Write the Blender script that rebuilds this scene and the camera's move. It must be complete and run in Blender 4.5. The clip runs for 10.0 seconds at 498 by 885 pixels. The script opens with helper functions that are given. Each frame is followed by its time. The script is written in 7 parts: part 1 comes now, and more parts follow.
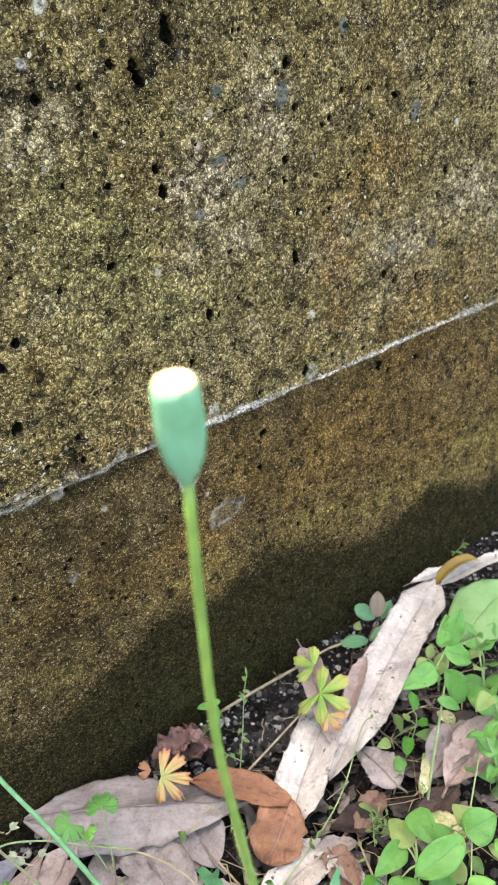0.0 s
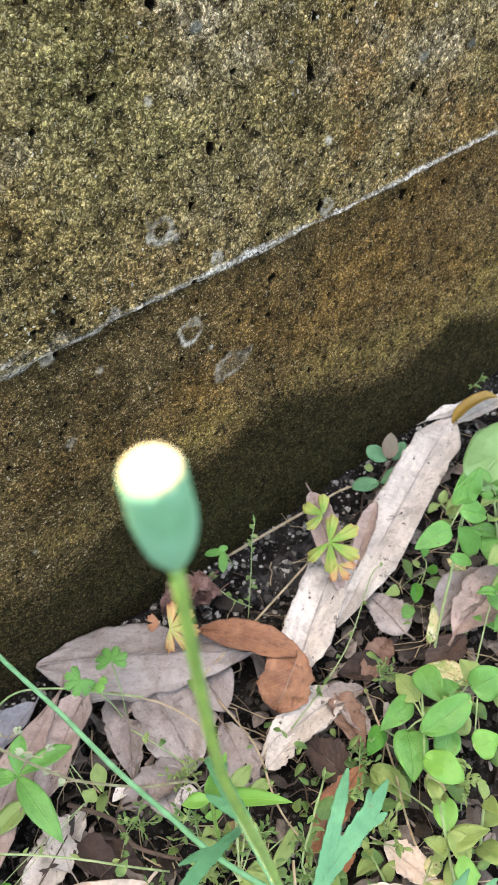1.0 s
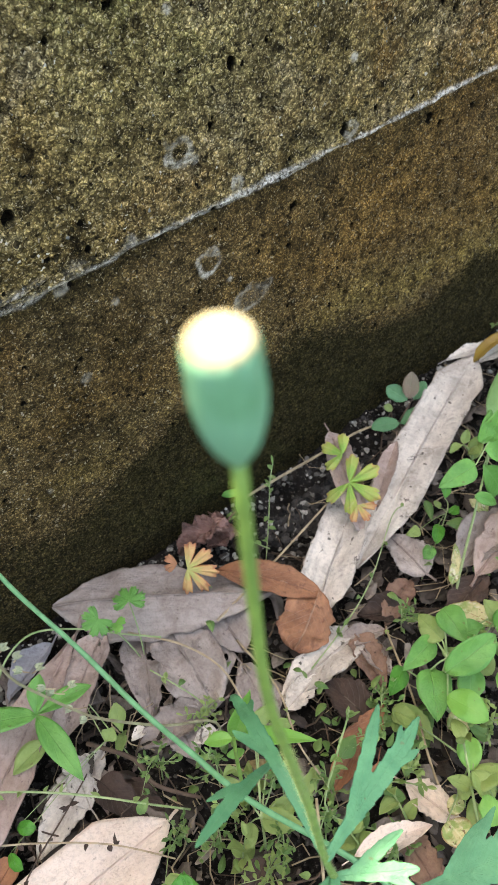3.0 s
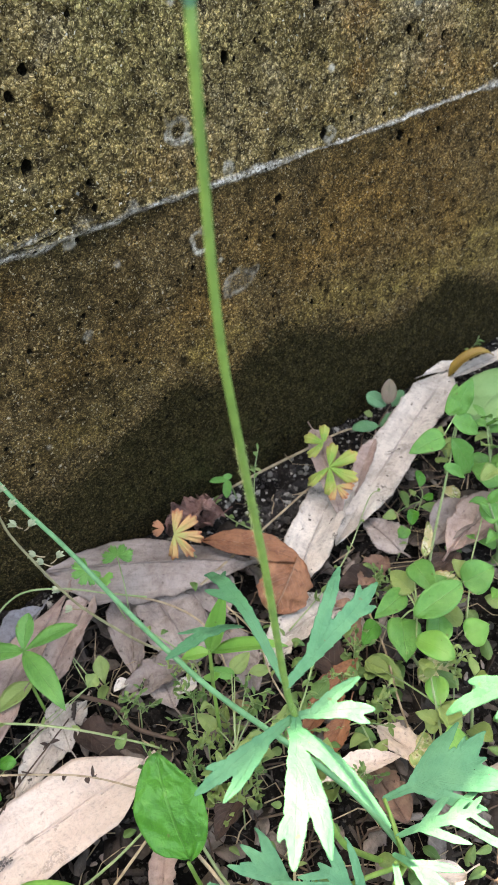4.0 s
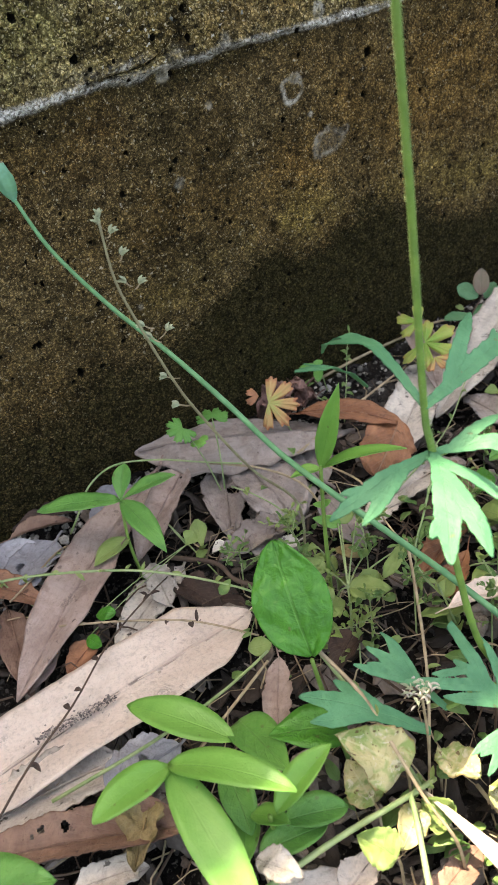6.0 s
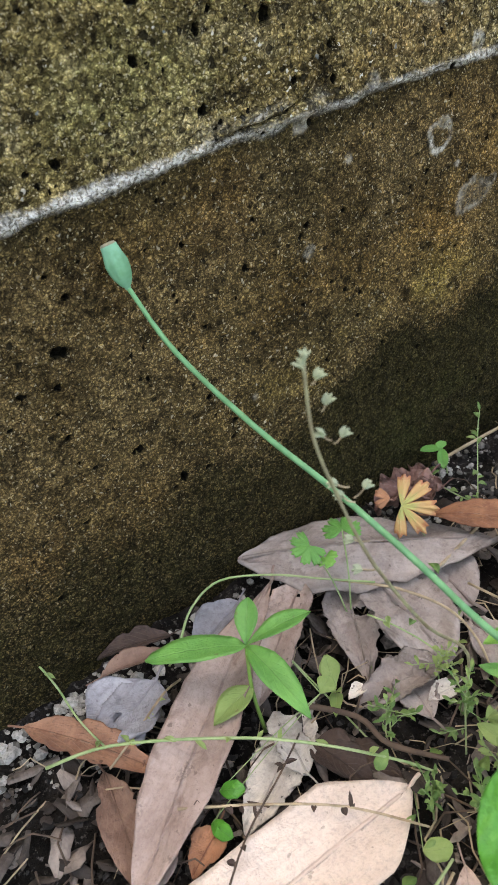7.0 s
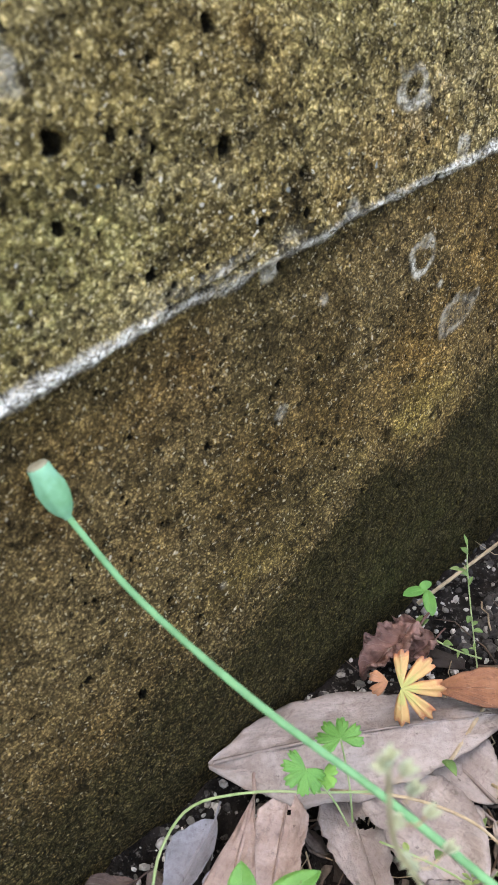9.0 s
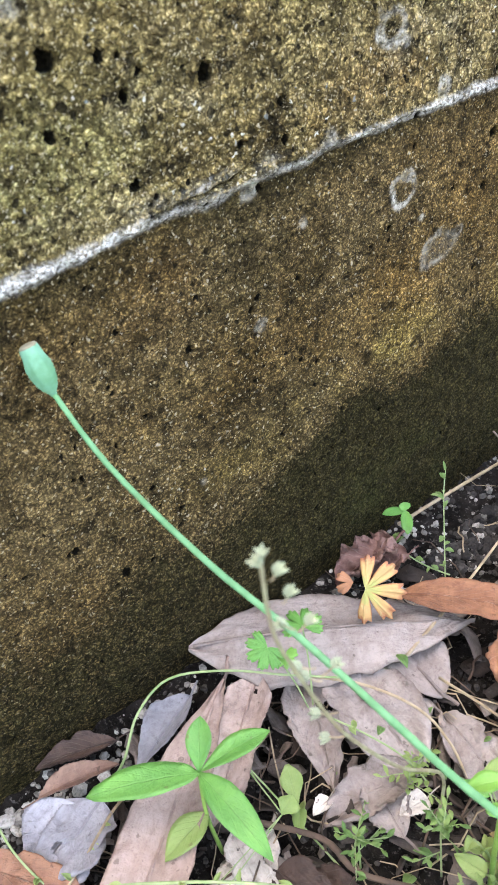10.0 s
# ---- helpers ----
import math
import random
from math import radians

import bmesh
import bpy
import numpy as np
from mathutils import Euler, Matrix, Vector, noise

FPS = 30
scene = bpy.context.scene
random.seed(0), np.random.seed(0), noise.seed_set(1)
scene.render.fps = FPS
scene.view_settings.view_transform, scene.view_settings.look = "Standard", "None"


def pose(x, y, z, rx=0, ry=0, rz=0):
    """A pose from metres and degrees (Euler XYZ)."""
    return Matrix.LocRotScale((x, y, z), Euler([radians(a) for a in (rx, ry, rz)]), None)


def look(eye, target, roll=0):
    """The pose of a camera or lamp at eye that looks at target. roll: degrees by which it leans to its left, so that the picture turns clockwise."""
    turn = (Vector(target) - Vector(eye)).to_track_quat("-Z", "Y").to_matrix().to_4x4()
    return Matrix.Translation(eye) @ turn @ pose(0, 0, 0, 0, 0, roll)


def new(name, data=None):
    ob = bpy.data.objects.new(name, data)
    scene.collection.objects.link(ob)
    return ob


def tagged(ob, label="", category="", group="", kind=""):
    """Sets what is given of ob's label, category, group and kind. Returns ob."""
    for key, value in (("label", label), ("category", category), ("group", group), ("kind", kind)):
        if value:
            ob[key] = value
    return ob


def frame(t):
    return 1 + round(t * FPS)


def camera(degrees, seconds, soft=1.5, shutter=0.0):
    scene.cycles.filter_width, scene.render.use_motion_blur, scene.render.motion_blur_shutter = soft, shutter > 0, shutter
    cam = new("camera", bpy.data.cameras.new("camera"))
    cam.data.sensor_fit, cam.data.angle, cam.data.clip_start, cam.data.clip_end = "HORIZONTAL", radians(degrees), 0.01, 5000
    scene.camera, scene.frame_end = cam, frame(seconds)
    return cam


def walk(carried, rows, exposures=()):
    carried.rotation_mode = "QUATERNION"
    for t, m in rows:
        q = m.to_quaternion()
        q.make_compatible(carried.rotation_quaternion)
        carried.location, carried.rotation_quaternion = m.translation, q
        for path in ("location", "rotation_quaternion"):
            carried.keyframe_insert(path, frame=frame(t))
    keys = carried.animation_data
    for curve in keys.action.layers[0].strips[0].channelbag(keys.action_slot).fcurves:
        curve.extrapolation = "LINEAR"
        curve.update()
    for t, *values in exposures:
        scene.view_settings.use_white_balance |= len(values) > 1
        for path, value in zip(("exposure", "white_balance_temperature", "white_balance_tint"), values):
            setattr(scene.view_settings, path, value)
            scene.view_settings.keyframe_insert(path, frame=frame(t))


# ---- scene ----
cam = camera(32.3, 10.0)
PATH = [
    (0, (-0.104, -0.289, 0.38), (0.873, 1.101, -0.675), -5.1),
    (0.5, (-0.088, -0.265, 0.395), (0.762, 1.019, -0.881), -5.9),
    (1, (-0.076, -0.254, 0.387), (0.667, 0.913, -1.058), -7.0),
    (1.5, (-0.079, -0.246, 0.385), (0.573, 0.875, -1.138), -8.6),
    (2, (-0.082, -0.242, 0.377), (0.551, 0.853, -1.172), -8.9),
    (2.5, (-0.079, -0.245, 0.381), (0.572, 0.845, -1.165), -8.8),
    (2.7, (-0.077, -0.243, 0.381), (0.577, 0.847, -1.163), -8.6),
    (3.8, (-0.111, -0.295, 0.346), (0.68, 0.953, -1.001), -5.9),
    (4, (-0.121, -0.311, 0.344), (0.694, 0.964, -0.964), -5.7),
    (4.5, (-0.14, -0.336, 0.308), (0.708, 0.994, -0.922), -6.3),
    (5, (-0.159, -0.36, 0.278), (0.708, 0.99, -0.916), -7.2),
    (5.5, (-0.168, -0.364, 0.267), (0.682, 0.997, -0.927), -7.8),
    (6, (-0.17, -0.332, 0.266), (0.596, 1.075, -0.931), -9.7),
    (6.2, (-0.172, -0.313, 0.271), (0.57, 1.11, -0.923), -10.0),
    (7.3, (-0.163, -0.206, 0.272), (0.631, 1.152, -0.963), -9.2),
    (7.5, (-0.155, -0.19, 0.27), (0.661, 1.144, -0.977), -9.1),
    (8, (-0.154, -0.176, 0.265), (0.709, 1.114, -0.996), -9.0),
    (8.5, (-0.136, -0.169, 0.292), (0.79, 1.108, -0.938), -8.8),
    (9, (-0.133, -0.154, 0.283), (0.825, 1.097, -0.949), -8.4),
    (9.5, (-0.148, -0.155, 0.283), (0.731, 1.123, -0.979), -8.0),
    (10, (-0.137, -0.194, 0.284), (0.691, 1.097, -1.0), -8.3),
]
walk(cam, [(t, look(eye, target, roll)) for t, eye, target, roll in PATH],
     [(0.0, 3.28, 8100, 11), (1.0, 3.15, 8100, 11), (2.5, 2.73, 8100, 8), (4.2, 2.84, 8100, 10), (4.5, 2.84, 8100, 10), (5.0, 2.6, 8200, 10), (5.5, 2.4, 8200, 11), (6.2, 2.38, 8200, 10), (7.5, 3.06, 8400, 10), (8.0, 3.08, 8400, 8), (8.5, 3.34, 8400, 13), (9.0, 3.32, 8200, 13), (10.0, 3.6, 7700, 13)])
cam.data.dof.use_dof, cam.data.dof.focus_distance, cam.data.dof.aperture_fstop = True, 0.315, 40

# ---- light ----
world = bpy.data.worlds.new("sky_world")
scene.world = world
world.use_nodes = True
wn = world.node_tree.nodes
sky = wn.new("ShaderNodeTexSky")
sky.sky_type = "NISHITA"
sky.sun_disc = False
SUN_UP, SUN_ROUND = 75.0, 341.0
sky.sun_elevation, sky.sun_rotation = radians(SUN_UP), radians(SUN_ROUND)
sky.dust_density = 3.0
wn["Background"].inputs["Strength"].default_value = 0.13
world.node_tree.links.new(sky.outputs[0], wn["Background"].inputs["Color"])
sun_data = bpy.data.lights.new("sun", "SUN")
sun_data.energy, sun_data.angle, sun_data.color = 3.5, radians(0.6), (1.0, 0.96, 0.88)
sun = new("sun", sun_data)
sun_way = Vector((math.sin(radians(SUN_ROUND)) * math.cos(radians(SUN_UP)), math.cos(radians(SUN_ROUND)) * math.cos(radians(SUN_UP)), math.sin(radians(SUN_UP))))
sun.matrix_world = look(sun_way * 5, (0, 0, 0))


# ---- noise on arrays ----
def lattice(ix, iy, seed):
    h = (ix.astype(np.int64) * 374761393 + iy.astype(np.int64) * 668265263 + seed * 1442695041) & 0xFFFFFFFF
    h = ((h ^ (h >> 13)) * 1274126177) & 0xFFFFFFFF
    h = (h ^ (h >> 16)) & 0xFFFFFFFF
    return h / 4294967295.0


def noise2(x, y, size, seed):
    """Smooth value noise, -1 to 1, with lumps of the given size."""
    x, y = x / size, y / size
    ix, iy = np.floor(x), np.floor(y)
    fx, fy = x - ix, y - iy
    fx, fy = fx * fx * (3 - 2 * fx), fy * fy * (3 - 2 * fy)
    a, b = lattice(ix, iy, seed), lattice(ix + 1, iy, seed)
    c, d = lattice(ix, iy + 1, seed), lattice(ix + 1, iy + 1, seed)
    return 2 * ((a * (1 - fx) + b * fx) * (1 - fy) + (c * (1 - fx) + d * fx) * fy) - 1


def fbm(x, y, size, seed, octaves=3):
    out, amp = 0.0, 1.0
    for i in range(octaves):
        out = out + amp * noise2(x + 3.7 * i, y - 1.9 * i, size / 2 ** i, seed + i)
        amp *= 0.5
    return out


# ---- materials ----
class Nodes:
    """Short hand for a node material."""

    def __init__(self, name):
        self.mat = bpy.data.materials.new(name)
        self.mat.use_nodes = True
        self.nt = self.mat.node_tree
        self.bsdf = self.nt.nodes["Principled BSDF"]
        self.out = self.nt.nodes["Material Output"]
        self.coord = self.nt.nodes.new("ShaderNodeTexCoord")

    def put(self, socket, value):
        if isinstance(value, bpy.types.NodeSocket):
            self.nt.links.new(value, socket)
        elif isinstance(value, (tuple, list)) and len(value) == 3 and socket.type == "RGBA":
            socket.default_value = (*value, 1)
        else:
            socket.default_value = value

    def noise(self, scale, detail=3.0, rough=0.55, distort=0.0, where="Object", stretch=None):
        n = self.nt.nodes.new("ShaderNodeTexNoise")
        n.inputs["Scale"].default_value, n.inputs["Detail"].default_value = scale, detail
        n.inputs["Roughness"].default_value, n.inputs["Distortion"].default_value = rough, distort
        src = self.coord.outputs[where]
        if stretch:
            mp = self.nt.nodes.new("ShaderNodeMapping")
            mp.inputs["Scale"].default_value = stretch
            self.nt.links.new(src, mp.inputs["Vector"])
            src = mp.outputs[0]
        self.nt.links.new(src, n.inputs["Vector"])
        return n.outputs["Fac"]

    def voronoi(self, scale, feature="F1", out="Distance"):
        n = self.nt.nodes.new("ShaderNodeTexVoronoi")
        n.feature = feature
        n.inputs["Scale"].default_value = scale
        self.nt.links.new(self.coord.outputs["Object"], n.inputs["Vector"])
        return n.outputs[out]

    def ramp(self, fac, low, high, a=0.0, b=1.0):
        n = self.nt.nodes.new("ShaderNodeMapRange")
        n.interpolation_type = "SMOOTHSTEP"
        self.put(n.inputs[0], fac)
        for i, v in enumerate((low, high, a, b)):
            self.put(n.inputs[i + 1], v)
        return n.outputs[0]

    def mix(self, fac, a, b, how="MIX"):
        n = self.nt.nodes.new("ShaderNodeMix")
        n.data_type, n.blend_type = "RGBA", how
        self.put(n.inputs[0], fac)
        self.put(n.inputs[6], a)
        self.put(n.inputs[7], b)
        return n.outputs[2]

    def math(self, op, a, b=0.0):
        n = self.nt.nodes.new("ShaderNodeMath")
        n.operation = op
        self.put(n.inputs[0], a)
        self.put(n.inputs[1], b)
        return n.outputs[0]

    def attr(self, name):
        n = self.nt.nodes.new("ShaderNodeAttribute")
        n.attribute_name = name
        return n.outputs["Fac"]

    def island(self):
        return self.nt.nodes.new("ShaderNodeNewGeometry").outputs["Random Per Island"]

    def rand(self):
        return self.nt.nodes.new("ShaderNodeObjectInfo").outputs["Random"]

    def uv(self):
        n = self.nt.nodes.new("ShaderNodeSeparateXYZ")
        self.nt.links.new(self.coord.outputs["UV"], n.inputs[0])
        return n.outputs[0], n.outputs[1]

    def bump(self, height, strength, distance, under=None):
        n = self.nt.nodes.new("ShaderNodeBump")
        n.inputs["Strength"].default_value, n.inputs["Distance"].default_value = strength, distance
        self.put(n.inputs["Height"], height)
        if under is not None:
            self.nt.links.new(under, n.inputs["Normal"])
        return n.outputs[0]

    def finish(self, color, rough, normal=None, specular=0.4, translucent=0.0, glow_color=None):
        self.put(self.bsdf.inputs["Base Color"], color)
        self.put(self.bsdf.inputs["Roughness"], rough)
        self.bsdf.inputs["Specular IOR Level"].default_value = specular
        if normal is not None:
            self.nt.links.new(normal, self.bsdf.inputs["Normal"])
        if translucent:
            t = self.nt.nodes.new("ShaderNodeBsdfTranslucent")
            self.put(t.inputs["Color"], glow_color if glow_color is not None else color)
            if normal is not None:
                self.nt.links.new(normal, t.inputs["Normal"])
            m = self.nt.nodes.new("ShaderNodeMixShader")
            m.inputs[0].default_value = translucent
            self.nt.links.new(self.bsdf.outputs[0], m.inputs[1])
            self.nt.links.new(t.outputs[0], m.inputs[2])
            self.nt.links.new(m.outputs[0], self.out.inputs["Surface"])
        return self.mat


def concrete():
    n = Nodes("weathered_concrete")
    upper, damp, seam, chalk, recess_shade = n.attr("upper"), n.attr("damp"), n.attr("deposit"), n.attr("chalk"), n.attr("recess_shade")
    patch, cloud, mid, grain, fine = n.noise(13, 4, 0.6, 0.4), n.noise(34, 4, 0.65, 0.5), n.noise(150, 4, 0.7), n.noise(560, 4, 0.75), n.noise(1700, 2, 0.7)
    speck = n.ramp(n.noise(330, 4, 0.7, 0.5), 0.36, 0.64)
    olive = n.mix(n.ramp(patch, 0.38, 0.62), (0.358, 0.268, 0.104), (0.432, 0.335, 0.150))
    olive = n.mix(n.ramp(cloud, 0.54, 0.70, 0, 0.6), olive, (0.70, 0.575, 0.345))
    olive = n.mix(n.ramp(cloud, 0.49, 0.34, 0, 0.8), olive, (0.140, 0.102, 0.036))
    rust = n.noise(21, 3, 0.6, 0.6, stretch=(1, 1, 0.4))
    olive = n.mix(n.math("MULTIPLY", n.attr("sage"), n.ramp(mid, 0.34, 0.6, 0.25, 0.85)), olive, n.mix(speck, (0.235, 0.200, 0.070), (0.50, 0.440, 0.180)))
    olive = n.mix(n.math("MULTIPLY", n.attr("pale"), n.ramp(mid, 0.38, 0.58, 0.20, 0.95)), olive, n.mix(speck, (0.44, 0.33, 0.18), (0.96, 0.80, 0.52)))
    olive = n.mix(n.math("MULTIPLY", n.attr("soot"), n.ramp(mid, 0.62, 0.40, 0.30, 0.9)), olive, (0.085, 0.062, 0.030))
    brown = n.mix(n.ramp(patch, 0.38, 0.66), (0.178, 0.120, 0.049), (0.246, 0.172, 0.076))
    brown = n.mix(n.ramp(cloud, 0.50, 0.34, 0, 0.7), brown, (0.092, 0.060, 0.021))
    brown = n.mix(n.ramp(rust, 0.52, 0.74, 0, 0.25), brown, (0.255, 0.128, 0.038))
    base = n.mix(upper, brown, olive)
    base = n.mix(n.math("MULTIPLY", n.attr("iron"), n.ramp(mid, 0.35, 0.6, 0.45, 0.85)), base, n.mix(upper, (0.420, 0.240, 0.070), (0.380, 0.200, 0.060)))
    base = n.mix(n.math("MULTIPLY", n.attr("ochre"), n.ramp(mid, 0.35, 0.6, 0.4, 0.85)), base, (0.430, 0.310, 0.095))
    base = n.mix(n.math("MULTIPLY", n.attr("dark_tone"), 0.8), base, (0.064, 0.052, 0.020))
    # sand grains of uneven shape, each of its own lightness, gaps painted dark as shade
    warp = n.nt.nodes.new("ShaderNodeTexNoise")
    warp.inputs["Scale"].default_value, warp.inputs["Detail"].default_value = 420, 2
    n.nt.links.new(n.coord.outputs["Object"], warp.inputs["Vector"])
    shift = n.nt.nodes.new("ShaderNodeVectorMath")
    shift.operation = "MULTIPLY_ADD"
    shift.inputs[1].default_value = (0.0030, 0.0030, 0.0030)
    n.nt.links.new(warp.outputs["Color"], shift.inputs[0])
    n.nt.links.new(n.coord.outputs["Object"], shift.inputs[2])

    def cells(scale):
        v = n.nt.nodes.new("ShaderNodeTexVoronoi")
        v.inputs["Scale"].default_value = scale
        n.nt.links.new(shift.outputs[0], v.inputs["Vector"])
        split = n.nt.nodes.new("ShaderNodeSeparateColor")
        n.nt.links.new(v.outputs["Color"], split.inputs[0])
        return v.outputs["Distance"], split.outputs[0], split.outputs[1]

    d_small, r_small, q_small = cells(1250)
    d_big, r_big, q_big = cells(560)
    d_hole, r_hole, q_hole = cells(240)
    light = n.math("MULTIPLY", n.math("ADD", 0.66, n.math("MULTIPLY", n.math("POWER", r_small, 2.0), 1.15)), n.ramp(d_small, 0.28, 0.60, 1.05, 0.38))
    coarse = n.math("MULTIPLY", n.math("ADD", 0.62, n.math("MULTIPLY", n.math("POWER", r_big, 1.5), 1.08)), n.ramp(d_big, 0.36, 0.68, 1.05, 0.52))
    coarse = n.math("ADD", n.math("MULTIPLY", coarse, n.ramp(upper, 0, 1, 0.55, 1.0)), n.ramp(upper, 0, 1, 0.45, 0.0))
    light = n.math("ADD", n.math("MULTIPLY", light, n.ramp(upper, 0, 1, 1.0, 0.85)), n.ramp(upper, 0, 1, 0.0, 0.14))
    # shade of small pores, multiplied into the colour as darker spots
    pores = n.ramp(n.math("ADD", n.math("MULTIPLY", mid, 0.6), n.math("MULTIPLY", grain, 0.4)), 0.40, 0.49, 0.22, 1.0)
    pores = n.math("MULTIPLY", pores, n.ramp(n.noise(75, 3, 0.65, 0.6), 0.34, 0.66, 0.70, 1.32))
    pores = n.math("ADD", n.math("MULTIPLY", pores, n.ramp(upper, 0, 1, 0.9, 1.0)), n.ramp(upper, 0, 1, 0.1, 0.0))
    base = n.mix(1.0, base, n.math("MULTIPLY", n.math("MULTIPLY", light, coarse), pores), "MULTIPLY")
    base = n.mix(n.math("MULTIPLY", n.ramp(light, 1.0, 1.7, 0.0, 0.4), upper), base, (0.56, 0.49, 0.34))
    pale = n.math("MULTIPLY", n.ramp(q_small, 0.88, 0.95), n.ramp(d_small, 0.35, 0.5, 1, 0))
    base = n.mix(n.math("MULTIPLY", pale, n.ramp(upper, 0, 1, 0.5, 0.6)), base, (0.56, 0.48, 0.33))
    sand = n.math("MULTIPLY", n.math("MULTIPLY", n.ramp(q_big, 0.93, 0.97), n.ramp(d_big, 0.20, 0.38, 1, 0)), n.ramp(upper, 0, 1, 0.5, 0.5))
    base = n.mix(sand, base, n.mix(r_big, (0.50, 0.42, 0.28), (0.70, 0.63, 0.50)))
    pebble = n.math("MULTIPLY", n.math("MULTIPLY", n.ramp(q_big, 0.976, 0.982), n.ramp(d_big, 0.34, 0.42, 1, 0)), upper)
    base = n.mix(n.math("MULTIPLY", pebble, 0.8), base, n.mix(n.ramp(r_big, 0.62, 0.68), (0.70, 0.66, 0.56), (0.15, 0.18, 0.18)))
    slate = n.attr("slate")
    base = n.mix(n.math("MULTIPLY", slate, n.ramp(grain, 0.3, 0.6, 0.6, 0.95)), base, n.mix(speck, (0.080, 0.088, 0.075), (0.205, 0.215, 0.185)))
    # pinholes are near-black dots, the shade inside them painted
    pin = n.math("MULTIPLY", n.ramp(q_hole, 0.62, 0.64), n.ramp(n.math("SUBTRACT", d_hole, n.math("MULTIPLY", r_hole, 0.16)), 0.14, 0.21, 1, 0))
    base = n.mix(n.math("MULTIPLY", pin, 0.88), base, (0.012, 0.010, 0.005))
    wet = n.mix(1.0, n.mix(n.ramp(mid, 0.4, 0.7), (0.036, 0.029, 0.0100), (0.076, 0.061, 0.0225)), n.math("MULTIPLY", light, coarse), "MULTIPLY")
    wet = n.mix(n.math("MULTIPLY", n.math("MAXIMUM", pale, sand), 0.30), wet, (0.17, 0.145, 0.085))
    edge = n.math("ADD", damp, n.math("MULTIPLY", n.math("SUBTRACT", n.math("ADD", n.math("MULTIPLY", mid, 0.6), n.math("MULTIPLY", cloud, 0.4)), 0.5), 2.2))
    edge = n.math("ADD", edge, n.math("MULTIPLY", n.math("SUBTRACT", 0.45, r_small), 0.5))
    edge = n.math("MULTIPLY", n.ramp(edge, 0.0, 1.0), n.ramp(damp, 0.0, 0.2))
    edge = n.math("MAXIMUM", edge, n.ramp(damp, 0.8, 1.0, 0.0, 0.95))
    base = n.mix(edge, base, wet)
    green = n.mix(n.ramp(grain, 0.35, 0.65), (0.036, 0.046, 0.011), (0.085, 0.100, 0.028))
    base = n.mix(n.math("MULTIPLY", n.attr("moss"), n.ramp(n.math("ADD", n.math("MULTIPLY", mid, 0.6), n.math("MULTIPLY", r_small, 0.25)), 0.30, 0.55, 0.05, 0.6)), base, green)
    flake = n.math("ADD", n.math("MULTIPLY", grain, 0.6), n.math("MULTIPLY", mid, 0.4))
    base = n.mix(n.math("MULTIPLY", chalk, n.ramp(flake, 0.40, 0.56, 0.25, 1.0)), base, (0.66, 0.62, 0.53))
    base = n.mix(n.math("MULTIPLY", seam, n.ramp(n.math("ADD", n.math("MULTIPLY", grain, 0.5), n.math("MULTIPLY", r_small, 0.25)), 0.28, 0.42, 0.3, 1.0)), base, n.mix(n.ramp(flake, 0.38, 0.58), (0.52, 0.49, 0.43), (0.92, 0.89, 0.82)))
    # blow holes and the joint's crack: their shade painted near-black
    base = n.mix(n.ramp(recess_shade, 0.15, 0.55, 0.0, 0.97), base, (0.007, 0.006, 0.004))
    h = n.math("SUBTRACT", n.math("ADD", n.math("MULTIPLY", grain, 0.7), n.math("MULTIPLY", fine, 0.3)), n.math("MULTIPLY", d_small, 0.45))
    h = n.math("SUBTRACT", h, n.math("MULTIPLY", pin, 1.4))
    h = n.math("SUBTRACT", h, n.math("MULTIPLY", d_big, n.ramp(upper, 0, 1, 0.45, 0.9)))
    normal = n.bump(h, 1.0, 0.0020)
    return n.finish(base, 0.92, normal, 0.08)


def soil():
    n = Nodes("damp_soil")
    a, b = n.noise(60, 4), n.noise(500, 3, 0.7)
    c = n.mix(n.ramp(a, 0.35, 0.7), (0.007, 0.006, 0.005), (0.026, 0.022, 0.019))
    c = n.mix(n.ramp(b, 0.56, 0.72), c, (0.12, 0.11, 0.10))
    return n.finish(c, 0.95, n.bump(b, 1.0, 0.003), 0.06)


def grit(name, dark, light):
    n = Nodes(name)
    c = n.mix(n.island(), dark, light)
    f = n.noise(900, 2)
    c = n.mix(n.ramp(f, 0.4, 0.7, 0, 0.5), c, dark)
    return n.finish(c, 0.9, n.bump(f, 0.6, 0.0006), 0.3)


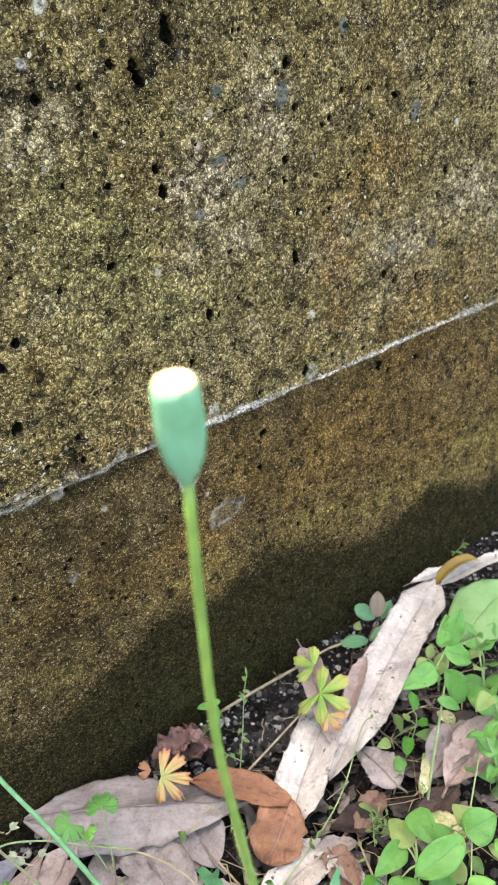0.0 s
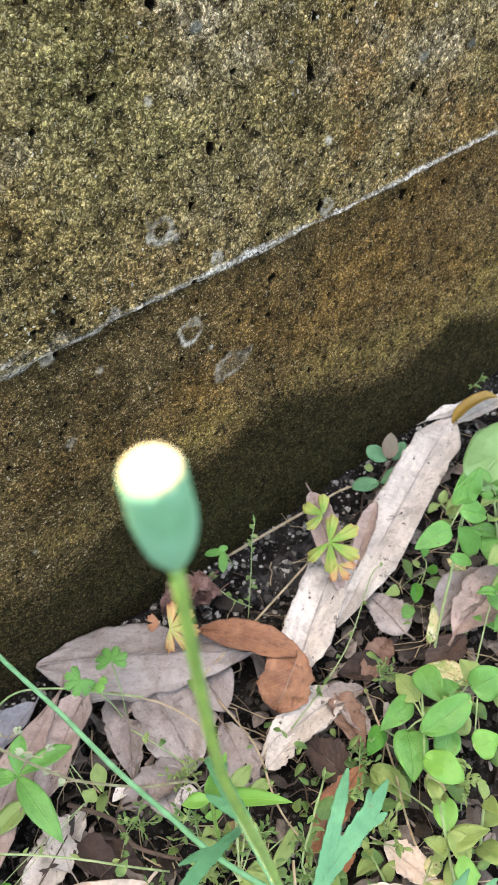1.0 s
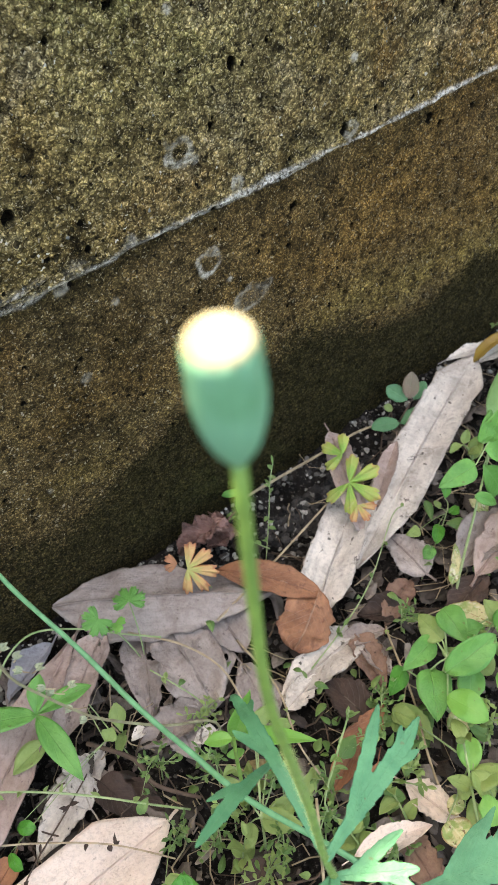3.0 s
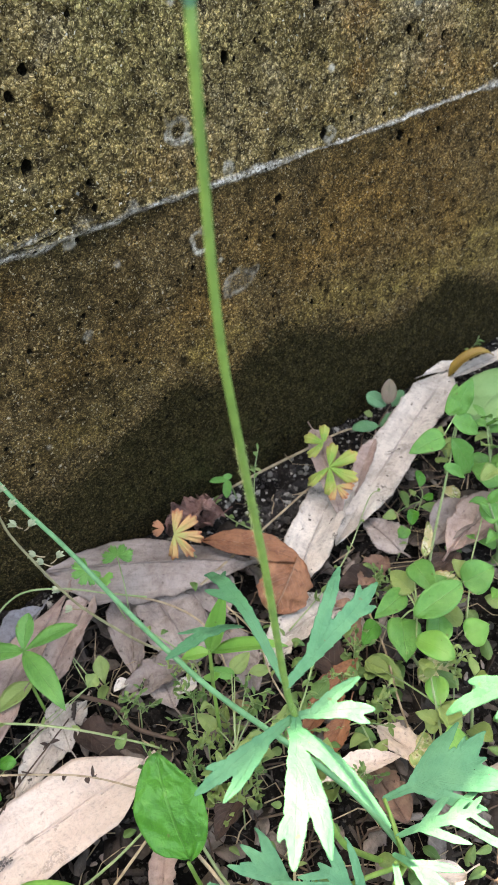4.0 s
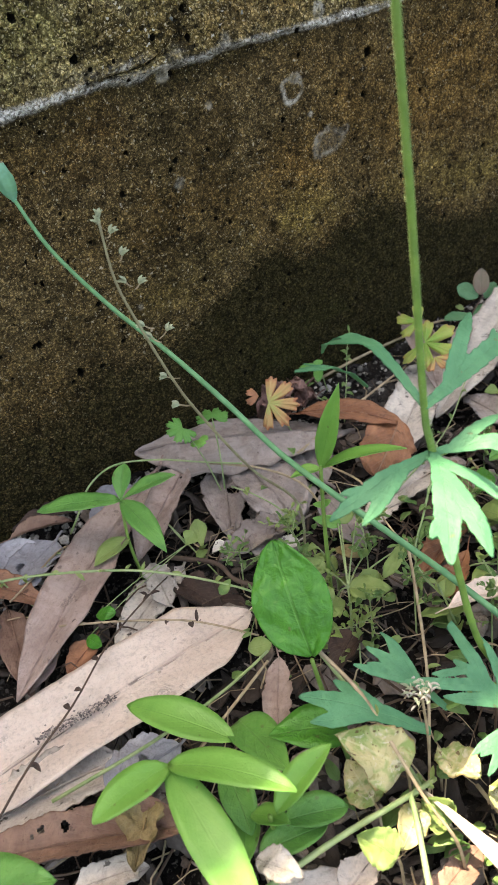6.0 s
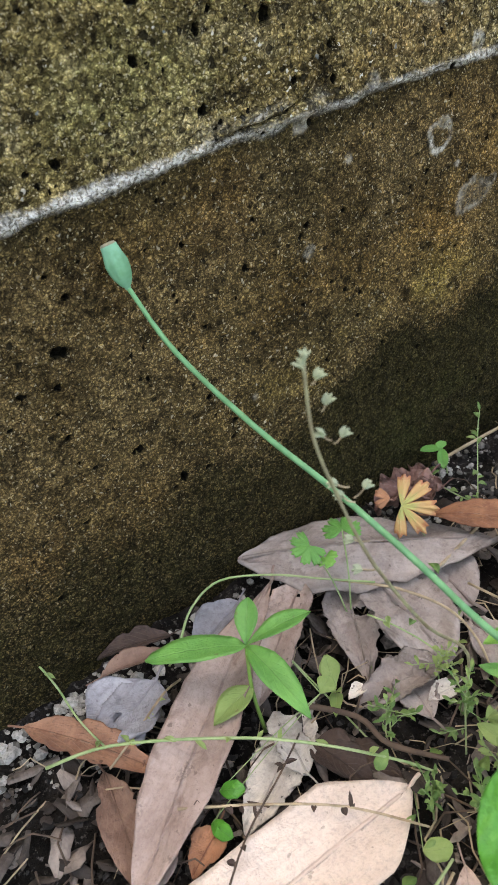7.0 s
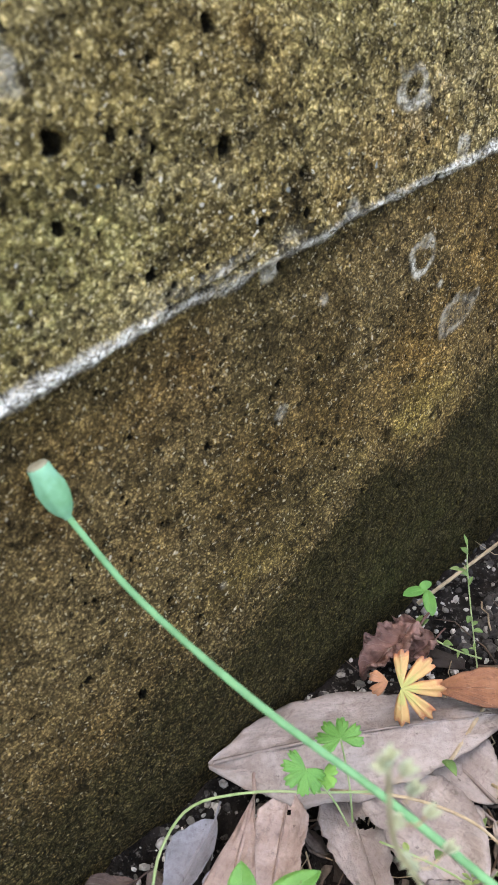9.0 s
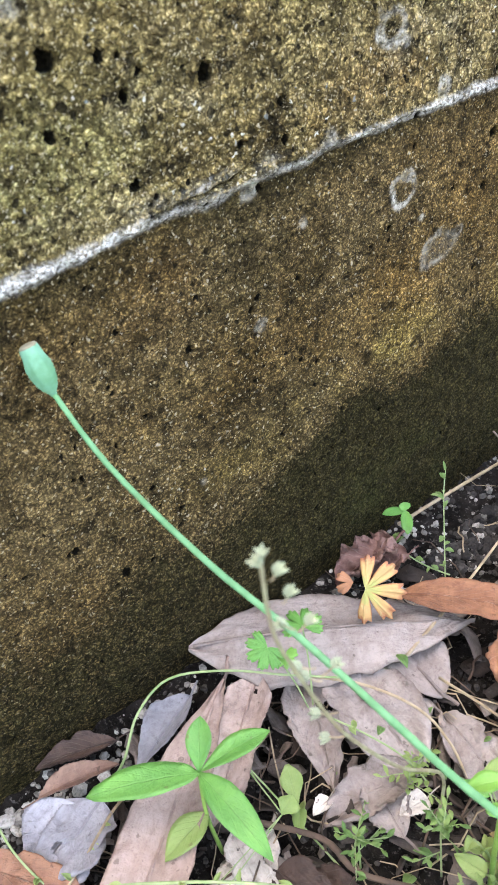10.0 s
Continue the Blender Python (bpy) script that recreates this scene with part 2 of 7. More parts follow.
def dead_blade(name, color, dark, spot=0.35, vein=0.3, island=False, crease=0.0):
    """Dry leaf: faint side veins off a midrib, fibres, fading, blotches, specks of mould."""
    n = Nodes(name)
    u, v = n.uv()
    side = n.math("ABSOLUTE", n.math("SUBTRACT", u, 0.5))
    blotch, stain, fine = n.noise(45, 5, 0.65, 0.4), n.noise(120, 4, 0.7, 0.6), n.noise(600, 3, 0.7)
    fibre = n.noise(300, 3, 0.65, stretch=(1, 0.14, 1))
    wob = n.math("MULTIPLY", n.noise(90, 2), 7.0)
    phase = n.math("ADD", n.math("ADD", n.math("MULTIPLY", v, 58.0), n.math("MULTIPLY", side, -44.0)), wob)
    ribs = n.math("MULTIPLY", n.ramp(n.math("SINE", phase), 0.88, 1.0), n.ramp(blotch, 0.4, 0.6))
    midrib = n.ramp(side, 0.006, 0.022, 1, 0)
    c = n.mix(n.ramp(blotch, 0.40, 0.66), color, n.mix(0.65, color, dark))
    c = n.mix(n.ramp(stain, 0.54, 0.70, 0, 0.65), c, dark)
    c = n.mix(n.ramp(fibre, 0.42, 0.68, 0, 0.45), c, n.mix(0.7, color, dark))
    c = n.mix(n.ramp(fine, 0.45, 0.7, 0, 0.22), c, (0.06, 0.05, 0.045))
    c = n.mix(n.math("MULTIPLY", n.math("MAXIMUM", n.math("MULTIPLY", ribs, 0.5), midrib), vein * 0.5), c, n.mix(0.5, color, (0.75, 0.68, 0.58)))
    if crease:
        streak = n.math("MULTIPLY", n.ramp(side, 0.004, 0.03, 1, 0), n.ramp(stain, 0.42, 0.56))
        c = n.mix(n.math("MULTIPLY", streak, crease), c, (0.05, 0.035, 0.028))
    mould = n.math("MULTIPLY", n.ramp(n.noise(55, 3, 0.6, 0.5), 0.60, 0.68), n.ramp(n.noise(900, 2, 0.7), 0.42, 0.55))
    c = n.mix(n.math("MULTIPLY", mould, spot), c, (0.10, 0.085, 0.075))
    c = n.mix(n.ramp(n.noise(230, 3, 0.6), 0.66, 0.72, 0, spot), c, (0.025, 0.02, 0.017))
    rim = n.ramp(n.math("ADD", side, n.math("MULTIPLY", stain, 0.10)), 0.50, 0.56, 0, 0.5)
    c = n.mix(rim, c, dark)
    pick = n.island() if island else n.rand()
    c = n.mix(n.ramp(pick, 0, 0.85 if island else 1, 0, 0.95 if island else 0.35), c, dark)
    h = n.math("ADD", n.math("MULTIPLY", n.math("MAXIMUM", n.math("MULTIPLY", ribs, 0.3), midrib), vein), n.math("ADD", n.math("MULTIPLY", fine, 0.4), n.math("MULTIPLY", fibre, 0.8)))
    h = n.math("ADD", h, n.math("MULTIPLY", stain, 1.2))
    return n.finish(c, n.ramp(blotch, 0.3, 0.7, 0.55, 0.8), n.bump(h, 1.0, 0.0009), 0.25, 0.08)


def live_blade(name, color, deep, yellow, rough=0.42, ribs_n=46.0, wilt=0.12, through_light=0.3, island=False, quilt=0.4, cut=0.7):
    """Green leaf with a fine midrib and side veins, quilted between them; a little yellowing and some specks."""
    n = Nodes(name)
    u, v = n.uv()
    side = n.math("ABSOLUTE", n.math("SUBTRACT", u, 0.5))
    blotch, fine, soft = n.noise(80, 4, 0.65, 0.3), n.noise(700, 3, 0.65), n.noise(210, 3, 0.6, 0.4)
    phase = n.math("ADD", n.math("ADD", n.math("MULTIPLY", v, ribs_n), n.math("MULTIPLY", side, -ribs_n * 0.8)), n.math("MULTIPLY", soft, 4.0))
    ribs = n.ramp(n.math("SINE", phase), 0.8, 1.0)
    midrib = n.ramp(side, 0.008, 0.03, 1, 0)
    c = n.mix(n.ramp(blotch, 0.32, 0.7), color, deep)
    c = n.mix(n.ramp(n.noise(38, 4, 0.6), 0.58, 0.75, 0, wilt * 3), c, yellow)
    c = n.mix(n.ramp(fine, 0.4, 0.7, 0, 0.25), c, deep)
    c = n.mix(n.ramp(n.island() if island else n.rand(), 0, 1, 0, 0.85 if island else 0.45), c, deep)
    c = n.mix(n.ramp(n.noise(260, 2), 0.72, 0.76, 0, 0.5), c, (0.16, 0.11, 0.05))
    lines = n.math("MAXIMUM", n.math("MULTIPLY", ribs, 0.16), n.math("MULTIPLY", midrib, 0.7))
    c = n.mix(n.math("MULTIPLY", lines, 0.3 * cut), c, n.mix(0.5, color, (0.55, 0.65, 0.35)))
    h = n.math("ADD", n.math("MULTIPLY", lines, -cut), n.math("ADD", n.math("MULTIPLY", fine, 0.25), n.math("MULTIPLY", soft, quilt * 2)))
    bright = n.mix(0.45, c, yellow)
    return n.finish(c, rough, n.bump(h, 0.8, 0.0008), 0.4, through_light, bright)


def flame_leaf(name, heart, body, tip, turn=0.0):
    """Lobed autumn leaf: one colour about the stalk, others towards the lobes' ends."""
    n = Nodes(name)
    u, v = n.uv()
    side = n.math("ABSOLUTE", n.math("SUBTRACT", u, 0.5))
    blotch, fine = n.noise(220, 3, 0.65, 0.4), n.noise(800, 2)
    reach = n.math("ADD", v, n.math("MULTIPLY", n.math("SUBTRACT", blotch, 0.5), 0.9))
    c = n.mix(n.ramp(reach, 0.25 + turn, 0.65 + turn), heart, body)
    c = n.mix(n.ramp(reach, 0.75 + turn, 1.05 + turn), c, tip)
    c = n.mix(n.ramp(blotch, 0.58, 0.70, 0, 0.6), c, n.mix(0.5, heart, (0.80, 0.66, 0.38)))
    c = n.mix(n.ramp(side, 0.02, 0.07, 0.12, 0), c, (0.75, 0.62, 0.30))
    return n.finish(c, 0.5, n.bump(n.math("ADD", fine, n.ramp(side, 0.02, 0.08, 1, 0)), 0.6, 0.0006), 0.35, 0.3)


def yellowed():
    """Withering leaf: cream and pale green in patches, browned along edges and in spots."""
    n = Nodes("yellowed_leaf")
    u, v = n.uv()
    side = n.math("ABSOLUTE", n.math("SUBTRACT", u, 0.5))
    big, mid, fine = n.noise(110, 3, 0.6, 0.8), n.noise(300, 4, 0.65, 0.5), n.noise(900, 2)
    c = n.mix(n.ramp(big, 0.42, 0.56), (0.30, 0.40, 0.13), (0.62, 0.56, 0.30))
    c = n.mix(n.ramp(mid, 0.54, 0.66, 0, 0.8), c, (0.76, 0.70, 0.54))
    c = n.mix(n.ramp(mid, 0.42, 0.32, 0, 0.7), c, (0.33, 0.30, 0.10))
    edge = n.ramp(n.math("ADD", side, n.math("MULTIPLY", mid, 0.25)), 0.54, 0.64, 0, 0.8)
    c = n.mix(edge, c, (0.36, 0.22, 0.09))
    c = n.mix(n.ramp(n.noise(420, 2), 0.64, 0.70, 0, 0.8), c, (0.14, 0.075, 0.035))
    c = n.mix(n.ramp(side, 0.01, 0.035, 0.45, 0), c, (0.70, 0.66, 0.42))
    h = n.math("ADD", n.math("MULTIPLY", mid, 1.0), n.math("MULTIPLY", fine, 0.3))
    return n.finish(c, 0.6, n.bump(h, 0.8, 0.0009), 0.3, 0.25)


def stalk_mat(name, color, other, rough=0.55, through_light=0.08):
    n = Nodes(name)
    f = n.noise(160, 3, 0.6)
    c = n.mix(n.ramp(f, 0.35, 0.7), color, other)
    return n.finish(c, rough, n.bump(n.noise(900, 2), 0.5, 0.0004), 0.35, through_light)


CONCRETE, SOIL = concrete(), soil()
GRIT_DARK = grit("dark_grit", (0.006, 0.005, 0.0045), (0.075, 0.067, 0.060))
GRIT_PALE = grit("pale_grit", (0.07, 0.065, 0.055), (0.52, 0.49, 0.43))
GRIT_MOULD = grit("mouldy_crumbs", (0.07, 0.055, 0.05), (0.42, 0.35, 0.31))
GREY = dead_blade("grey_dead_leaf", (0.465, 0.395, 0.352), (0.165, 0.125, 0.105), 0.55, 0.3, False, 0.5)
PINK = dead_blade("pinkish_dead_leaf", (0.53, 0.405, 0.345), (0.23, 0.150, 0.118), 0.55, 0.3, False, 0.35)
ROSY = dead_blade("reddish_brown_dead_leaf", (0.33, 0.205, 0.145), (0.13, 0.07, 0.05), 0.6, 0.3, False, 0.6)
OCHRE = dead_blade("olive_brown_dead_leaf", (0.30, 0.235, 0.11), (0.15, 0.10, 0.045), 0.5)
CREAM = dead_blade("cream_dead_leaf", (0.78, 0.70, 0.60), (0.27, 0.225, 0.185), 0.9, 0.25)
TAN = dead_blade("tan_dead_leaf", (0.76, 0.64, 0.545), (0.60, 0.47, 0.375), 0.4, 0.25, False, 0.8)
RUSSET = dead_blade("russet_dead_leaf", (0.41, 0.19, 0.098), (0.15, 0.062, 0.036), 0.4, 0.5)
COPPER = dead_blade("copper_dead_leaf", (0.39, 0.205, 0.125), (0.20, 0.09, 0.055), 0.5, 0.5, False, 0.4)
MAUVE = dead_blade("dull_red_dead_leaf", (0.31, 0.175, 0.140), (0.09, 0.042, 0.032), 0.5, 0.5)
UMBER = dead_blade("umber_dead_leaf", (0.095, 0.060, 0.045), (0.032, 0.022, 0.018), 0.3, 0.4)
MAROON = dead_blade("maroon_dead_leaf", (0.19, 0.075, 0.036), (0.06, 0.028, 0.020), 0.3, 0.5)
SLATE = dead_blade("slate_dead_leaf", (0.40, 0.39, 0.41), (0.18, 0.17, 0.175), 0.5, 0.4)
SCRAPS = dead_blade("litter_scraps", (0.39, 0.32, 0.27), (0.032, 0.024, 0.019), 0.4, 0.3, True)
BRIGHT = live_blade("bright_green_leaf", (0.18, 0.43, 0.095), (0.10, 0.29, 0.062), (0.36, 0.52, 0.14), 0.4, 34.0, 0.18, 0.3, False, 0.7, 0.6)
LIME = live_blade("lime_green_leaf", (0.25, 0.52, 0.115), (0.18, 0.42, 0.08), (0.31, 0.55, 0.19), 0.30, 46.0, 0.12, 0.35, False, 0.15, 0.2)
GLAUCOUS = live_blade("blue_green_leaf", (0.120, 0.345, 0.165), (0.062, 0.225, 0.105), (0.15, 0.37, 0.21), 0.55, 30.0, 0.03, 0.18, False, 0.7, 0.25)
DEEP = live_blade("deep_green_leaf", (0.095, 0.34, 0.04), (0.05, 0.21, 0.028), (0.16, 0.38, 0.05), 0.34, 22.0, 0.03, 0.22, False, 1.1, 0.5)
TEAL = live_blade("bluish_green_round_leaf", (0.150, 0.345, 0.165), (0.095, 0.245, 0.105), (0.24, 0.38, 0.17), 0.5, 24.0, 0.05, 0.2)
PALE = live_blade("pale_green_leaf", (0.33, 0.43, 0.15), (0.22, 0.33, 0.09), (0.60, 0.58, 0.26), 0.5, 40.0, 0.25)
MILKY = live_blade("milky_green_leaf", (0.27, 0.46, 0.19), (0.20, 0.37, 0.13), (0.36, 0.50, 0.22), 0.45, 26.0, 0.06, 0.25)
YELLOWED = yellowed()
OCHRE_LEAF = live_blade("ochre_leaf", (0.42, 0.28, 0.05), (0.27, 0.16, 0.03), (0.52, 0.38, 0.10), 0.4, 30.0, 0.2, 0.2)
FLAME = flame_leaf("orange_lobed_leaf", (0.52, 0.50, 0.17), (0.64, 0.40, 0.17), (0.50, 0.19, 0.10))
LIME_FLAME = flame_leaf("yellow_green_lobed_leaf", (0.27, 0.46, 0.09), (0.42, 0.50, 0.12), (0.66, 0.40, 0.14), 0.1)
WEED = live_blade("small_weed_leaf", (0.30, 0.42, 0.13), (0.09, 0.20, 0.05), (0.50, 0.52, 0.22), 0.5, 20.0, 0.2, 0.25, True)
BRONZE = live_blade("bronze_small_leaf", (0.24, 0.16, 0.12), (0.16, 0.14, 0.08), (0.30, 0.22, 0.14), 0.45, 30.0, 0.1, 0.15)
STEM_GREEN = stalk_mat("green_stem", (0.21, 0.35, 0.075), (0.15, 0.27, 0.06))
STEM_GLAUCOUS = stalk_mat("blue_green_stem", (0.135, 0.33, 0.15), (0.095, 0.25, 0.105))
STEM_DRY = stalk_mat("dry_stalk", (0.46, 0.36, 0.23), (0.28, 0.21, 0.13), 0.7)
STEM_STRAW = stalk_mat("faded_green_stalk", (0.34, 0.33, 0.19), (0.24, 0.20, 0.12), 0.7)
STEM_BROWN = stalk_mat("brown_twig", (0.12, 0.08, 0.055), (0.06, 0.042, 0.032), 0.8)
STEM_PALE = stalk_mat("pale_green_stem", (0.34, 0.42, 0.20), (0.22, 0.32, 0.12))
POD = stalk_mat("seed_capsule", (0.235, 0.53, 0.345), (0.165, 0.40, 0.22), 0.5, 0.35)
POD_TOP = stalk_mat("capsule_disc", (0.30, 0.275, 0.185), (0.23, 0.20, 0.115), 0.7)
DOWN = stalk_mat("seed_fluff", (0.38, 0.42, 0.28), (0.28, 0.32, 0.19), 0.8)


# ---- mesh helpers ----
def link(name, mesh, material, parent=None, label="", m=None):
    mesh.materials.append(material)
    ob = new(name, mesh)
    if parent is not None:
        ob.parent = parent
    if m is not None:
        ob.matrix_world = m
    if label:
        tagged(ob, label)
    return ob


def smooth_mesh(name, verts, faces, uvs=None):
    me = bpy.data.meshes.new(name)
    me.from_pydata([tuple(v) for v in verts], [], faces)
    me.polygons.foreach_set("use_smooth", np.ones(len(me.polygons), dtype=bool))
    if uvs is not None:
        layer = me.uv_layers.new(name="UVMap")
        idx = np.empty(len(me.loops), dtype=np.int32)
        me.loops.foreach_get("vertex_index", idx)
        layer.data.foreach_set("uv", np.asarray(uvs, dtype=np.float32)[idx].ravel())
    me.update()
    return me


def tube(name, points, radii, sides=7, rough=0.0):
    """A tapered stalk through points, smoothed, with closed ends."""
    pts = [Vector(p) for p in points]
    fine, rad = [], []
    for i in range(len(pts) - 1):
        p0, p1, p2, p3 = pts[max(i - 1, 0)], pts[i], pts[i + 1], pts[min(i + 2, len(pts) - 1)]
        for k in range(5):
            t = k / 5
            fine.append(0.5 * ((2 * p1) + (p2 - p0) * t + (2 * p0 - 5 * p1 + 4 * p2 - p3) * t * t + (3 * p1 - p0 - 3 * p2 + p3) * t ** 3))
            rad.append(radii[i] * (1 - t) + radii[i + 1] * t)
    fine.append(pts[-1])
    rad.append(radii[-1])
    verts, faces = [], []
    side = Vector((0.3, 0.9, 0.2))
    for i, p in enumerate(fine):
        d = (fine[min(i + 1, len(fine) - 1)] - fine[max(i - 1, 0)]).normalized()
        a = d.cross(side)
        a = a.normalized() if a.length > 1e-4 else d.orthogonal().normalized()
        b = d.cross(a)
        for s in range(sides):
            w = 2 * math.pi * s / sides
            r = rad[i] * (1 + rough * random.uniform(-1, 1))
            verts.append(p + r * (math.cos(w) * a + math.sin(w) * b))
    for i in range(len(fine) - 1):
        for s in range(sides):
            faces.append((i * sides + s, i * sides + (s + 1) % sides, (i + 1) * sides + (s + 1) % sides, (i + 1) * sides + s))
    faces.append(tuple(reversed(range(sides))))
    faces.append(tuple(range((len(fine) - 1) * sides, len(fine) * sides)))
    return smooth_mesh(name, verts, faces)


def lance(v):
    return (math.sin(math.pi * v ** 0.85)) ** 0.9


def strap(v):
    return min(1.0, (v / 0.16) ** 0.7, ((1 - v) / 0.25) ** 0.8)


def ovate(v):
    return math.sin(math.pi * v ** 0.62) ** 0.75


def oblong(v):
    return math.sin(math.pi * v ** 0.9) ** 0.62


def spoon(v):
    return 0.16 + 0.84 * math.sin(math.pi * v ** 1.35) ** 1.1 if v < 0.999 else 0.02


def taper(v):
    """Widest before the middle, drawn out to a long point."""
    return min(1.0, (v / 0.32) ** 0.6) * (1.0 if v < 0.4 else max(0.0, 1 - ((v - 0.4) / 0.6) ** 1.7))


def spear(v):
    """A short sharp point, quickly broad, then slowly drawn in."""
    return min(1.0, 0.02 + 2.9 * v ** 0.8) * (1.0 if v < 0.45 else max(0.0, 1 - ((v - 0.45) / 0.55) ** 1.7))


def keel(v):
    """Widest past the middle, pointed at both ends."""
    return math.sin(math.pi * v ** 1.25) ** 0.8


def blunt(v):
    return min(1.0, (v / 0.35) ** 0.55, (max(0.0, 1 - v) / 0.3) ** 0.5)


def blade_data(length, width, shape=lance, bend=20, cup=0.1, wave=0.05, ragged=0.0, twist=0, thick=0.00035, rows=16, half=3, seed=1, forward=0.0, crinkle=0.0, holes=(), fold=0.0, sweep=0.0, tear=0.0, lop=0.0):
    """Leaf blade from its foot at the origin along +y, face up +z: a thin closed shell, arched, cupped and wavy."""
    rnd = random.Random(seed)
    line, ang = [Vector((0, 0, 0))], 0.0
    for i in range(rows):
        a = radians(bend) * (0.5 - (i + 0.5) / rows)
        line.append(line[-1] + Vector((0, math.cos(a), math.sin(a))) * (length / rows))
    chord = line[-1].length
    k = length / chord
    turn = math.atan2(line[-1].z, line[-1].y)
    fit_line = [Vector((0, (p.y * math.cos(-turn) - p.z * math.sin(-turn)) * k, (p.y * math.sin(-turn) + p.z * math.cos(-turn)) * k)) for p in line]
    ph = [rnd.uniform(0, 6.28) for _ in range(6)]
    top, uvs = [], []
    cols = 2 * half + 1
    for i, p in enumerate(fit_line):
        v = i / rows
        for j in range(cols):
            u = (j - half) / half
            w = 0.5 * width * shape(min(max(v, 0.004), 0.996))
            if ragged and abs(u) > 0.9:
                w *= 1 - ragged * rnd.random()
            w *= 1 + lop * (1 if u > 0 else -1)
            if tear and abs(u) > 0.6:
                bite = noise.noise((v * length / width * 3.0, (3.7 if u > 0 else 9.1) + seed, 0.5)) + 0.6 * noise.noise((v * length / width * 9.0, (1.7 if u > 0 else 5.1) + seed, 2.5))
                w *= 1 - tear * max(0.0, bite) * (abs(u) - 0.6) / 0.4
            x = u * w + sweep * length * (v - v * v) * 4
            z = fold * abs(u) * w + cup * abs(u) ** 1.4 * w * 2 + wave * width * abs(u) * (math.sin(7 * v + ph[0 if u > 0 else 1]) * 0.6 + math.sin(15 * v + ph[2 if u > 0 else 3]) * 0.4)
            z += wave * width * 0.35 * math.sin(4 * v + 3 * u + ph[4])
            if crinkle:
                z += crinkle * width * (noise.noise((u * 1.6 + seed, v * length / width * 3.2, seed * 0.7)) + 0.5 * noise.noise((u * 4 + seed, v * length / width * 8, seed * 1.3)))
            tw = radians(twist) * (v - 0.5)
            top.append(Vector((x * math.cos(tw) - z * math.sin(tw), p.y + forward * abs(u) * w, p.z + x * math.sin(tw) + z * math.cos(tw))))
            uvs.append((0.5 + 0.5 * u, v))
    faces = []
    n = len(top)
    for i in range(rows):
        for j in range(cols - 1):
            a = i * cols + j
            if any(((j + 0.5) / half - 1 - hu) ** 2 * (width * 0.5) ** 2 + ((i + 0.5) / rows - hv) ** 2 * length ** 2 < hr * hr * rnd.uniform(0.6, 1.5) for hu, hv, hr in holes):
                continue
            faces.append((a, a + 1, a + cols + 1, a + cols))
            faces.append((n + a, n + a + cols, n + a + cols + 1, n + a + 1))
    for i in range(rows):
        a, b = i * cols, (i + 1) * cols
        faces.append((a, b, n + b, n + a))
        a, b = a + cols - 1, b + cols - 1
        faces.append((b, a, n + a, n + b))
    for j in range(cols - 1):
        faces.append((j + 1, j, n + j, n + j + 1))
        a = rows * cols + j
        faces.append((a, a + 1, n + a + 1, n + a))
    verts = top + [p - Vector((0, 0, thick)) for p in top]
    return verts, faces, uvs + uvs, fit_line


def blade(name, length, width, *rest, **more):
    verts, faces, uvs, line = blade_data(length, width, *rest, **more)
    return smooth_mesh(name, verts, faces, uvs), line


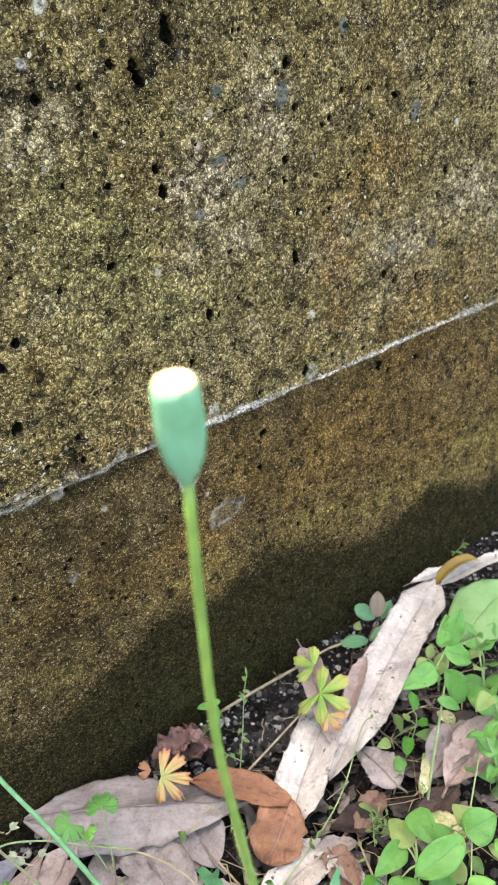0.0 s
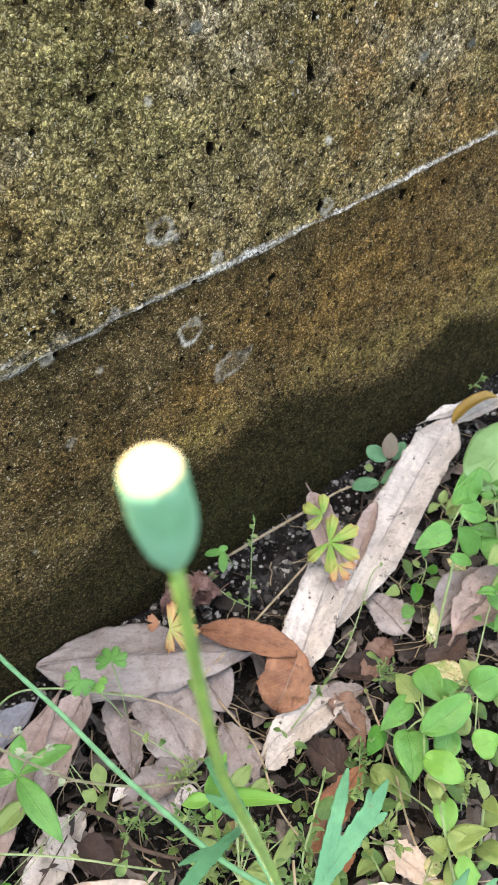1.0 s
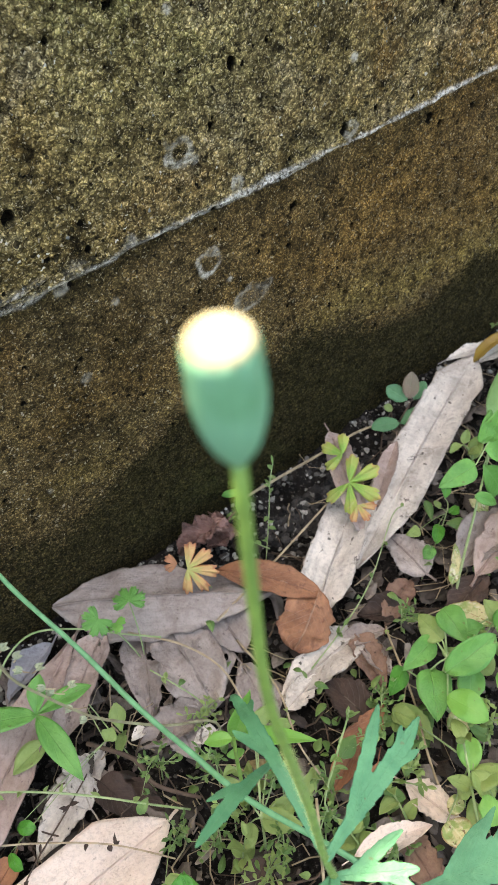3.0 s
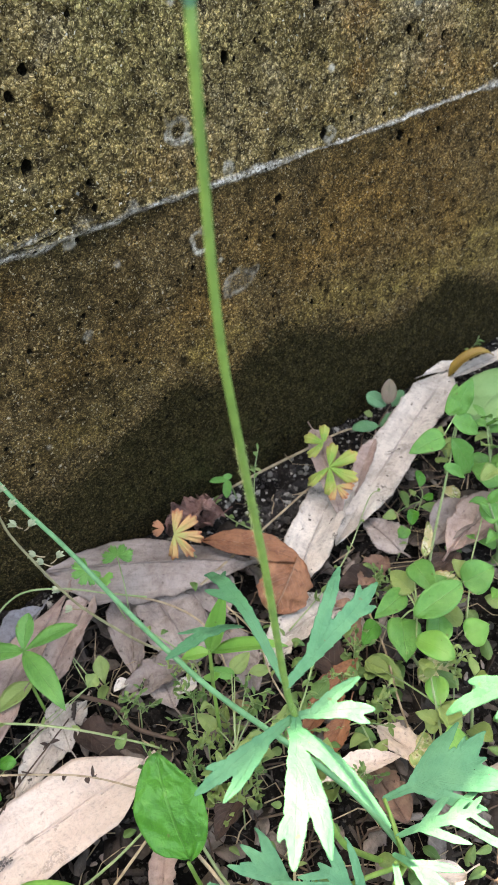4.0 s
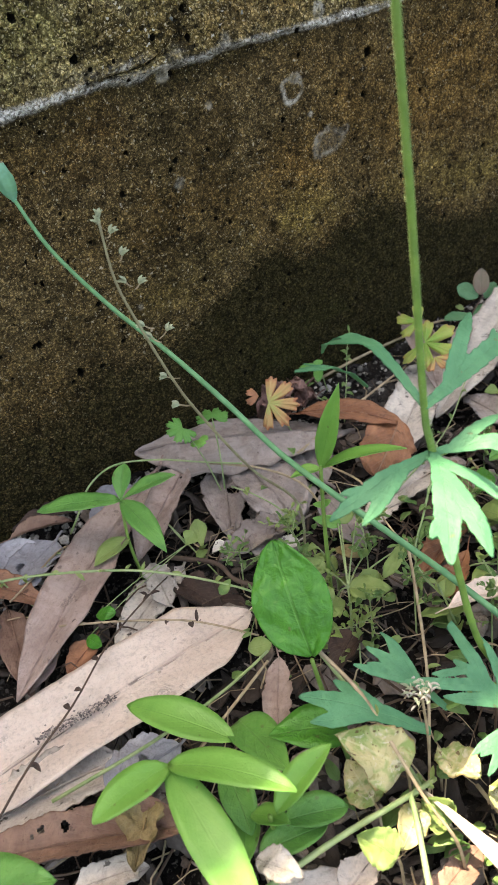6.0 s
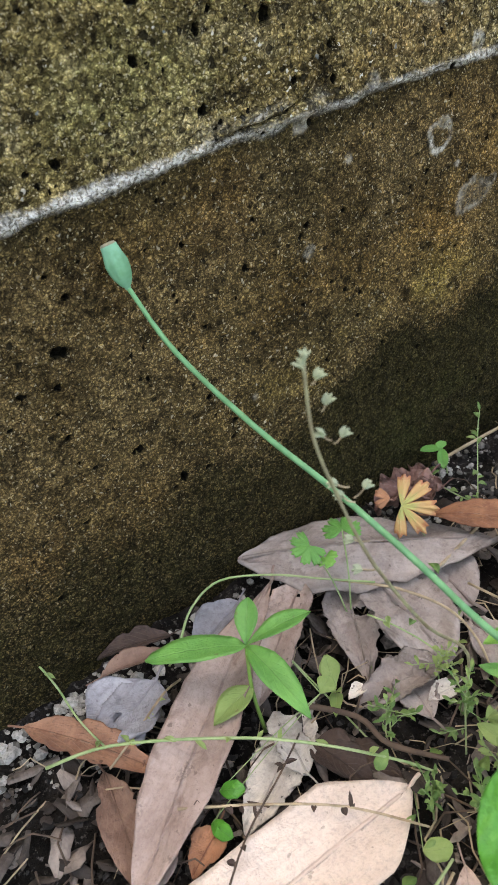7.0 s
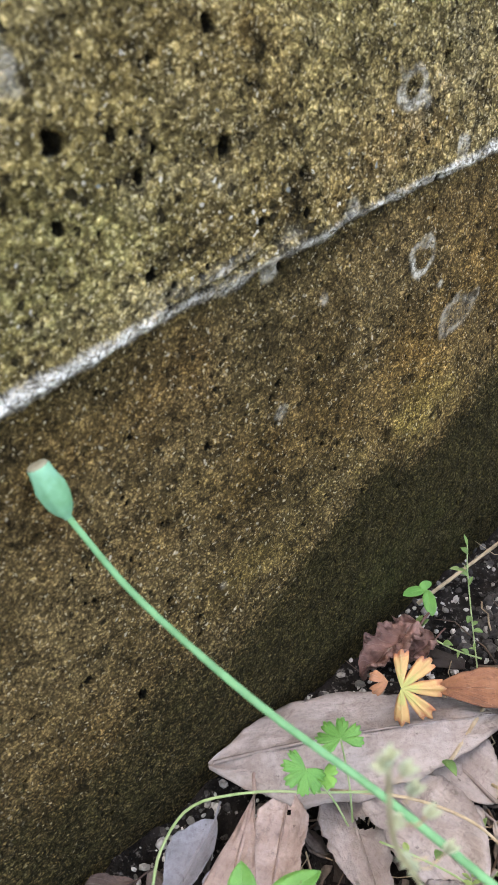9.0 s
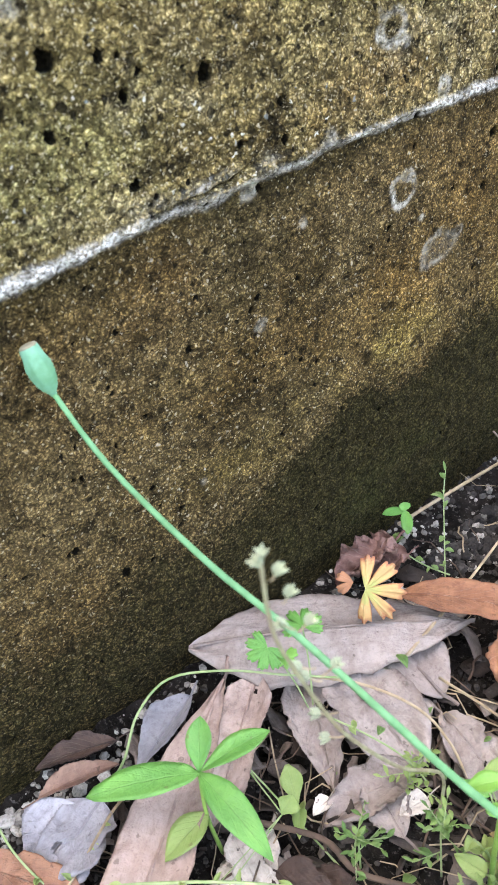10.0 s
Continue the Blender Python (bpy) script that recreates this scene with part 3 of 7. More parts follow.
def pinnate(name, length, width, pairs=2, bend=25, cup=0.12, seed=1, neck=0.40, stout=0.26, lobes=None, toothed=1.0):
    """Deeply cut leaf as one sheet: a strap-like body with forward-pointing, toothed side lobes that run into it."""
    rnd = random.Random(seed)
    half = width * stout * 0.31
    if lobes is None:
        lobes = []
        for p in range(pairs):
            v = neck + (0.72 - neck) * p / max(1, pairs - 1) if pairs > 1 else 0.5
            for s in (-1, 1):
                lobes.append((v + rnd.uniform(-0.06, 0.04), s, (0.95 if p else 0.8) * rnd.uniform(0.8, 1.15), rnd.uniform(30, 46), rnd.uniform(0.8, 1.05)))
                if rnd.random() < 0.55:
                    lobes.append((v + 0.16, s, 0.42 * rnd.uniform(0.8, 1.2), rnd.uniform(35, 55), 0.6))
    arms = [(0.0, 0.0, 0.0, length, half, 0.0)]
    for v, s, reach, angle, stoutness in lobes:
        arms.append((0.0, v * length - 0.14 * reach * width, s * radians(angle), 1.12 * reach * width, half * 0.85 * stoutness, s * 0.12))
    step = max(0.00055, length / 75)
    xs = np.arange(-width * 1.05, width * 1.05 + step, step)
    ys = np.arange(-step, length * 1.25 + step, step)
    X, Y = np.meshgrid(xs, ys)
    best = np.full(X.shape, -1.0)
    U, V = np.full(X.shape, 0.5), np.zeros(X.shape)
    for k, (ax, ay, turn, reach, wide, hook) in enumerate(arms):
        dx, dy = X - ax, Y - ay
        along = dx * math.sin(turn) + dy * math.cos(turn)
        f = along / reach
        across = dx * math.cos(turn) - dy * math.sin(turn) + hook * reach * np.clip(f, 0, 1) ** 2
        fc = np.clip(f, 0, 1)
        w = wide * (np.clip(0.42 + 1.1 * fc, 0, 1) if k == 0 else np.clip(1.2 - 0.45 * fc, 0, 1.2)) * np.clip((1 - fc) / 0.30, 0, 1) ** 0.55
        w = w * (1 + 0.11 * toothed * (((fc * reach / 0.0042 + 0.37 * k + np.where(across > 0, 0.4, 0)) % 1.0) - 0.3))
        g = np.where(f < 0, -np.abs(along), 0) + w - np.abs(across)
        g = np.where(f > 1, -np.abs(along - reach), g)
        more = g > best
        U, V = np.where(more, 0.5 + 0.5 * np.clip(across / np.maximum(wide, 1e-6), -1, 1), U), np.where(more, fc * (reach / length), V)
        best = np.maximum(best, g)
    # cut the grid along the outline
    ny, nx = X.shape
    inside = best > 0
    verts, uvs, faces, rim, seen = [], [], [], [], {}

    def point(i, j):
        key = (i, j)
        if key not in seen:
            seen[key] = len(verts)
            verts.append((X[i, j], Y[i, j]))
            uvs.append((U[i, j], V[i, j]))
        return seen[key]

    def cutpoint(i, j, k, l):
        key = (min((i, j), (k, l)), max((i, j), (k, l)))
        if key not in seen:
            a, b = best[i, j], best[k, l]
            f = min(0.97, max(0.03, a / (a - b)))
            seen[key] = len(verts)
            verts.append((X[i, j] + f * (X[k, l] - X[i, j]), Y[i, j] + f * (Y[k, l] - Y[i, j])))
            uvs.append((U[i, j], V[i, j]) if inside[i, j] else (U[k, l], V[k, l]))
        return seen[key]

    near = inside[:-1, :-1] | inside[1:, :-1] | inside[:-1, 1:] | inside[1:, 1:]
    for i, j in zip(*np.nonzero(near)):
        ring = [(i, j), (i, j + 1), (i + 1, j + 1), (i + 1, j)]
        face, marks = [], []
        for q in range(4):
            a, b = ring[q], ring[(q + 1) % 4]
            if inside[a]:
                face.append(point(*a))
            if inside[a] != inside[b]:
                c = cutpoint(*a, *b)
                face.append(c)
                marks.append((len(face) - 1, inside[a]))
        if len(face) > 2:
            faces.append(tuple(face))
            for at, leaving in marks:
                if leaving and len(marks) >= 2:
                    rim.append((face[at], face[(at + 1) % len(face)]))
    n = len(verts)
    flat = np.array(verts)
    ang = radians(bend)
    f = flat[:, 1] / length
    r = length / max(ang, 0.02)
    yy = r * (np.sin(ang * (f - 0.5)) + math.sin(ang / 2))
    zz = r * (np.cos(ang * (f - 0.5)) - math.cos(ang / 2))
    yy *= length / (2 * r * math.sin(ang / 2)) if ang > 0.02 else 1
    zz = zz + cup * np.abs(flat[:, 0]) * 0.8 - 0.9 * cup * flat[:, 0] ** 2 / width * 4 + 0.035 * width * noise2(flat[:, 0], flat[:, 1], width * 0.3, seed)
    top = [Vector((a, b, c)) for a, b, c in zip(flat[:, 0], yy, zz)]
    all_faces = faces + [tuple(reversed([k + n for k in fc])) for fc in faces] + [(b, a, a + n, b + n) for a, b in rim]
    return smooth_mesh(name, top + [p - Vector((0, 0, 0.0003)) for p in top], all_faces, uvs + uvs)


def aim(base, tip, up=(0, 0, 1), roll=0):
    """Pose whose +y runs from base to tip and whose +z is as near to up as may be."""
    base, tip = Vector(base), Vector(tip)
    y = (tip - base).normalized()
    x = y.cross(Vector(up))
    x = x.normalized() if x.length > 1e-4 else y.orthogonal().normalized()
    z = x.cross(y)
    m = Matrix((x, y, z)).transposed().to_4x4()
    m.translation = base
    return m @ pose(0, 0, 0, 0, roll, 0)


counter = [0]


def next_seed():
    counter[0] += 1
    return counter[0]


def dead_leaf(base, tip, width, material, label, shape=lance, bend=25, cup=0.12, wave=0.05, ragged=0.04, roll=0, up=(0, 0, 1), stalk=True, twist=0, rows=36, crinkle=0.05, holes=(), fold=0.12, sweep=0.0, tear=0.35, lop=0.0):
    """A fallen leaf: blade, raised midrib and, where it has one, its stalk."""
    length = (Vector(tip) - Vector(base)).length
    s = next_seed()
    me, line = blade("dead_leaf", length, width, shape, bend, cup, wave, ragged, twist, 0.0004, rows, 16 if holes else 9, s, 0.0, crinkle, holes, fold, sweep, tear, lop)
    ob = link("dead_leaf", me, material, m=aim(base, tip, up, roll))
    tagged(ob, label, "dead leaf", "fallen leaves")
    rib = [p + Vector((sweep * length * 4 * (i / rows - (i / rows) ** 2), 0, 0.0001)) for i, p in enumerate(line)][1:-2:3]
    r0 = min(0.0008, 0.03 * width)
    link("midrib", tube("midrib", rib, [r0 * (1 - 0.75 * i / len(rib)) for i in range(len(rib))], 5), material, ob)
    if stalk:
        foot = line[0]
        pts = [foot + Vector((0, 0.001, 0)), foot + Vector((0.001, -0.003, 0.0003)), foot + Vector((0.0015, -0.006, 0.0))]
        link("leaf_stalk", tube("leaf_stalk", pts, [r0, r0 * 0.9, r0], 5), material, ob)
    return ob


def plant(name, base, label, category, group=""):
    ob = new(name)
    ob.location = base
    return tagged(ob, label, category, group)


def under(ob, name, mesh, material, m=None, label=""):
    """A part of a plant, given in world places."""
    p = link(name, mesh, material, ob, label)
    p.matrix_local = Matrix.Translation(-ob.location) @ (m if m is not None else Matrix())
    return p


def leaf_on(ob, base, tip, width, material, shape=lance, bend=30, cup=0.12, wave=0.03, up=(0, 0, 1), roll=0, twist=0, forward=0.0, rows=14, label="", ragged=0.0, crinkle=0.0, half=3):
    length = (Vector(tip) - Vector(base)).length
    me, _ = blade("leaf", length, width, shape, bend, cup, wave, ragged, twist, 0.0003, rows, half, next_seed(), forward, crinkle)
    return under(ob, "leaf", me, material, aim(base, tip, up, roll), label)


def cut_on(ob, base, tip, width, material, pairs=2, bend=30, up=(0, 0, 1), roll=0, neck=0.40, stout=0.32, label="", lobes=None, toothed=1.0):
    length = (Vector(tip) - Vector(base)).length
    return under(ob, "leaf", pinnate("leaf", length, width, pairs, bend, 0.12, next_seed(), neck, stout, lobes, toothed), material, aim(base, tip, up, roll), label)


def stem_on(ob, points, r0, r1, material, name="stem", sides=7, rough=0.0):
    k = len(points) - 1
    return under(ob, name, tube(name, points, [r0 + (r1 - r0) * i / k for i in range(k + 1)], sides, rough), material)


def palmate(name, size, lobes=5, spread=250, notch=0.45, seed=1, slender=0.85):
    """Round leaf cut into toothed lobes, stalk side at the origin."""
    rnd = random.Random(seed)
    steps = lobes * 14
    verts, uvs, faces = [Vector((0, 0, 0))], [(0.5, 0.0)], []
    rings = 4
    for i in range(steps + 1):
        f = i / steps
        a = radians(-spread / 2 + spread * f)
        lobe = min(1.0, 1.45 * abs(math.sin(math.pi * lobes * f))) ** slender
        tooth = 0.20 * abs(math.sin(math.pi * lobes * 3 * f)) * lobe
        r = size * (1 - notch + notch * lobe + tooth) * (0.82 + 0.18 * math.sin(math.pi * f)) * rnd.uniform(0.97, 1.03)
        for j in range(1, rings + 1):
            q = j / rings
            z = size * (0.035 * math.sin(2 * math.pi * lobes * f) * q * q - 0.12 * q * q + 0.10 * q * q * noise.noise((3 * f * lobes, seed * 1.7, q)))
            verts.append(Vector((math.sin(a) * r * q, math.cos(a) * r * q, z)))
            uvs.append(((f * lobes) % 1.0, q))
    n = len(verts)
    for i in range(steps):
        a, b = 1 + i * rings, 1 + (i + 1) * rings
        faces.append((0, b, a))
        for j in range(rings - 1):
            faces.append((a + j, b + j, b + j + 1, a + j + 1))
    lower = [tuple(reversed([k + n for k in f])) for f in faces]
    rim = [(1 + i * rings + rings - 1, 1 + (i + 1) * rings + rings - 1) for i in range(steps)]
    faces += lower + [(a, b, b + n, a + n) for a, b in rim]
    verts += [v - Vector((0, 0, 0.0003)) for v in verts]
    return smooth_mesh(name, verts, faces, uvs + uvs)


# ---- wall ----
def spread_axis(low, high, step, far_low, far_high):
    mid = np.arange(low, high + step / 2, step)
    left = low - np.geomspace(step, low - far_low, 14)[::-1]
    right = high + np.geomspace(step, far_high - high, 14)
    return np.concatenate([left, mid, right])


def grid_mesh(name, P, flip=False):
    ny, nx = P.shape[:2]
    me = bpy.data.meshes.new(name)
    idx = np.arange(ny * nx).reshape(ny, nx)
    quads = np.stack([idx[:-1, :-1], idx[:-1, 1:], idx[1:, 1:], idx[1:, :-1]], -1).reshape(-1, 4)
    if flip:
        quads = quads[:, ::-1]
    me.vertices.add(ny * nx)
    me.vertices.foreach_set("co", P.reshape(-1).astype(np.float32))
    me.loops.add(quads.size)
    me.polygons.add(len(quads))
    me.loops.foreach_set("vertex_index", quads.reshape(-1).astype(np.int32))
    me.polygons.foreach_set("loop_start", np.arange(0, quads.size, 4, dtype=np.int32))
    me.polygons.foreach_set("use_smooth", np.ones(len(quads), dtype=bool))
    me.update(calc_edges=True)
    me.validate()
    return me


def add_mask(me, name, values):
    a = me.attributes.new(name, "FLOAT", "POINT")
    a.data.foreach_set("value", values.reshape(-1).astype(np.float32))


def build_wall():
    xs = spread_axis(-0.18, 0.34, 0.0007, -4.0, 5.0)
    zs = spread_axis(-0.02, 0.385, 0.0007, -0.3, WALL_TOP)
    X, Z = np.meshgrid(xs, zs)
    seam = np.interp(X, (-0.08, -0.046, -0.029, -0.013, 0.0, 0.035, 0.06, 0.085, 0.108, 0.13, 0.16, 0.2, 0.245, 0.285), (0.182, 0.1825, 0.1825, 0.1812, 0.1816, 0.1825, 0.182, 0.181, 0.1805, 0.1795, 0.1785, 0.179, 0.1785, 0.176)) + 0.00035 * fbm(X, Z * 0, 0.018, 5)
    upper = np.clip((Z - seam) / 0.003 + 0.5, 0, 1)
    rough_up = 0.00055 * fbm(X, Z, 0.0042, 11, 2) + 0.0006 * np.clip(noise2(X, Z, 0.009, 17), -1, 0.4) + 0.0012 * fbm(X, Z, 0.09, 19, 2)
    rough_up *= 0.55 + 0.45 * np.clip(0.5 + noise2(X, Z, 0.06, 23) + 4 * (Z - 0.22), 0, 1.6)
    rough_low = 0.00035 * fbm(X, Z, 0.004, 31, 3) + 0.0012 * fbm(X, Z, 0.10, 37, 2)
    out = upper * (rough_up + 0.0008) + (1 - upper) * rough_low
    # mineral deposit along the joint, broken here and there, with a crack above it where the upper pour has slipped
    thick = np.interp(X, (-0.1, -0.035, -0.025, 0.0, 0.02, 0.035, 0.045, 0.08, 0.1, 0.125, 0.131, 0.142, 0.146, 0.2, 0.235, 0.26, 0.3), (0.0023, 0.0022, 0.0013, 0.0017, 0.0024, 0.0014, 0.0015, 0.0018, 0.0015, 0.0010, 0.0003, 0.0003, 0.0009, 0.0010, 0.0010, 0.0016, 0.0018)) * (1 + 0.35 * fbm(X, Z * 0, 0.012, 41, 3))
    off = Z - seam - 0.0005 * fbm(X, Z, 0.006, 43)
    deposit = np.clip(1.4 - np.abs(off) / np.maximum(thick, 0.0003), 0, 1) * np.clip(0.95 + 0.45 * fbm(X, Z, 0.007, 47), 0.1, 1)
    deposit *= np.interp(X, (-0.1, -0.035, -0.02, 0.015, 0.04, 0.06, 0.13, 0.15, 0.24, 0.3), (1.0, 1.0, 0.5, 0.65, 0.8, 1.0, 0.85, 0.8, 0.8, 0.7))
    line = np.exp(-((off + 0.0002) / 0.00045) ** 2) * np.clip(fbm(X, Z * 0, 0.022, 48, 2) + 0.15, 0, 1) * (X > 0.05)
    deposit *= 1 - 0.75 * line
    out += (0.0012 + 0.0008 * fbm(X, Z, 0.003, 45, 2)) * deposit - 0.0010 * line
    crack = np.exp(-((off - 0.0033 - 0.12 * (X + 0.01)) / 0.0007) ** 2) * np.clip(1.6 - np.abs(X + 0.012) / 0.018, 0, 1)
    out -= 0.0026 * crack
    film = np.exp(-((off - 0.0045) / 0.0022) ** 2) * np.clip(1.5 - np.abs(X + 0.014) / 0.02, 0, 1) * np.clip(0.5 + 0.6 * fbm(X, Z, 0.008, 49), 0, 1)
    deposit = np.maximum(deposit * (1 - 0.8 * crack), 0.45 * film * (1 - crack))
    # blow holes, sunk into the mesh and masked for painted inner shade
    recess_shade = 0.45 * crack + 0.35 * line
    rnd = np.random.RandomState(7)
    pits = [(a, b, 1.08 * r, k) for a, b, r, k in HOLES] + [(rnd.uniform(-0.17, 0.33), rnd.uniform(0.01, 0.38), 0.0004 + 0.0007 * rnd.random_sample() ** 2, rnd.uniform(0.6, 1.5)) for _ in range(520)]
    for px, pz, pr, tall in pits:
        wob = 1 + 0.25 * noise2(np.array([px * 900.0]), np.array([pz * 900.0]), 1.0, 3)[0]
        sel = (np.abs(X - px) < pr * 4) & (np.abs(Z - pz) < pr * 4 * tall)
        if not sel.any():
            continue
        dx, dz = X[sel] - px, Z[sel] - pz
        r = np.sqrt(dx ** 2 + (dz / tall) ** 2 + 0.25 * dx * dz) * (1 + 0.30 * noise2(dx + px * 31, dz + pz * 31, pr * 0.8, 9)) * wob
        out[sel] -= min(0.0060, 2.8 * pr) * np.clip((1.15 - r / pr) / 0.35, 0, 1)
        recess_shade[sel] = np.maximum(recess_shade[sel], np.clip((1.1 - r / pr) / 0.25, 0, 1))
    damp_top = np.interp(X, (-0.12, -0.092, -0.075, -0.058, -0.04, -0.013, 0.007, 0.028, 0.041, 0.05, 0.073, 0.091, 0.107, 0.118, 0.139, 0.173, 0.205, 0.221, 0.231, 0.245, 0.281, 0.297), (0.060, 0.058, 0.063, 0.070, 0.062, 0.070, 0.078, 0.083, 0.088, 0.079, 0.080, 0.089, 0.090, 0.088, 0.077, 0.063, 0.058, 0.063, 0.071, 0.065, 0.044, 0.052))
    damp_top = damp_top + 0.0045 * fbm(X, Z, 0.016, 53, 5)
    soft = np.interp(X, (-0.15, -0.04, 0.01, 0.06), (0.075, 0.042, 0.024, 0.020))
    damp = np.clip((damp_top - Z) / soft + 0.5, 0, 1)
    damp = damp * damp * (3 - 2 * damp) * np.interp(X, (-0.15, -0.05, 0.03), (0.84, 0.92, 1.0))
    chalk = np.zeros_like(X)
    for cx, cz, r0, r1, k in MARKS:
        r = np.hypot(X - cx, (Z - cz)) * (1 + 0.3 * noise2(X, Z, 0.004, 61))
        chalk = np.maximum(chalk, k * np.clip((r - r0) / 0.001 + 0.5, 0, 1) * np.clip((r1 - r) / 0.001 + 0.5, 0, 1) * np.clip(0.75 + 0.8 * noise2(X, Z, 0.004, 67), 0.15, 1))

    for cx, cz, rx, rz, k in SMUDGES:
        r = np.hypot((X - cx) / rx, (Z - cz) / rz) * (1 + 0.25 * noise2(X, Z, 0.003, 64))
        ring = np.clip((r - 0.5) / 0.35, 0.25, 1) * np.clip((1.2 - r) / 0.3, 0, 1)
        chalk = np.maximum(chalk, k * ring * np.clip(0.6 + 0.8 * noise2(X, Z, 0.005, 69), 0.1, 1))

    def stains(spots, size, seed):
        field = np.zeros_like(X)
        for cx, cz, rx, rz, k in spots:
            field = np.maximum(field, k * np.exp(-((X - cx) / rx) ** 2 - ((Z - cz) / rz) ** 2))
        return np.clip(field * (1 + 0.9 * fbm(X, Z, size, seed, 4)), 0, 1)

    iron = stains(STAINS, 0.03, 81)
    ochre = stains(OCHRE_SPOTS, 0.02, 103) * (1 - upper)
    pale = stains(PALE_SPOTS, 0.018, 105) * upper
    sage = stains(SAGE_SPOTS, 0.03, 107) * upper
    soot = stains(SOOT_SPOTS, 0.02, 109) * upper
    slate = np.zeros_like(X)
    for cx, cz, rx, rz in SLATE_STONES:
        r = np.hypot((X - cx) / rx, (Z - cz) / rz) * (1 + 0.4 * noise2(X, Z, 0.003, 63))
        slate = np.maximum(slate, np.clip((1.15 - r) / 0.3, 0, 1))
    out += 0.0004 * slate
    # darker band below the seam, darker oval at mid height, random darker patches
    dark_tone = np.clip(1.15 - (seam - Z) / (0.012 + 0.012 * (fbm(X, Z, 0.03, 83, 3) + 0.6)).clip(0.002), 0, 1) * np.interp(X, (-0.16, -0.1, 0.06, 0.11), (0.5, 0.9, 0.9, 0.2)) * (Z < seam)
    dark_tone = np.maximum(dark_tone, 0.35 * np.exp(-((X - 0.0) / 0.06) ** 2 - ((Z - 0.115) / 0.035) ** 2) * (1 + 0.6 * fbm(X, Z, 0.03, 87, 3)))
    dark_tone = np.maximum(dark_tone, 0.8 * np.clip(fbm(X, Z, 0.045, 85, 4) - 0.35, 0, 1) * (1 - upper))
    moss = np.exp(-((X - 0.075) / 0.05) ** 2 - ((Z - 0.026) / 0.020) ** 2) * np.clip(0.55 + 1.1 * fbm(X, Z, 0.022, 91, 4), 0, 1)
    moss = np.maximum(0.8 * moss, 0.5 * np.clip(fbm(X, Z, 0.05, 93, 4) - 0.3, 0, 1) * np.clip((0.10 - Z) / 0.05, 0, 1))
    P = np.stack([X, -out, Z], -1)
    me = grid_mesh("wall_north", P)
    for name, vals in (("upper", upper), ("damp", damp), ("deposit", deposit), ("chalk", chalk), ("recess_shade", recess_shade), ("iron", iron), ("ochre", ochre), ("pale", pale), ("sage", sage), ("soot", soot), ("slate", slate), ("dark_tone", dark_tone), ("moss", moss)):
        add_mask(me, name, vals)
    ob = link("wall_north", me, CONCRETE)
    tagged(ob, "old mossy concrete retaining wall with a white joint line and damp foot", "wall", "", "structure")
    bm = bmesh.new()
    bmesh.ops.create_cube(bm, size=1, matrix=Matrix.Translation((0.5, 0.113, WALL_TOP / 2 - 0.15)) @ Matrix.Diagonal((9.0, 0.21, WALL_TOP + 0.3, 1)))
    core = bpy.data.meshes.new("wall_core")
    bm.to_mesh(core)
    bm.free()
    link("wall_core", core, CONCRETE, ob)
    return ob


WALL_TOP = 0.93
HOLES = [(0.137, 0.185, 0.0014, 1.5), (0.085, 0.232, 0.0020, 1.3), (0.042, 0.266, 0.0023, 0.9), (0.135, 0.244, 0.0019, 1.9), (0.188, 0.170, 0.0021, 1.0),
         (0.215, 0.211, 0.0017, 1.3), (0.198, 0.214, 0.0016, 1.3), (0.132, 0.106, 0.0013, 1.0), (0.186, 0.095, 0.0015, 1.0), (0.109, 0.162, 0.0020, 0.9)]
HOLES += [(-0.010, 0.215, 0.0022, 1.3), (-0.052, 0.229, 0.0023, 1.3), (-0.101, 0.137, 0.0024, 0.7), (0.134, 0.326, 0.0020, 1.3), (0.137, 0.308, 0.0015, 1.2), (0.065, 0.331, 0.0018, 1.0)]
HOLES += [(0.137, 0.264, 0.0013, 1.1), (0.044, 0.315, 0.0011, 1.1), (-0.002, 0.249, 0.0020, 1.1), (-0.010, 0.241, 0.0014, 1.1), (0.014, 0.201, 0.0014, 1.1), (0.073, 0.213, 0.0015, 1.1), (0.104, 0.144, 0.0014, 0.9)]
HOLES += [(0.194, 0.164, 0.0016, 1.1), (0.156, 0.261, 0.0013, 1.1), (0.233, 0.262, 0.0018, 1.1), (0.248, 0.300, 0.0015, 1.1), (0.168, 0.273, 0.0013, 1.1), (0.197, 0.303, 0.0014, 1.1), (0.141, 0.136, 0.0012, 1.1)]
HOLES += [(0.191, 0.219, 0.0016, 1.3), (0.155, 0.187, 0.0014, 1.1), (0.215, 0.165, 0.0013, 1.1), (-0.029, 0.221, 0.0012, 1.1), (-0.039, 0.227, 0.0011, 1.1), (-0.002, 0.194, 0.0010, 1.1), (-0.085, 0.088, 0.0010, 1.1)]
HOLES += [(-0.086, 0.193, 0.0013, 1.1), (-0.094, 0.154, 0.0013, 0.9), (-0.107, 0.106, 0.0013, 0.8), (-0.101, 0.090, 0.0011, 0.8), (-0.083, 0.088, 0.0014, 1.3), (-0.125, 0.024, 0.0019, 0.7), (-0.128, 0.042, 0.0014, 0.8)]
HOLES += [(0.054, 0.337, 0.0014, 1.1), (0.063, 0.335, 0.0022, 1.2), (0.065, 0.330, 0.0020, 1.0), (0.024, 0.330, 0.0016, 1.0), (0.079, 0.345, 0.0026, 1.8), (0.067, 0.298, 0.0014, 1.2), (0.019, 0.263, 0.0011, 1.2), (0.046, 0.296, 0.0015, 0.8), (0.069, 0.289, 0.0016, 1.5)]
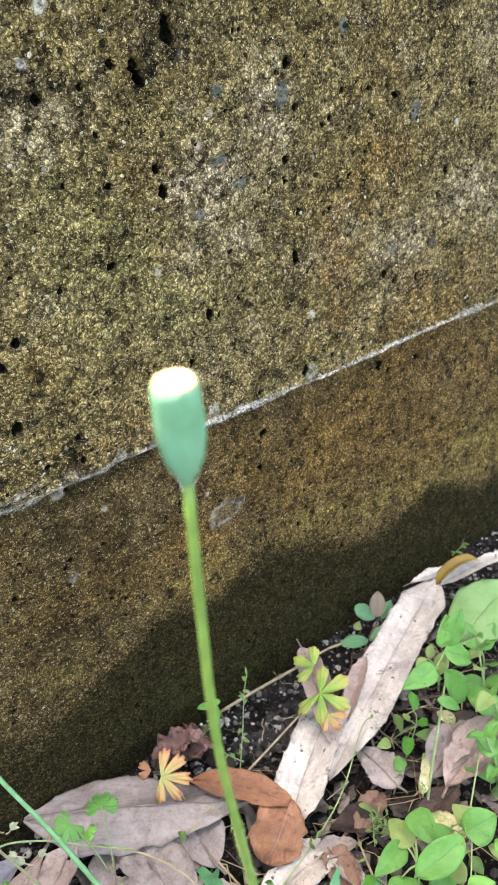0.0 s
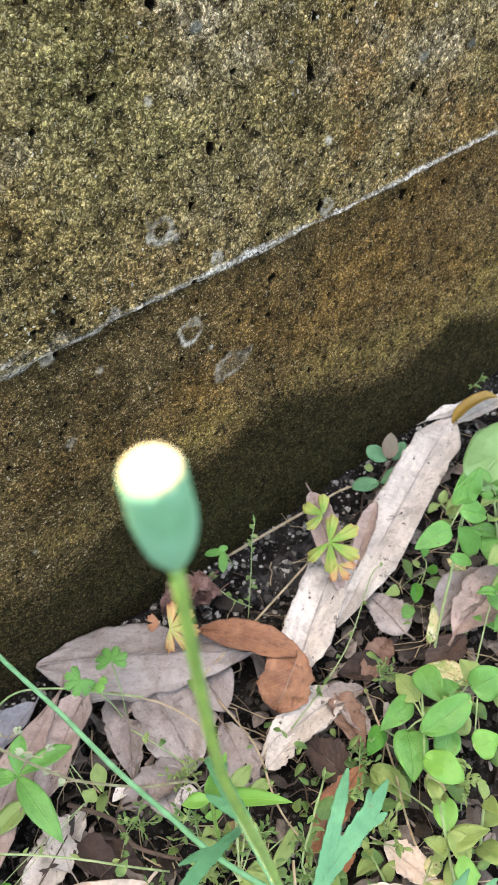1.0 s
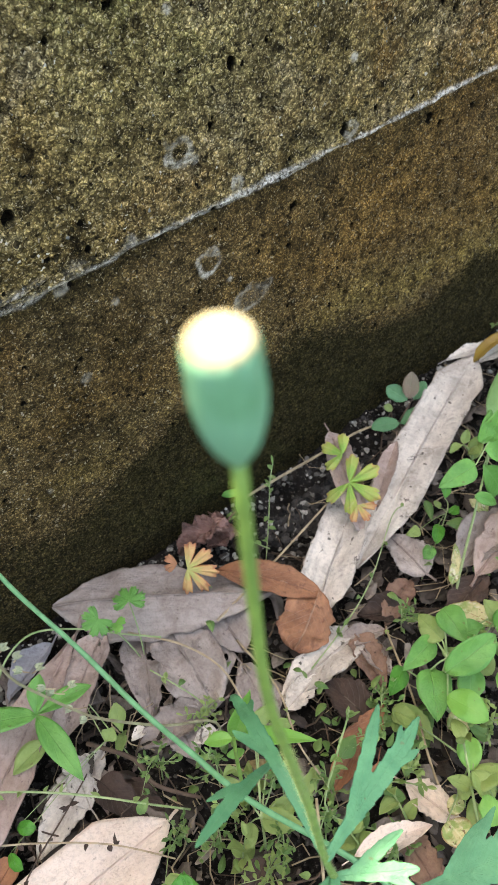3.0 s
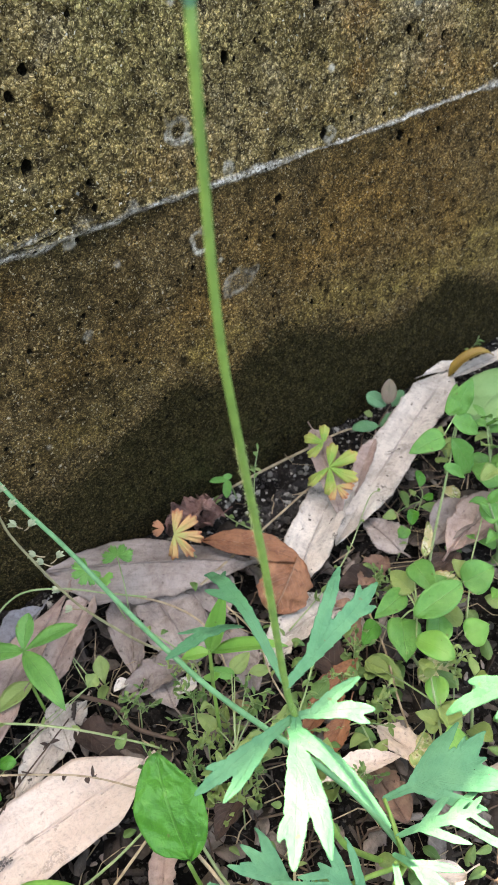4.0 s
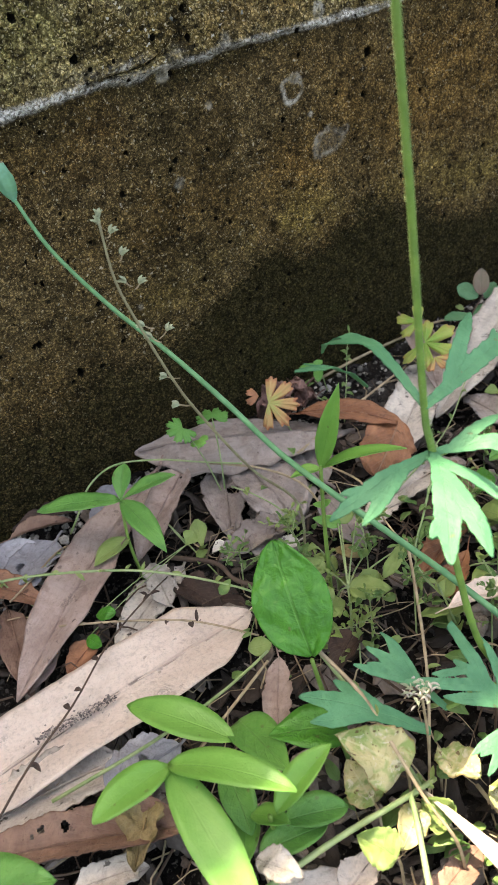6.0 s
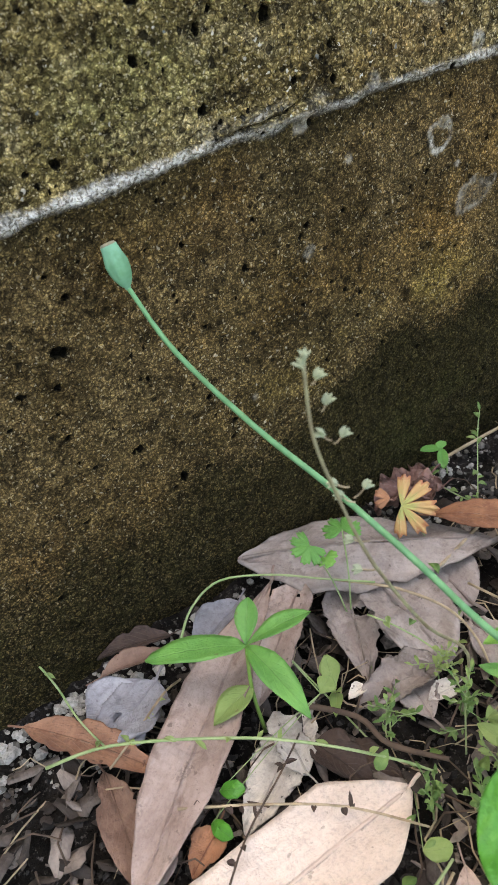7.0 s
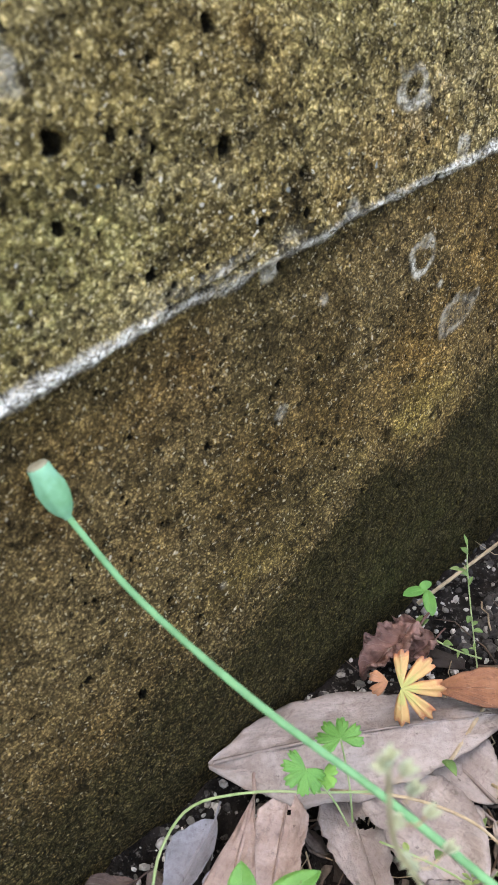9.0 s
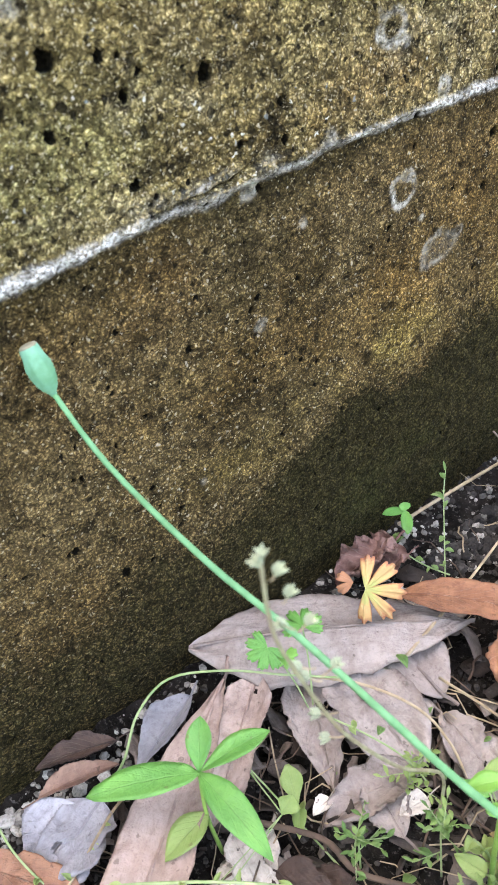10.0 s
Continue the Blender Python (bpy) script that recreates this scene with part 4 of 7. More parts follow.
HOLES += [(0.131, 0.288, 0.0014, 1.0), (0.157, 0.300, 0.0014, 0.9), (0.176, 0.184, 0.0011, 1.3), (0.125, 0.114, 0.0010, 0.8), (0.171, 0.154, 0.0012, 0.8), (0.148, 0.086, 0.0011, 1.0), (0.172, 0.142, 0.0010, 1.0), (0.259, 0.101, 0.0011, 0.9), (0.199, 0.124, 0.0011, 1.3)]
HOLES += [(-0.034, 0.216, 0.0013, 1.3), (-0.036, 0.194, 0.0013, 1.0), (-0.056, 0.213, 0.0012, 1.1), (-0.031, 0.189, 0.0010, 0.8), (-0.048, 0.123, 0.0011, 0.9), (-0.043, 0.080, 0.0011, 1.0), (-0.069, 0.067, 0.0013, 1.6), (-0.099, 0.078, 0.0012, 0.7), (-0.052, 0.095, 0.0012, 0.9)]
HOLES += [(0.057, 0.145, 0.0010, 1.6), (0.069, 0.170, 0.0009, 1.0), (-0.001, 0.144, 0.0010, 0.8), (-0.004, 0.141, 0.0010, 1.3), (0.021, 0.108, 0.0011, 0.8), (0.019, 0.099, 0.0010, 0.9), (-0.006, 0.114, 0.0011, 0.8), (0.031, 0.081, 0.0010, 0.8), (0.050, 0.070, 0.0010, 1.0)]
HOLES += [(0.045, 0.055, 0.0012, 0.9), (0.015, 0.040, 0.0011, 0.8), (0.014, 0.112, 0.0009, 1.0), (-0.110, 0.069, 0.0012, 0.8), (-0.045, 0.073, 0.0010, 1.1), (-0.117, 0.128, 0.0011, 0.9)]
MARKS = [(0.063, 0.156, 0.0040, 0.0061, 1.0), (0.058, 0.2095, 0.0030, 0.0066, 0.9), (0.072, 0.1435, 0.0, 0.0013, 0.8),
         (0.140, 0.184, 0.0015, 0.0045, 0.5), (0.062, 0.259, 0.0, 0.0016, 1.0), (-0.033, 0.086, 0.0, 0.0012, 0.9), (0.0, 0.180, 0.0, 0.0035, 0.9),
         (0.019, 0.162, 0.0, 0.0016, 0.6), (-0.002, 0.134, 0.0, 0.0022, 0.55), (0.081, 0.186, 0.0, 0.0034, 0.8), (0.030, 0.186, 0.0, 0.0030, 0.55), (-0.060, 0.245, 0.0, 0.005, 0.35)]
STAINS = [(0.150, 0.145, 0.085, 0.040, 0.60), (0.235, 0.130, 0.075, 0.040, 0.60), (0.060, 0.115, 0.050, 0.022, 0.50), (-0.060, 0.165, 0.030, 0.020, 0.35), (-0.020, 0.124, 0.050, 0.018, 0.25), (-0.090, 0.085, 0.045, 0.020, 0.15), (0.193, 0.296, 0.016, 0.040, 0.75), (0.175, 0.270, 0.012, 0.03, 0.6), (0.160, 0.225, 0.016, 0.040, 0.70), (0.062, 0.293, 0.016, 0.03, 0.5), (0.100, 0.198, 0.10, 0.016, 0.45), (0.225, 0.200, 0.07, 0.022, 0.6), (0.0, 0.235, 0.03, 0.03, 0.25)]
OCHRE_SPOTS = [(0.255, 0.080, 0.050, 0.022, 0.9), (0.185, 0.082, 0.045, 0.015, 0.7), (0.140, 0.093, 0.03, 0.012, 0.6), (0.055, 0.098, 0.030, 0.012, 0.7), (0.0, 0.088, 0.03, 0.012, 0.4)]
PALE_SPOTS = [(0.022, 0.322, 0.018, 0.012, 0.75), (0.088, 0.287, 0.022, 0.016, 0.9), (0.125, 0.310, 0.012, 0.022, 0.8), (0.206, 0.232, 0.020, 0.012, 0.9), (0.146, 0.242, 0.016, 0.008, 0.7), (0.252, 0.246, 0.024, 0.016, 0.75), (0.199, 0.209, 0.014, 0.008, 0.6), (0.270, 0.320, 0.02, 0.025, 0.5), (0.105, 0.262, 0.014, 0.010, 0.5)]
SAGE_SPOTS = [(0.045, 0.277, 0.035, 0.030, 0.95), (0.027, 0.307, 0.020, 0.018, 0.7), (0.074, 0.245, 0.03, 0.018, 0.6), (0.018, 0.244, 0.03, 0.02, 0.6), (0.137, 0.191, 0.008, 0.008, 0.9), (-0.060, 0.205, 0.030, 0.022, 0.7), (0.145, 0.222, 0.014, 0.012, 0.6)]
SOOT_SPOTS = [(0.010, 0.198, 0.05, 0.010, 0.45), (0.105, 0.205, 0.03, 0.014, 0.45), (0.074, 0.343, 0.020, 0.015, 0.95), (0.043, 0.333, 0.014, 0.010, 0.6), (0.020, 0.334, 0.012, 0.008, 0.7), (0.196, 0.340, 0.05, 0.012, 0.6), (0.230, 0.265, 0.012, 0.02, 0.4), (0.135, 0.270, 0.014, 0.012, 0.5), (0.072, 0.300, 0.008, 0.010, 0.5), (-0.070, 0.188, 0.012, 0.006, 0.7)]
SLATE_STONES = [(0.164, 0.336, 0.0022, 0.0035), (0.130, 0.315, 0.0028, 0.0048), (0.097, 0.295, 0.0034, 0.0020), (0.106, 0.284, 0.0026, 0.0022), (0.084, 0.276, 0.0028, 0.0022), (0.196, 0.231, 0.0022, 0.0020), (0.225, 0.227, 0.0024, 0.0018), (0.210, 0.293, 0.0032, 0.0036), (0.098, 0.321, 0.0020, 0.0028)]
SMUDGES = [(0.081, 0.1285, 0.0092, 0.0062, 0.5), (0.091, 0.1315, 0.0022, 0.0018, 0.7)]
MARKS += [(0.142, 0.214, 0.0, 0.0015, 1.0), (0.087, 0.303, 0.0, 0.0014, 0.9), (0.031, 0.358, 0.0, 0.0026, 1.0), (0.021, 0.342, 0.0, 0.0018, 1.0), (0.083, 0.336, 0.0, 0.0013, 0.9), (0.239, 0.284, 0.0, 0.0015, 1.0), (0.164, 0.325, 0.0, 0.0011, 0.9), (0.094, 0.314, 0.0, 0.0013, 0.8)]
wall = build_wall()


# ---- ground ----
def ground_height(x, y):
    h = 0.0035 * fbm(x, y, 0.05, 71, 3) + 0.0022 * fbm(x, y, 0.008, 77, 3) - 0.003
    return h - 0.002 + 0.003 * np.exp(y / 0.010)


def build_ground():
    xs = spread_axis(-0.30, 0.45, 0.0016, -60.0, 60.0)
    ys = spread_axis(-0.42, 0.008, 0.0016, -60.0, 60.0)
    X, Y = np.meshgrid(xs, ys)
    near = (np.abs(X - 0.07) < 1.5) & (np.abs(Y + 0.2) < 1.5)
    H = np.where(near, ground_height(X, np.minimum(Y, 0.004)), -0.004)
    ob = link("ground", grid_mesh("ground", np.stack([X, Y, H], -1)), SOIL)
    return tagged(ob, "dark damp soil with crumbs and grit along a wall", "ground", "", "structure")


ground = build_ground()


def ground_at(x, y):
    return float(ground_height(np.array([x]), np.array([y]))[0])


def scatter_stones(name, material, label, count, size, where, seed):
    """Crumbs of stone lying on the soil, joined."""
    rnd = random.Random(seed)
    bm = bmesh.new()
    bmesh.ops.create_icosphere(bm, subdivisions=1, radius=1)
    base_v = [v.co.copy() for v in bm.verts]
    base_f = [[v.index for v in f.verts] for f in bm.faces]
    bm.free()
    verts, faces = [], []
    for _ in range(count):
        x, y = where(rnd)
        r = rnd.uniform(*size) * (0.5 + rnd.random() ** 2)
        sx, sy, sz = rnd.uniform(0.8, 1.3) * r, rnd.uniform(0.7, 1.1) * r, rnd.uniform(0.5, 0.9) * r
        rot = Euler((rnd.uniform(-0.6, 0.6), rnd.uniform(-0.6, 0.6), rnd.uniform(0, 6.28))).to_matrix()
        z = ground_at(x, y) + sz * 0.4
        o = len(verts)
        for v in base_v:
            k = rnd.uniform(0.78, 1.15)
            verts.append(rot @ Vector((v.x * sx * k, v.y * sy * k, v.z * sz * k)) + Vector((x, y, z)))
        faces += [tuple(o + i for i in f) for f in base_f]
    me = smooth_mesh(name, verts, faces)
    me.polygons.foreach_set("use_smooth", np.zeros(len(me.polygons), dtype=bool))
    return tagged(link(name, me, material), label, "gravel", "", "stuff")


def along_wall(rnd):
    return rnd.uniform(-0.22, 0.36), -abs(rnd.gauss(0, 0.016)) - 0.0005


def anywhere(rnd):
    return rnd.uniform(-0.24, 0.36), -rnd.uniform(0.0, 0.36)


def bare_patch(rnd):
    return 0.095 + rnd.gauss(0, 0.022), -0.022 - abs(rnd.gauss(0, 0.014))


def bare_corner(rnd):
    return -0.140 + rnd.gauss(0, 0.025), -0.004 - abs(rnd.gauss(0, 0.014))


scatter_stones("soil_crumbs", GRIT_DARK, "dark crumbs of soil and grit", 7000, (0.0005, 0.0020), anywhere, 3)
scatter_stones("soil_crumbs_by_the_wall", GRIT_DARK, "dark crumbs of soil at the wall's foot", 1600, (0.0008, 0.0024), bare_patch, 4)
scatter_stones("pale_gravel", GRIT_PALE, "pale grey gravel bits at the foot of the wall", 900, (0.0005, 0.0018), along_wall, 5)
scatter_stones("pale_gravel_in_the_corner", GRIT_PALE, "pale grey gravel bits on dark soil", 240, (0.0008, 0.0027), bare_corner, 6)
scatter_stones("pale_gravel_on_soil", GRIT_PALE, "small pale stones on dark soil", 420, (0.0005, 0.0020), bare_patch, 8)


def scatter_scraps():
    """Broken bits of old leaves between the larger ones."""
    rnd = random.Random(21)
    verts, faces, uvs = [], [], []
    for i in range(3600):
        x, y = rnd.uniform(-0.24, 0.36), -rnd.uniform(0.02, 0.36)
        if x > 0.045 and x < 0.14 and y > -0.05:
            continue
        length = 0.003 + 0.017 * rnd.random() ** 1.6
        wide = length * rnd.uniform(0.2, 0.75)
        m = pose(x, y, ground_at(x, y) + rnd.uniform(0.0005, 0.0045), rnd.gauss(0, 18), rnd.gauss(0, 22), rnd.uniform(0, 360))
        o, rows, cols = len(verts), 4, 3
        b, ph = rnd.uniform(-0.35, 0.6), rnd.uniform(0, 6)
        edges = [rnd.uniform(0.1, 0.7)] + [rnd.uniform(0.55, 1.15) for _ in range(rows - 1)] + [rnd.uniform(0.02, 0.6)]
        for layer in (0, 1):
            for r in range(rows + 1):
                v = r / rows
                w = wide * edges[r]
                for c in range(cols):
                    u = c - 1
                    verts.append(m @ Vector((u * w * 0.5, (v - 0.5) * length, b * length * (0.25 - (v - 0.5) ** 2) + abs(u) * 0.12 * w * math.sin(5 * v + ph) - layer * 0.0003)))
                    uvs.append((0.5 + 0.5 * u, v))
        n = (rows + 1) * cols
        for r in range(rows):
            for c in range(cols - 1):
                a = o + r * cols + c
                faces.append((a, a + 1, a + cols + 1, a + cols))
                faces.append((n + a, n + a + cols, n + a + cols + 1, n + a + 1))
            a = o + r * cols
            faces.append((a, a + cols, a + cols + n, a + n))
            a += cols - 1
            faces.append((a + cols, a, a + n, a + cols + n))
    me = smooth_mesh("leaf_scraps", verts, faces, uvs)
    return tagged(link("leaf_scraps", me, SCRAPS), "brown broken scraps of old leaves on soil", "leaf litter", "", "stuff")


scatter_scraps()


def scatter_stalks(name, label, count, thick, material, seed):
    """Fine stalks and roots lying in the litter."""
    rnd = random.Random(seed)
    verts, faces = [], []
    for i in range(count):
        x, y = rnd.uniform(-0.2, 0.3), -rnd.uniform(0.03, 0.34)
        a, length = rnd.uniform(0, 6.28), rnd.uniform(0.012, 0.05)
        r = rnd.uniform(*thick)
        pts, h = [], rnd.uniform(0.001, 0.007)
        for k in range(5):
            f = k / 4
            pts.append(Vector((x + math.cos(a) * length * f, y + math.sin(a) * length * f, ground_at(x, y) + h + 0.004 * math.sin(math.pi * f) * rnd.random())))
            a += rnd.gauss(0, 0.22)
        o = len(verts)
        for p in pts:
            for s in range(4):
                w = s * math.pi / 2
                verts.append(p + Vector((-math.sin(a) * math.cos(w) * r, math.cos(a) * math.cos(w) * r, math.sin(w) * r)))
        for k in range(4):
            for s in range(4):
                faces.append((o + 4 * k + s, o + 4 * k + (s + 1) % 4, o + 4 * k + 4 + (s + 1) % 4, o + 4 * k + 4 + s))
    return tagged(link(name, smooth_mesh(name, verts, faces), material), label, "leaf litter", "", "stuff")


scatter_stalks("dry_stalks", "thin dry stalks and roots in leaf litter", 520, (0.00016, 0.00042), STEM_DRY, 33)
scatter_stalks("dark_twigs", "thin dark twigs and rootlets in leaf litter", 560, (0.0002, 0.0006), STEM_BROWN, 35)

# ---- fallen leaves ----
dead_leaf((-0.0551, -0.0027, 0.0150), (0.0318, -0.0684, 0.0170), 0.0410, GREY, "large grey-mauve dead leaf lying by the wall", shape=spear, stalk=False, cup=0.0, bend=18, wave=0.04, ragged=0.03, fold=-0.30, tear=0.12, crinkle=0.06, rows=56)
dead_leaf((-0.0068, -0.0304, 0.0060), (-0.0158, -0.0859, 0.0000), 0.0371, GREY, "torn grey-mauve dead leaf with holes", shape=strap, cup=0.05, ragged=0.05, crinkle=0.06, rows=90, holes=((-0.5, 0.75, 0.0022),))
dead_leaf((-0.0234, -0.0325, 0.0070), (-0.0471, -0.0757, -0.0010), 0.0238, GREY, "grey-mauve dead leaf with a ragged hole", shape=taper, cup=0.08, ragged=0.04, crinkle=0.06, rows=80, holes=((-0.35, 0.42, 0.0022), (-0.1, 0.4, 0.0016)))
dead_leaf((-0.0199, -0.0915, 0.0060), (-0.0608, -0.0828, 0.0000), 0.0196, GREY, "curled brown-grey dead leaf", shape=lance, cup=0.35, ragged=0.3, wave=0.1, crinkle=0.12)
dead_leaf((0.0049, -0.0778, 0.0060), (0.0073, -0.0435, 0.0060), 0.0263, GREY, "grey dead leaf under a larger one", shape=blunt)
dead_leaf((-0.0509, -0.0222, 0.0160), (-0.1593, -0.0971, 0.0060), 0.0271, PINK, "long pinkish-brown dead leaf", shape=keel, cup=0.12, bend=20, tear=0.08)
dead_leaf((-0.0420, -0.0294, 0.0130), (-0.0867, -0.0599, 0.0030), 0.0175, PINK, "pinkish dead leaf with dark spots and a hole", shape=strap, cup=0.15, rows=80, holes=((-0.15, 0.13, 0.001),), tear=0.1)
dead_leaf((-0.0715, -0.0717, -0.0020), (-0.1179, -0.0953, -0.0020), 0.0227, CREAM, "pale cream broken dead leaf", shape=lance, ragged=0.3)
dead_leaf((-0.0662, -0.1181, 0.0040), (-0.2123, -0.1233, 0.0020), 0.0371, TAN, "large light tan dead leaf with a dark midrib", shape=strap, cup=0.03, bend=12, wave=0.015, fold=0.15, tear=0.03, ragged=0.0, crinkle=0.03)
dead_leaf((-0.0798, -0.0835, -0.0010), (-0.0643, -0.1168, -0.0020), 0.0176, UMBER, "dark brown dead leaf beside a tan one", shape=lance, cup=0.2)
dead_leaf((-0.1240, -0.0912, 0.0060), (-0.1389, -0.0979, 0.0040), 0.0126, RUSSET, "small russet dead leaf", shape=ovate)
dead_leaf((0.2210, -0.0181, 0.0140), (0.0739, -0.0795, 0.0090), 0.0284, CREAM, "long bleached dead leaf lying towards the wall", shape=strap, cup=0.06, wave=0.04, bend=12, tear=0.12)
dead_leaf((0.1083, -0.0439, 0.0080), (0.0370, -0.0879, 0.0050), 0.0265, CREAM, "bleached dead leaf with grey stains", shape=strap, wave=0.05, ragged=0.1, tear=0.2)
dead_leaf((0.1145, -0.0122, 0.0220), (0.0870, -0.0680, 0.0120), 0.0160, PINK, "pinkish rounded dead leaf leaning on a bleached one", shape=oblong, cup=0.18, bend=50, tear=0.1)
dead_leaf((0.1392, -0.0382, 0.0180), (0.0977, -0.0639, 0.0110), 0.0101, PINK, "narrow pinkish curled dead leaf", shape=lance, cup=0.4)
dead_leaf((0.0345, -0.1402, 0.0120), (-0.0097, -0.1536, 0.0050), 0.0147, RUSSET, "russet dead leaf under green leaves", shape=lance, cup=0.25)
dead_leaf((0.2060, -0.0100, 0.0140), (0.2400, -0.0240, 0.0150), 0.0095, CREAM, "pale dead leaf by the wall", shape=lance)
dead_leaf((0.1117, -0.1116, 0.0080), (0.1575, -0.1014, 0.0070), 0.0240, GREY, "pinkish-grey dead leaf beside green weeds", shape=lance)
dead_leaf((0.0578, -0.1051, 0.0040), (0.0027, -0.1061, 0.0030), 0.0246, CREAM, "stained grey-cream dead leaf", shape=lance, ragged=0.25)
dead_leaf((-0.0180, -0.1801, 0.0240), (0.0136, -0.1898, 0.0200), 0.0106, TAN, "beige curled dead leaf", shape=lance, cup=0.3)
dead_leaf((-0.0732, -0.1494, 0.0120), (-0.0950, -0.1772, 0.0040), 0.0115, PINK, "narrow beige-brown dead leaf", shape=lance, cup=0.2)
dead_leaf((-0.0997, -0.2269, 0.0050), (-0.1414, -0.2244, 0.0040), 0.0209, TAN, "tan dead leaf on dark soil", shape=lance)
dead_leaf((-0.1315, -0.1824, 0.0070), (-0.2004, -0.1477, 0.0080), 0.0161, ROSY, "reddish-brown folded dead leaf with dark holes", shape=strap, cup=0.1, fold=0.5, tear=0.15, rows=130, holes=((0.5, 0.52, 0.0013), (0.55, 0.62, 0.0010), (0.4, 0.66, 0.0007)))
dead_leaf((-0.1492, -0.1552, 0.0060), (-0.1277, -0.1479, 0.0050), 0.0191, SLATE, "grey-lilac dead leaf on dark soil", shape=lance)
dead_leaf((-0.0990, -0.2714, 0.0100), (-0.0755, -0.2644, 0.0120), 0.0176, MAROON, "glossy red-brown dead leaf", shape=blunt, cup=0.25, tear=0.05, ragged=0.02)
dead_leaf((-0.1599, -0.0138, 0.0080), (-0.1260, -0.0657, 0.0060), 0.0165, COPPER, "orange-brown dead leaf at the foot of the wall", shape=lance, cup=0.15)
dead_leaf((-0.1118, -0.0308, 0.0110), (-0.1414, -0.0444, 0.0070), 0.0219, SLATE, "slate-grey dead leaf with holes", shape=strap, cup=0.05, ragged=0.05, rows=70, holes=((0.3, 0.6, 0.0020),))
dead_leaf((-0.1283, -0.0178, 0.0140), (-0.1005, -0.0244, 0.0120), 0.0088, ROSY, "folded brown dead leaf by the wall", shape=lance, cup=0.45)
dead_leaf((-0.0640, -0.0151, 0.0060), (-0.0966, -0.0260, 0.0020), 0.0150, SLATE, "folded grey-lilac dead leaf on dark soil", shape=taper, fold=0.7, tear=0.2)
dead_leaf((0.0399, -0.0189, 0.0160), (0.0115, -0.0134, 0.0060), 0.0187, MAUVE, "crumpled dull red dead leaf by the wall", shape=ovate, cup=0.4, wave=0.25, ragged=0.45, crinkle=0.4)
dead_leaf((0.0409, -0.0256, 0.0120), (0.0241, -0.0216, 0.0080), 0.0125, MAUVE, "crumpled dull red dead leaf by the wall", shape=ovate, cup=0.5, wave=0.3, ragged=0.45, crinkle=0.45)
dead_leaf((0.1136, -0.1199, 0.0090), (0.1710, -0.1119, 0.0100), 0.0266, PINK, "pinkish-grey dead leaf beside green weeds", shape=lance, cup=0.1)
dead_leaf((0.2180, -0.0240, 0.0145), (0.2778, -0.0360, 0.0140), 0.0105, CREAM, "bleached dead leaf by the wall", shape=strap, cup=0.1)
dead_leaf((0.0991, -0.1441, 0.0120), (0.0920, -0.1228, 0.0100), 0.0126, YELLOWED, "yellowing dead leaf on the litter", shape=lance, cup=0.1)
dead_leaf((0.0984, -0.1020, 0.0050), (0.1005, -0.0717, 0.0040), 0.0219, GREY, "greyish dead leaf with stains", shape=ovate, cup=0.1, ragged=0.2)
dead_leaf((0.0629, -0.1114, 0.0040), (0.0387, -0.1023, 0.0040), 0.0115, GREY, "small grey dead leaf in the litter", shape=lance, cup=0.3)
dead_leaf((0.0487, -0.1300, 0.0050), (0.0507, -0.1049, 0.0040), 0.0124, GREY, "small grey dead leaf in the litter", shape=lance, cup=0.3, ragged=0.3)
dead_leaf((0.0275, -0.1434, 0.0050), (0.0246, -0.1111, 0.0040), 0.0203, UMBER, "small dark dead leaf in the litter", shape=lance, cup=0.2, ragged=0.3)
dead_leaf((0.0206, -0.1685, 0.0060), (0.0256, -0.1960, 0.0060), 0.0155, TAN, "tan dead leaf under poppy leaves", shape=lance, cup=0.2, ragged=0.2)
dead_leaf((0.0049, -0.2343, 0.0080), (-0.0144, -0.2274, 0.0080), 0.0132, TAN, "tan dead leaf under poppy leaves", shape=lance, cup=0.2)
dead_leaf((-0.0279, -0.1006, 0.0060), (-0.0389, -0.0986, 0.0060), 0.0097, CREAM, "small white dead leaf scrap on soil", shape=ovate, cup=0.2, ragged=0.2)
dead_leaf((-0.0517, -0.0789, 0.0050), (-0.0599, -0.0795, 0.0050), 0.0064, CREAM, "small white dead leaf scrap on soil", shape=ovate, cup=0.2, ragged=0.2)
dead_leaf((-0.0892, -0.0931, 0.0040), (-0.0840, -0.0655, 0.0040), 0.0132, CREAM, "pale dead leaf under the sprout", shape=strap, ragged=0.2)
dead_leaf((-0.0423, -0.1041, 0.0040), (-0.0372, -0.0801, 0.0040), 0.0174, GREY, "grey-brown dead leaf on dark soil", shape=lance, ragged=0.3, cup=0.2)
dead_leaf((-0.0682, -0.0307, 0.0060), (-0.0893, -0.0356, 0.0060), 0.0108, SLATE, "grey-lilac dead leaf on dark soil", shape=lance)
dead_leaf((-0.1639, -0.2031, 0.0040), (-0.1670, -0.1795, 0.0040), 0.0097, SLATE, "grey torn dead leaf on soil", shape=lance, ragged=0.3)
dead_leaf((-0.1041, -0.2526, 0.0040), (-0.0785, -0.2441, 0.0040), 0.0124, UMBER, "dark brown dead leaf in the litter", shape=lance, ragged=0.3)
dead_leaf((-0.1075, -0.2285, 0.0060), (-0.0909, -0.2248, 0.0060), 0.0135, TAN, "tan dead leaf in the sun", shape=ovate, ragged=0.2)
dead_leaf((-0.1385, -0.1414, 0.0010), (-0.1946, -0.1348, 0.0010), 0.0257, CREAM, "pale mouldy dead leaf under a tan one", shape=strap, tear=0.4, ragged=0.2)
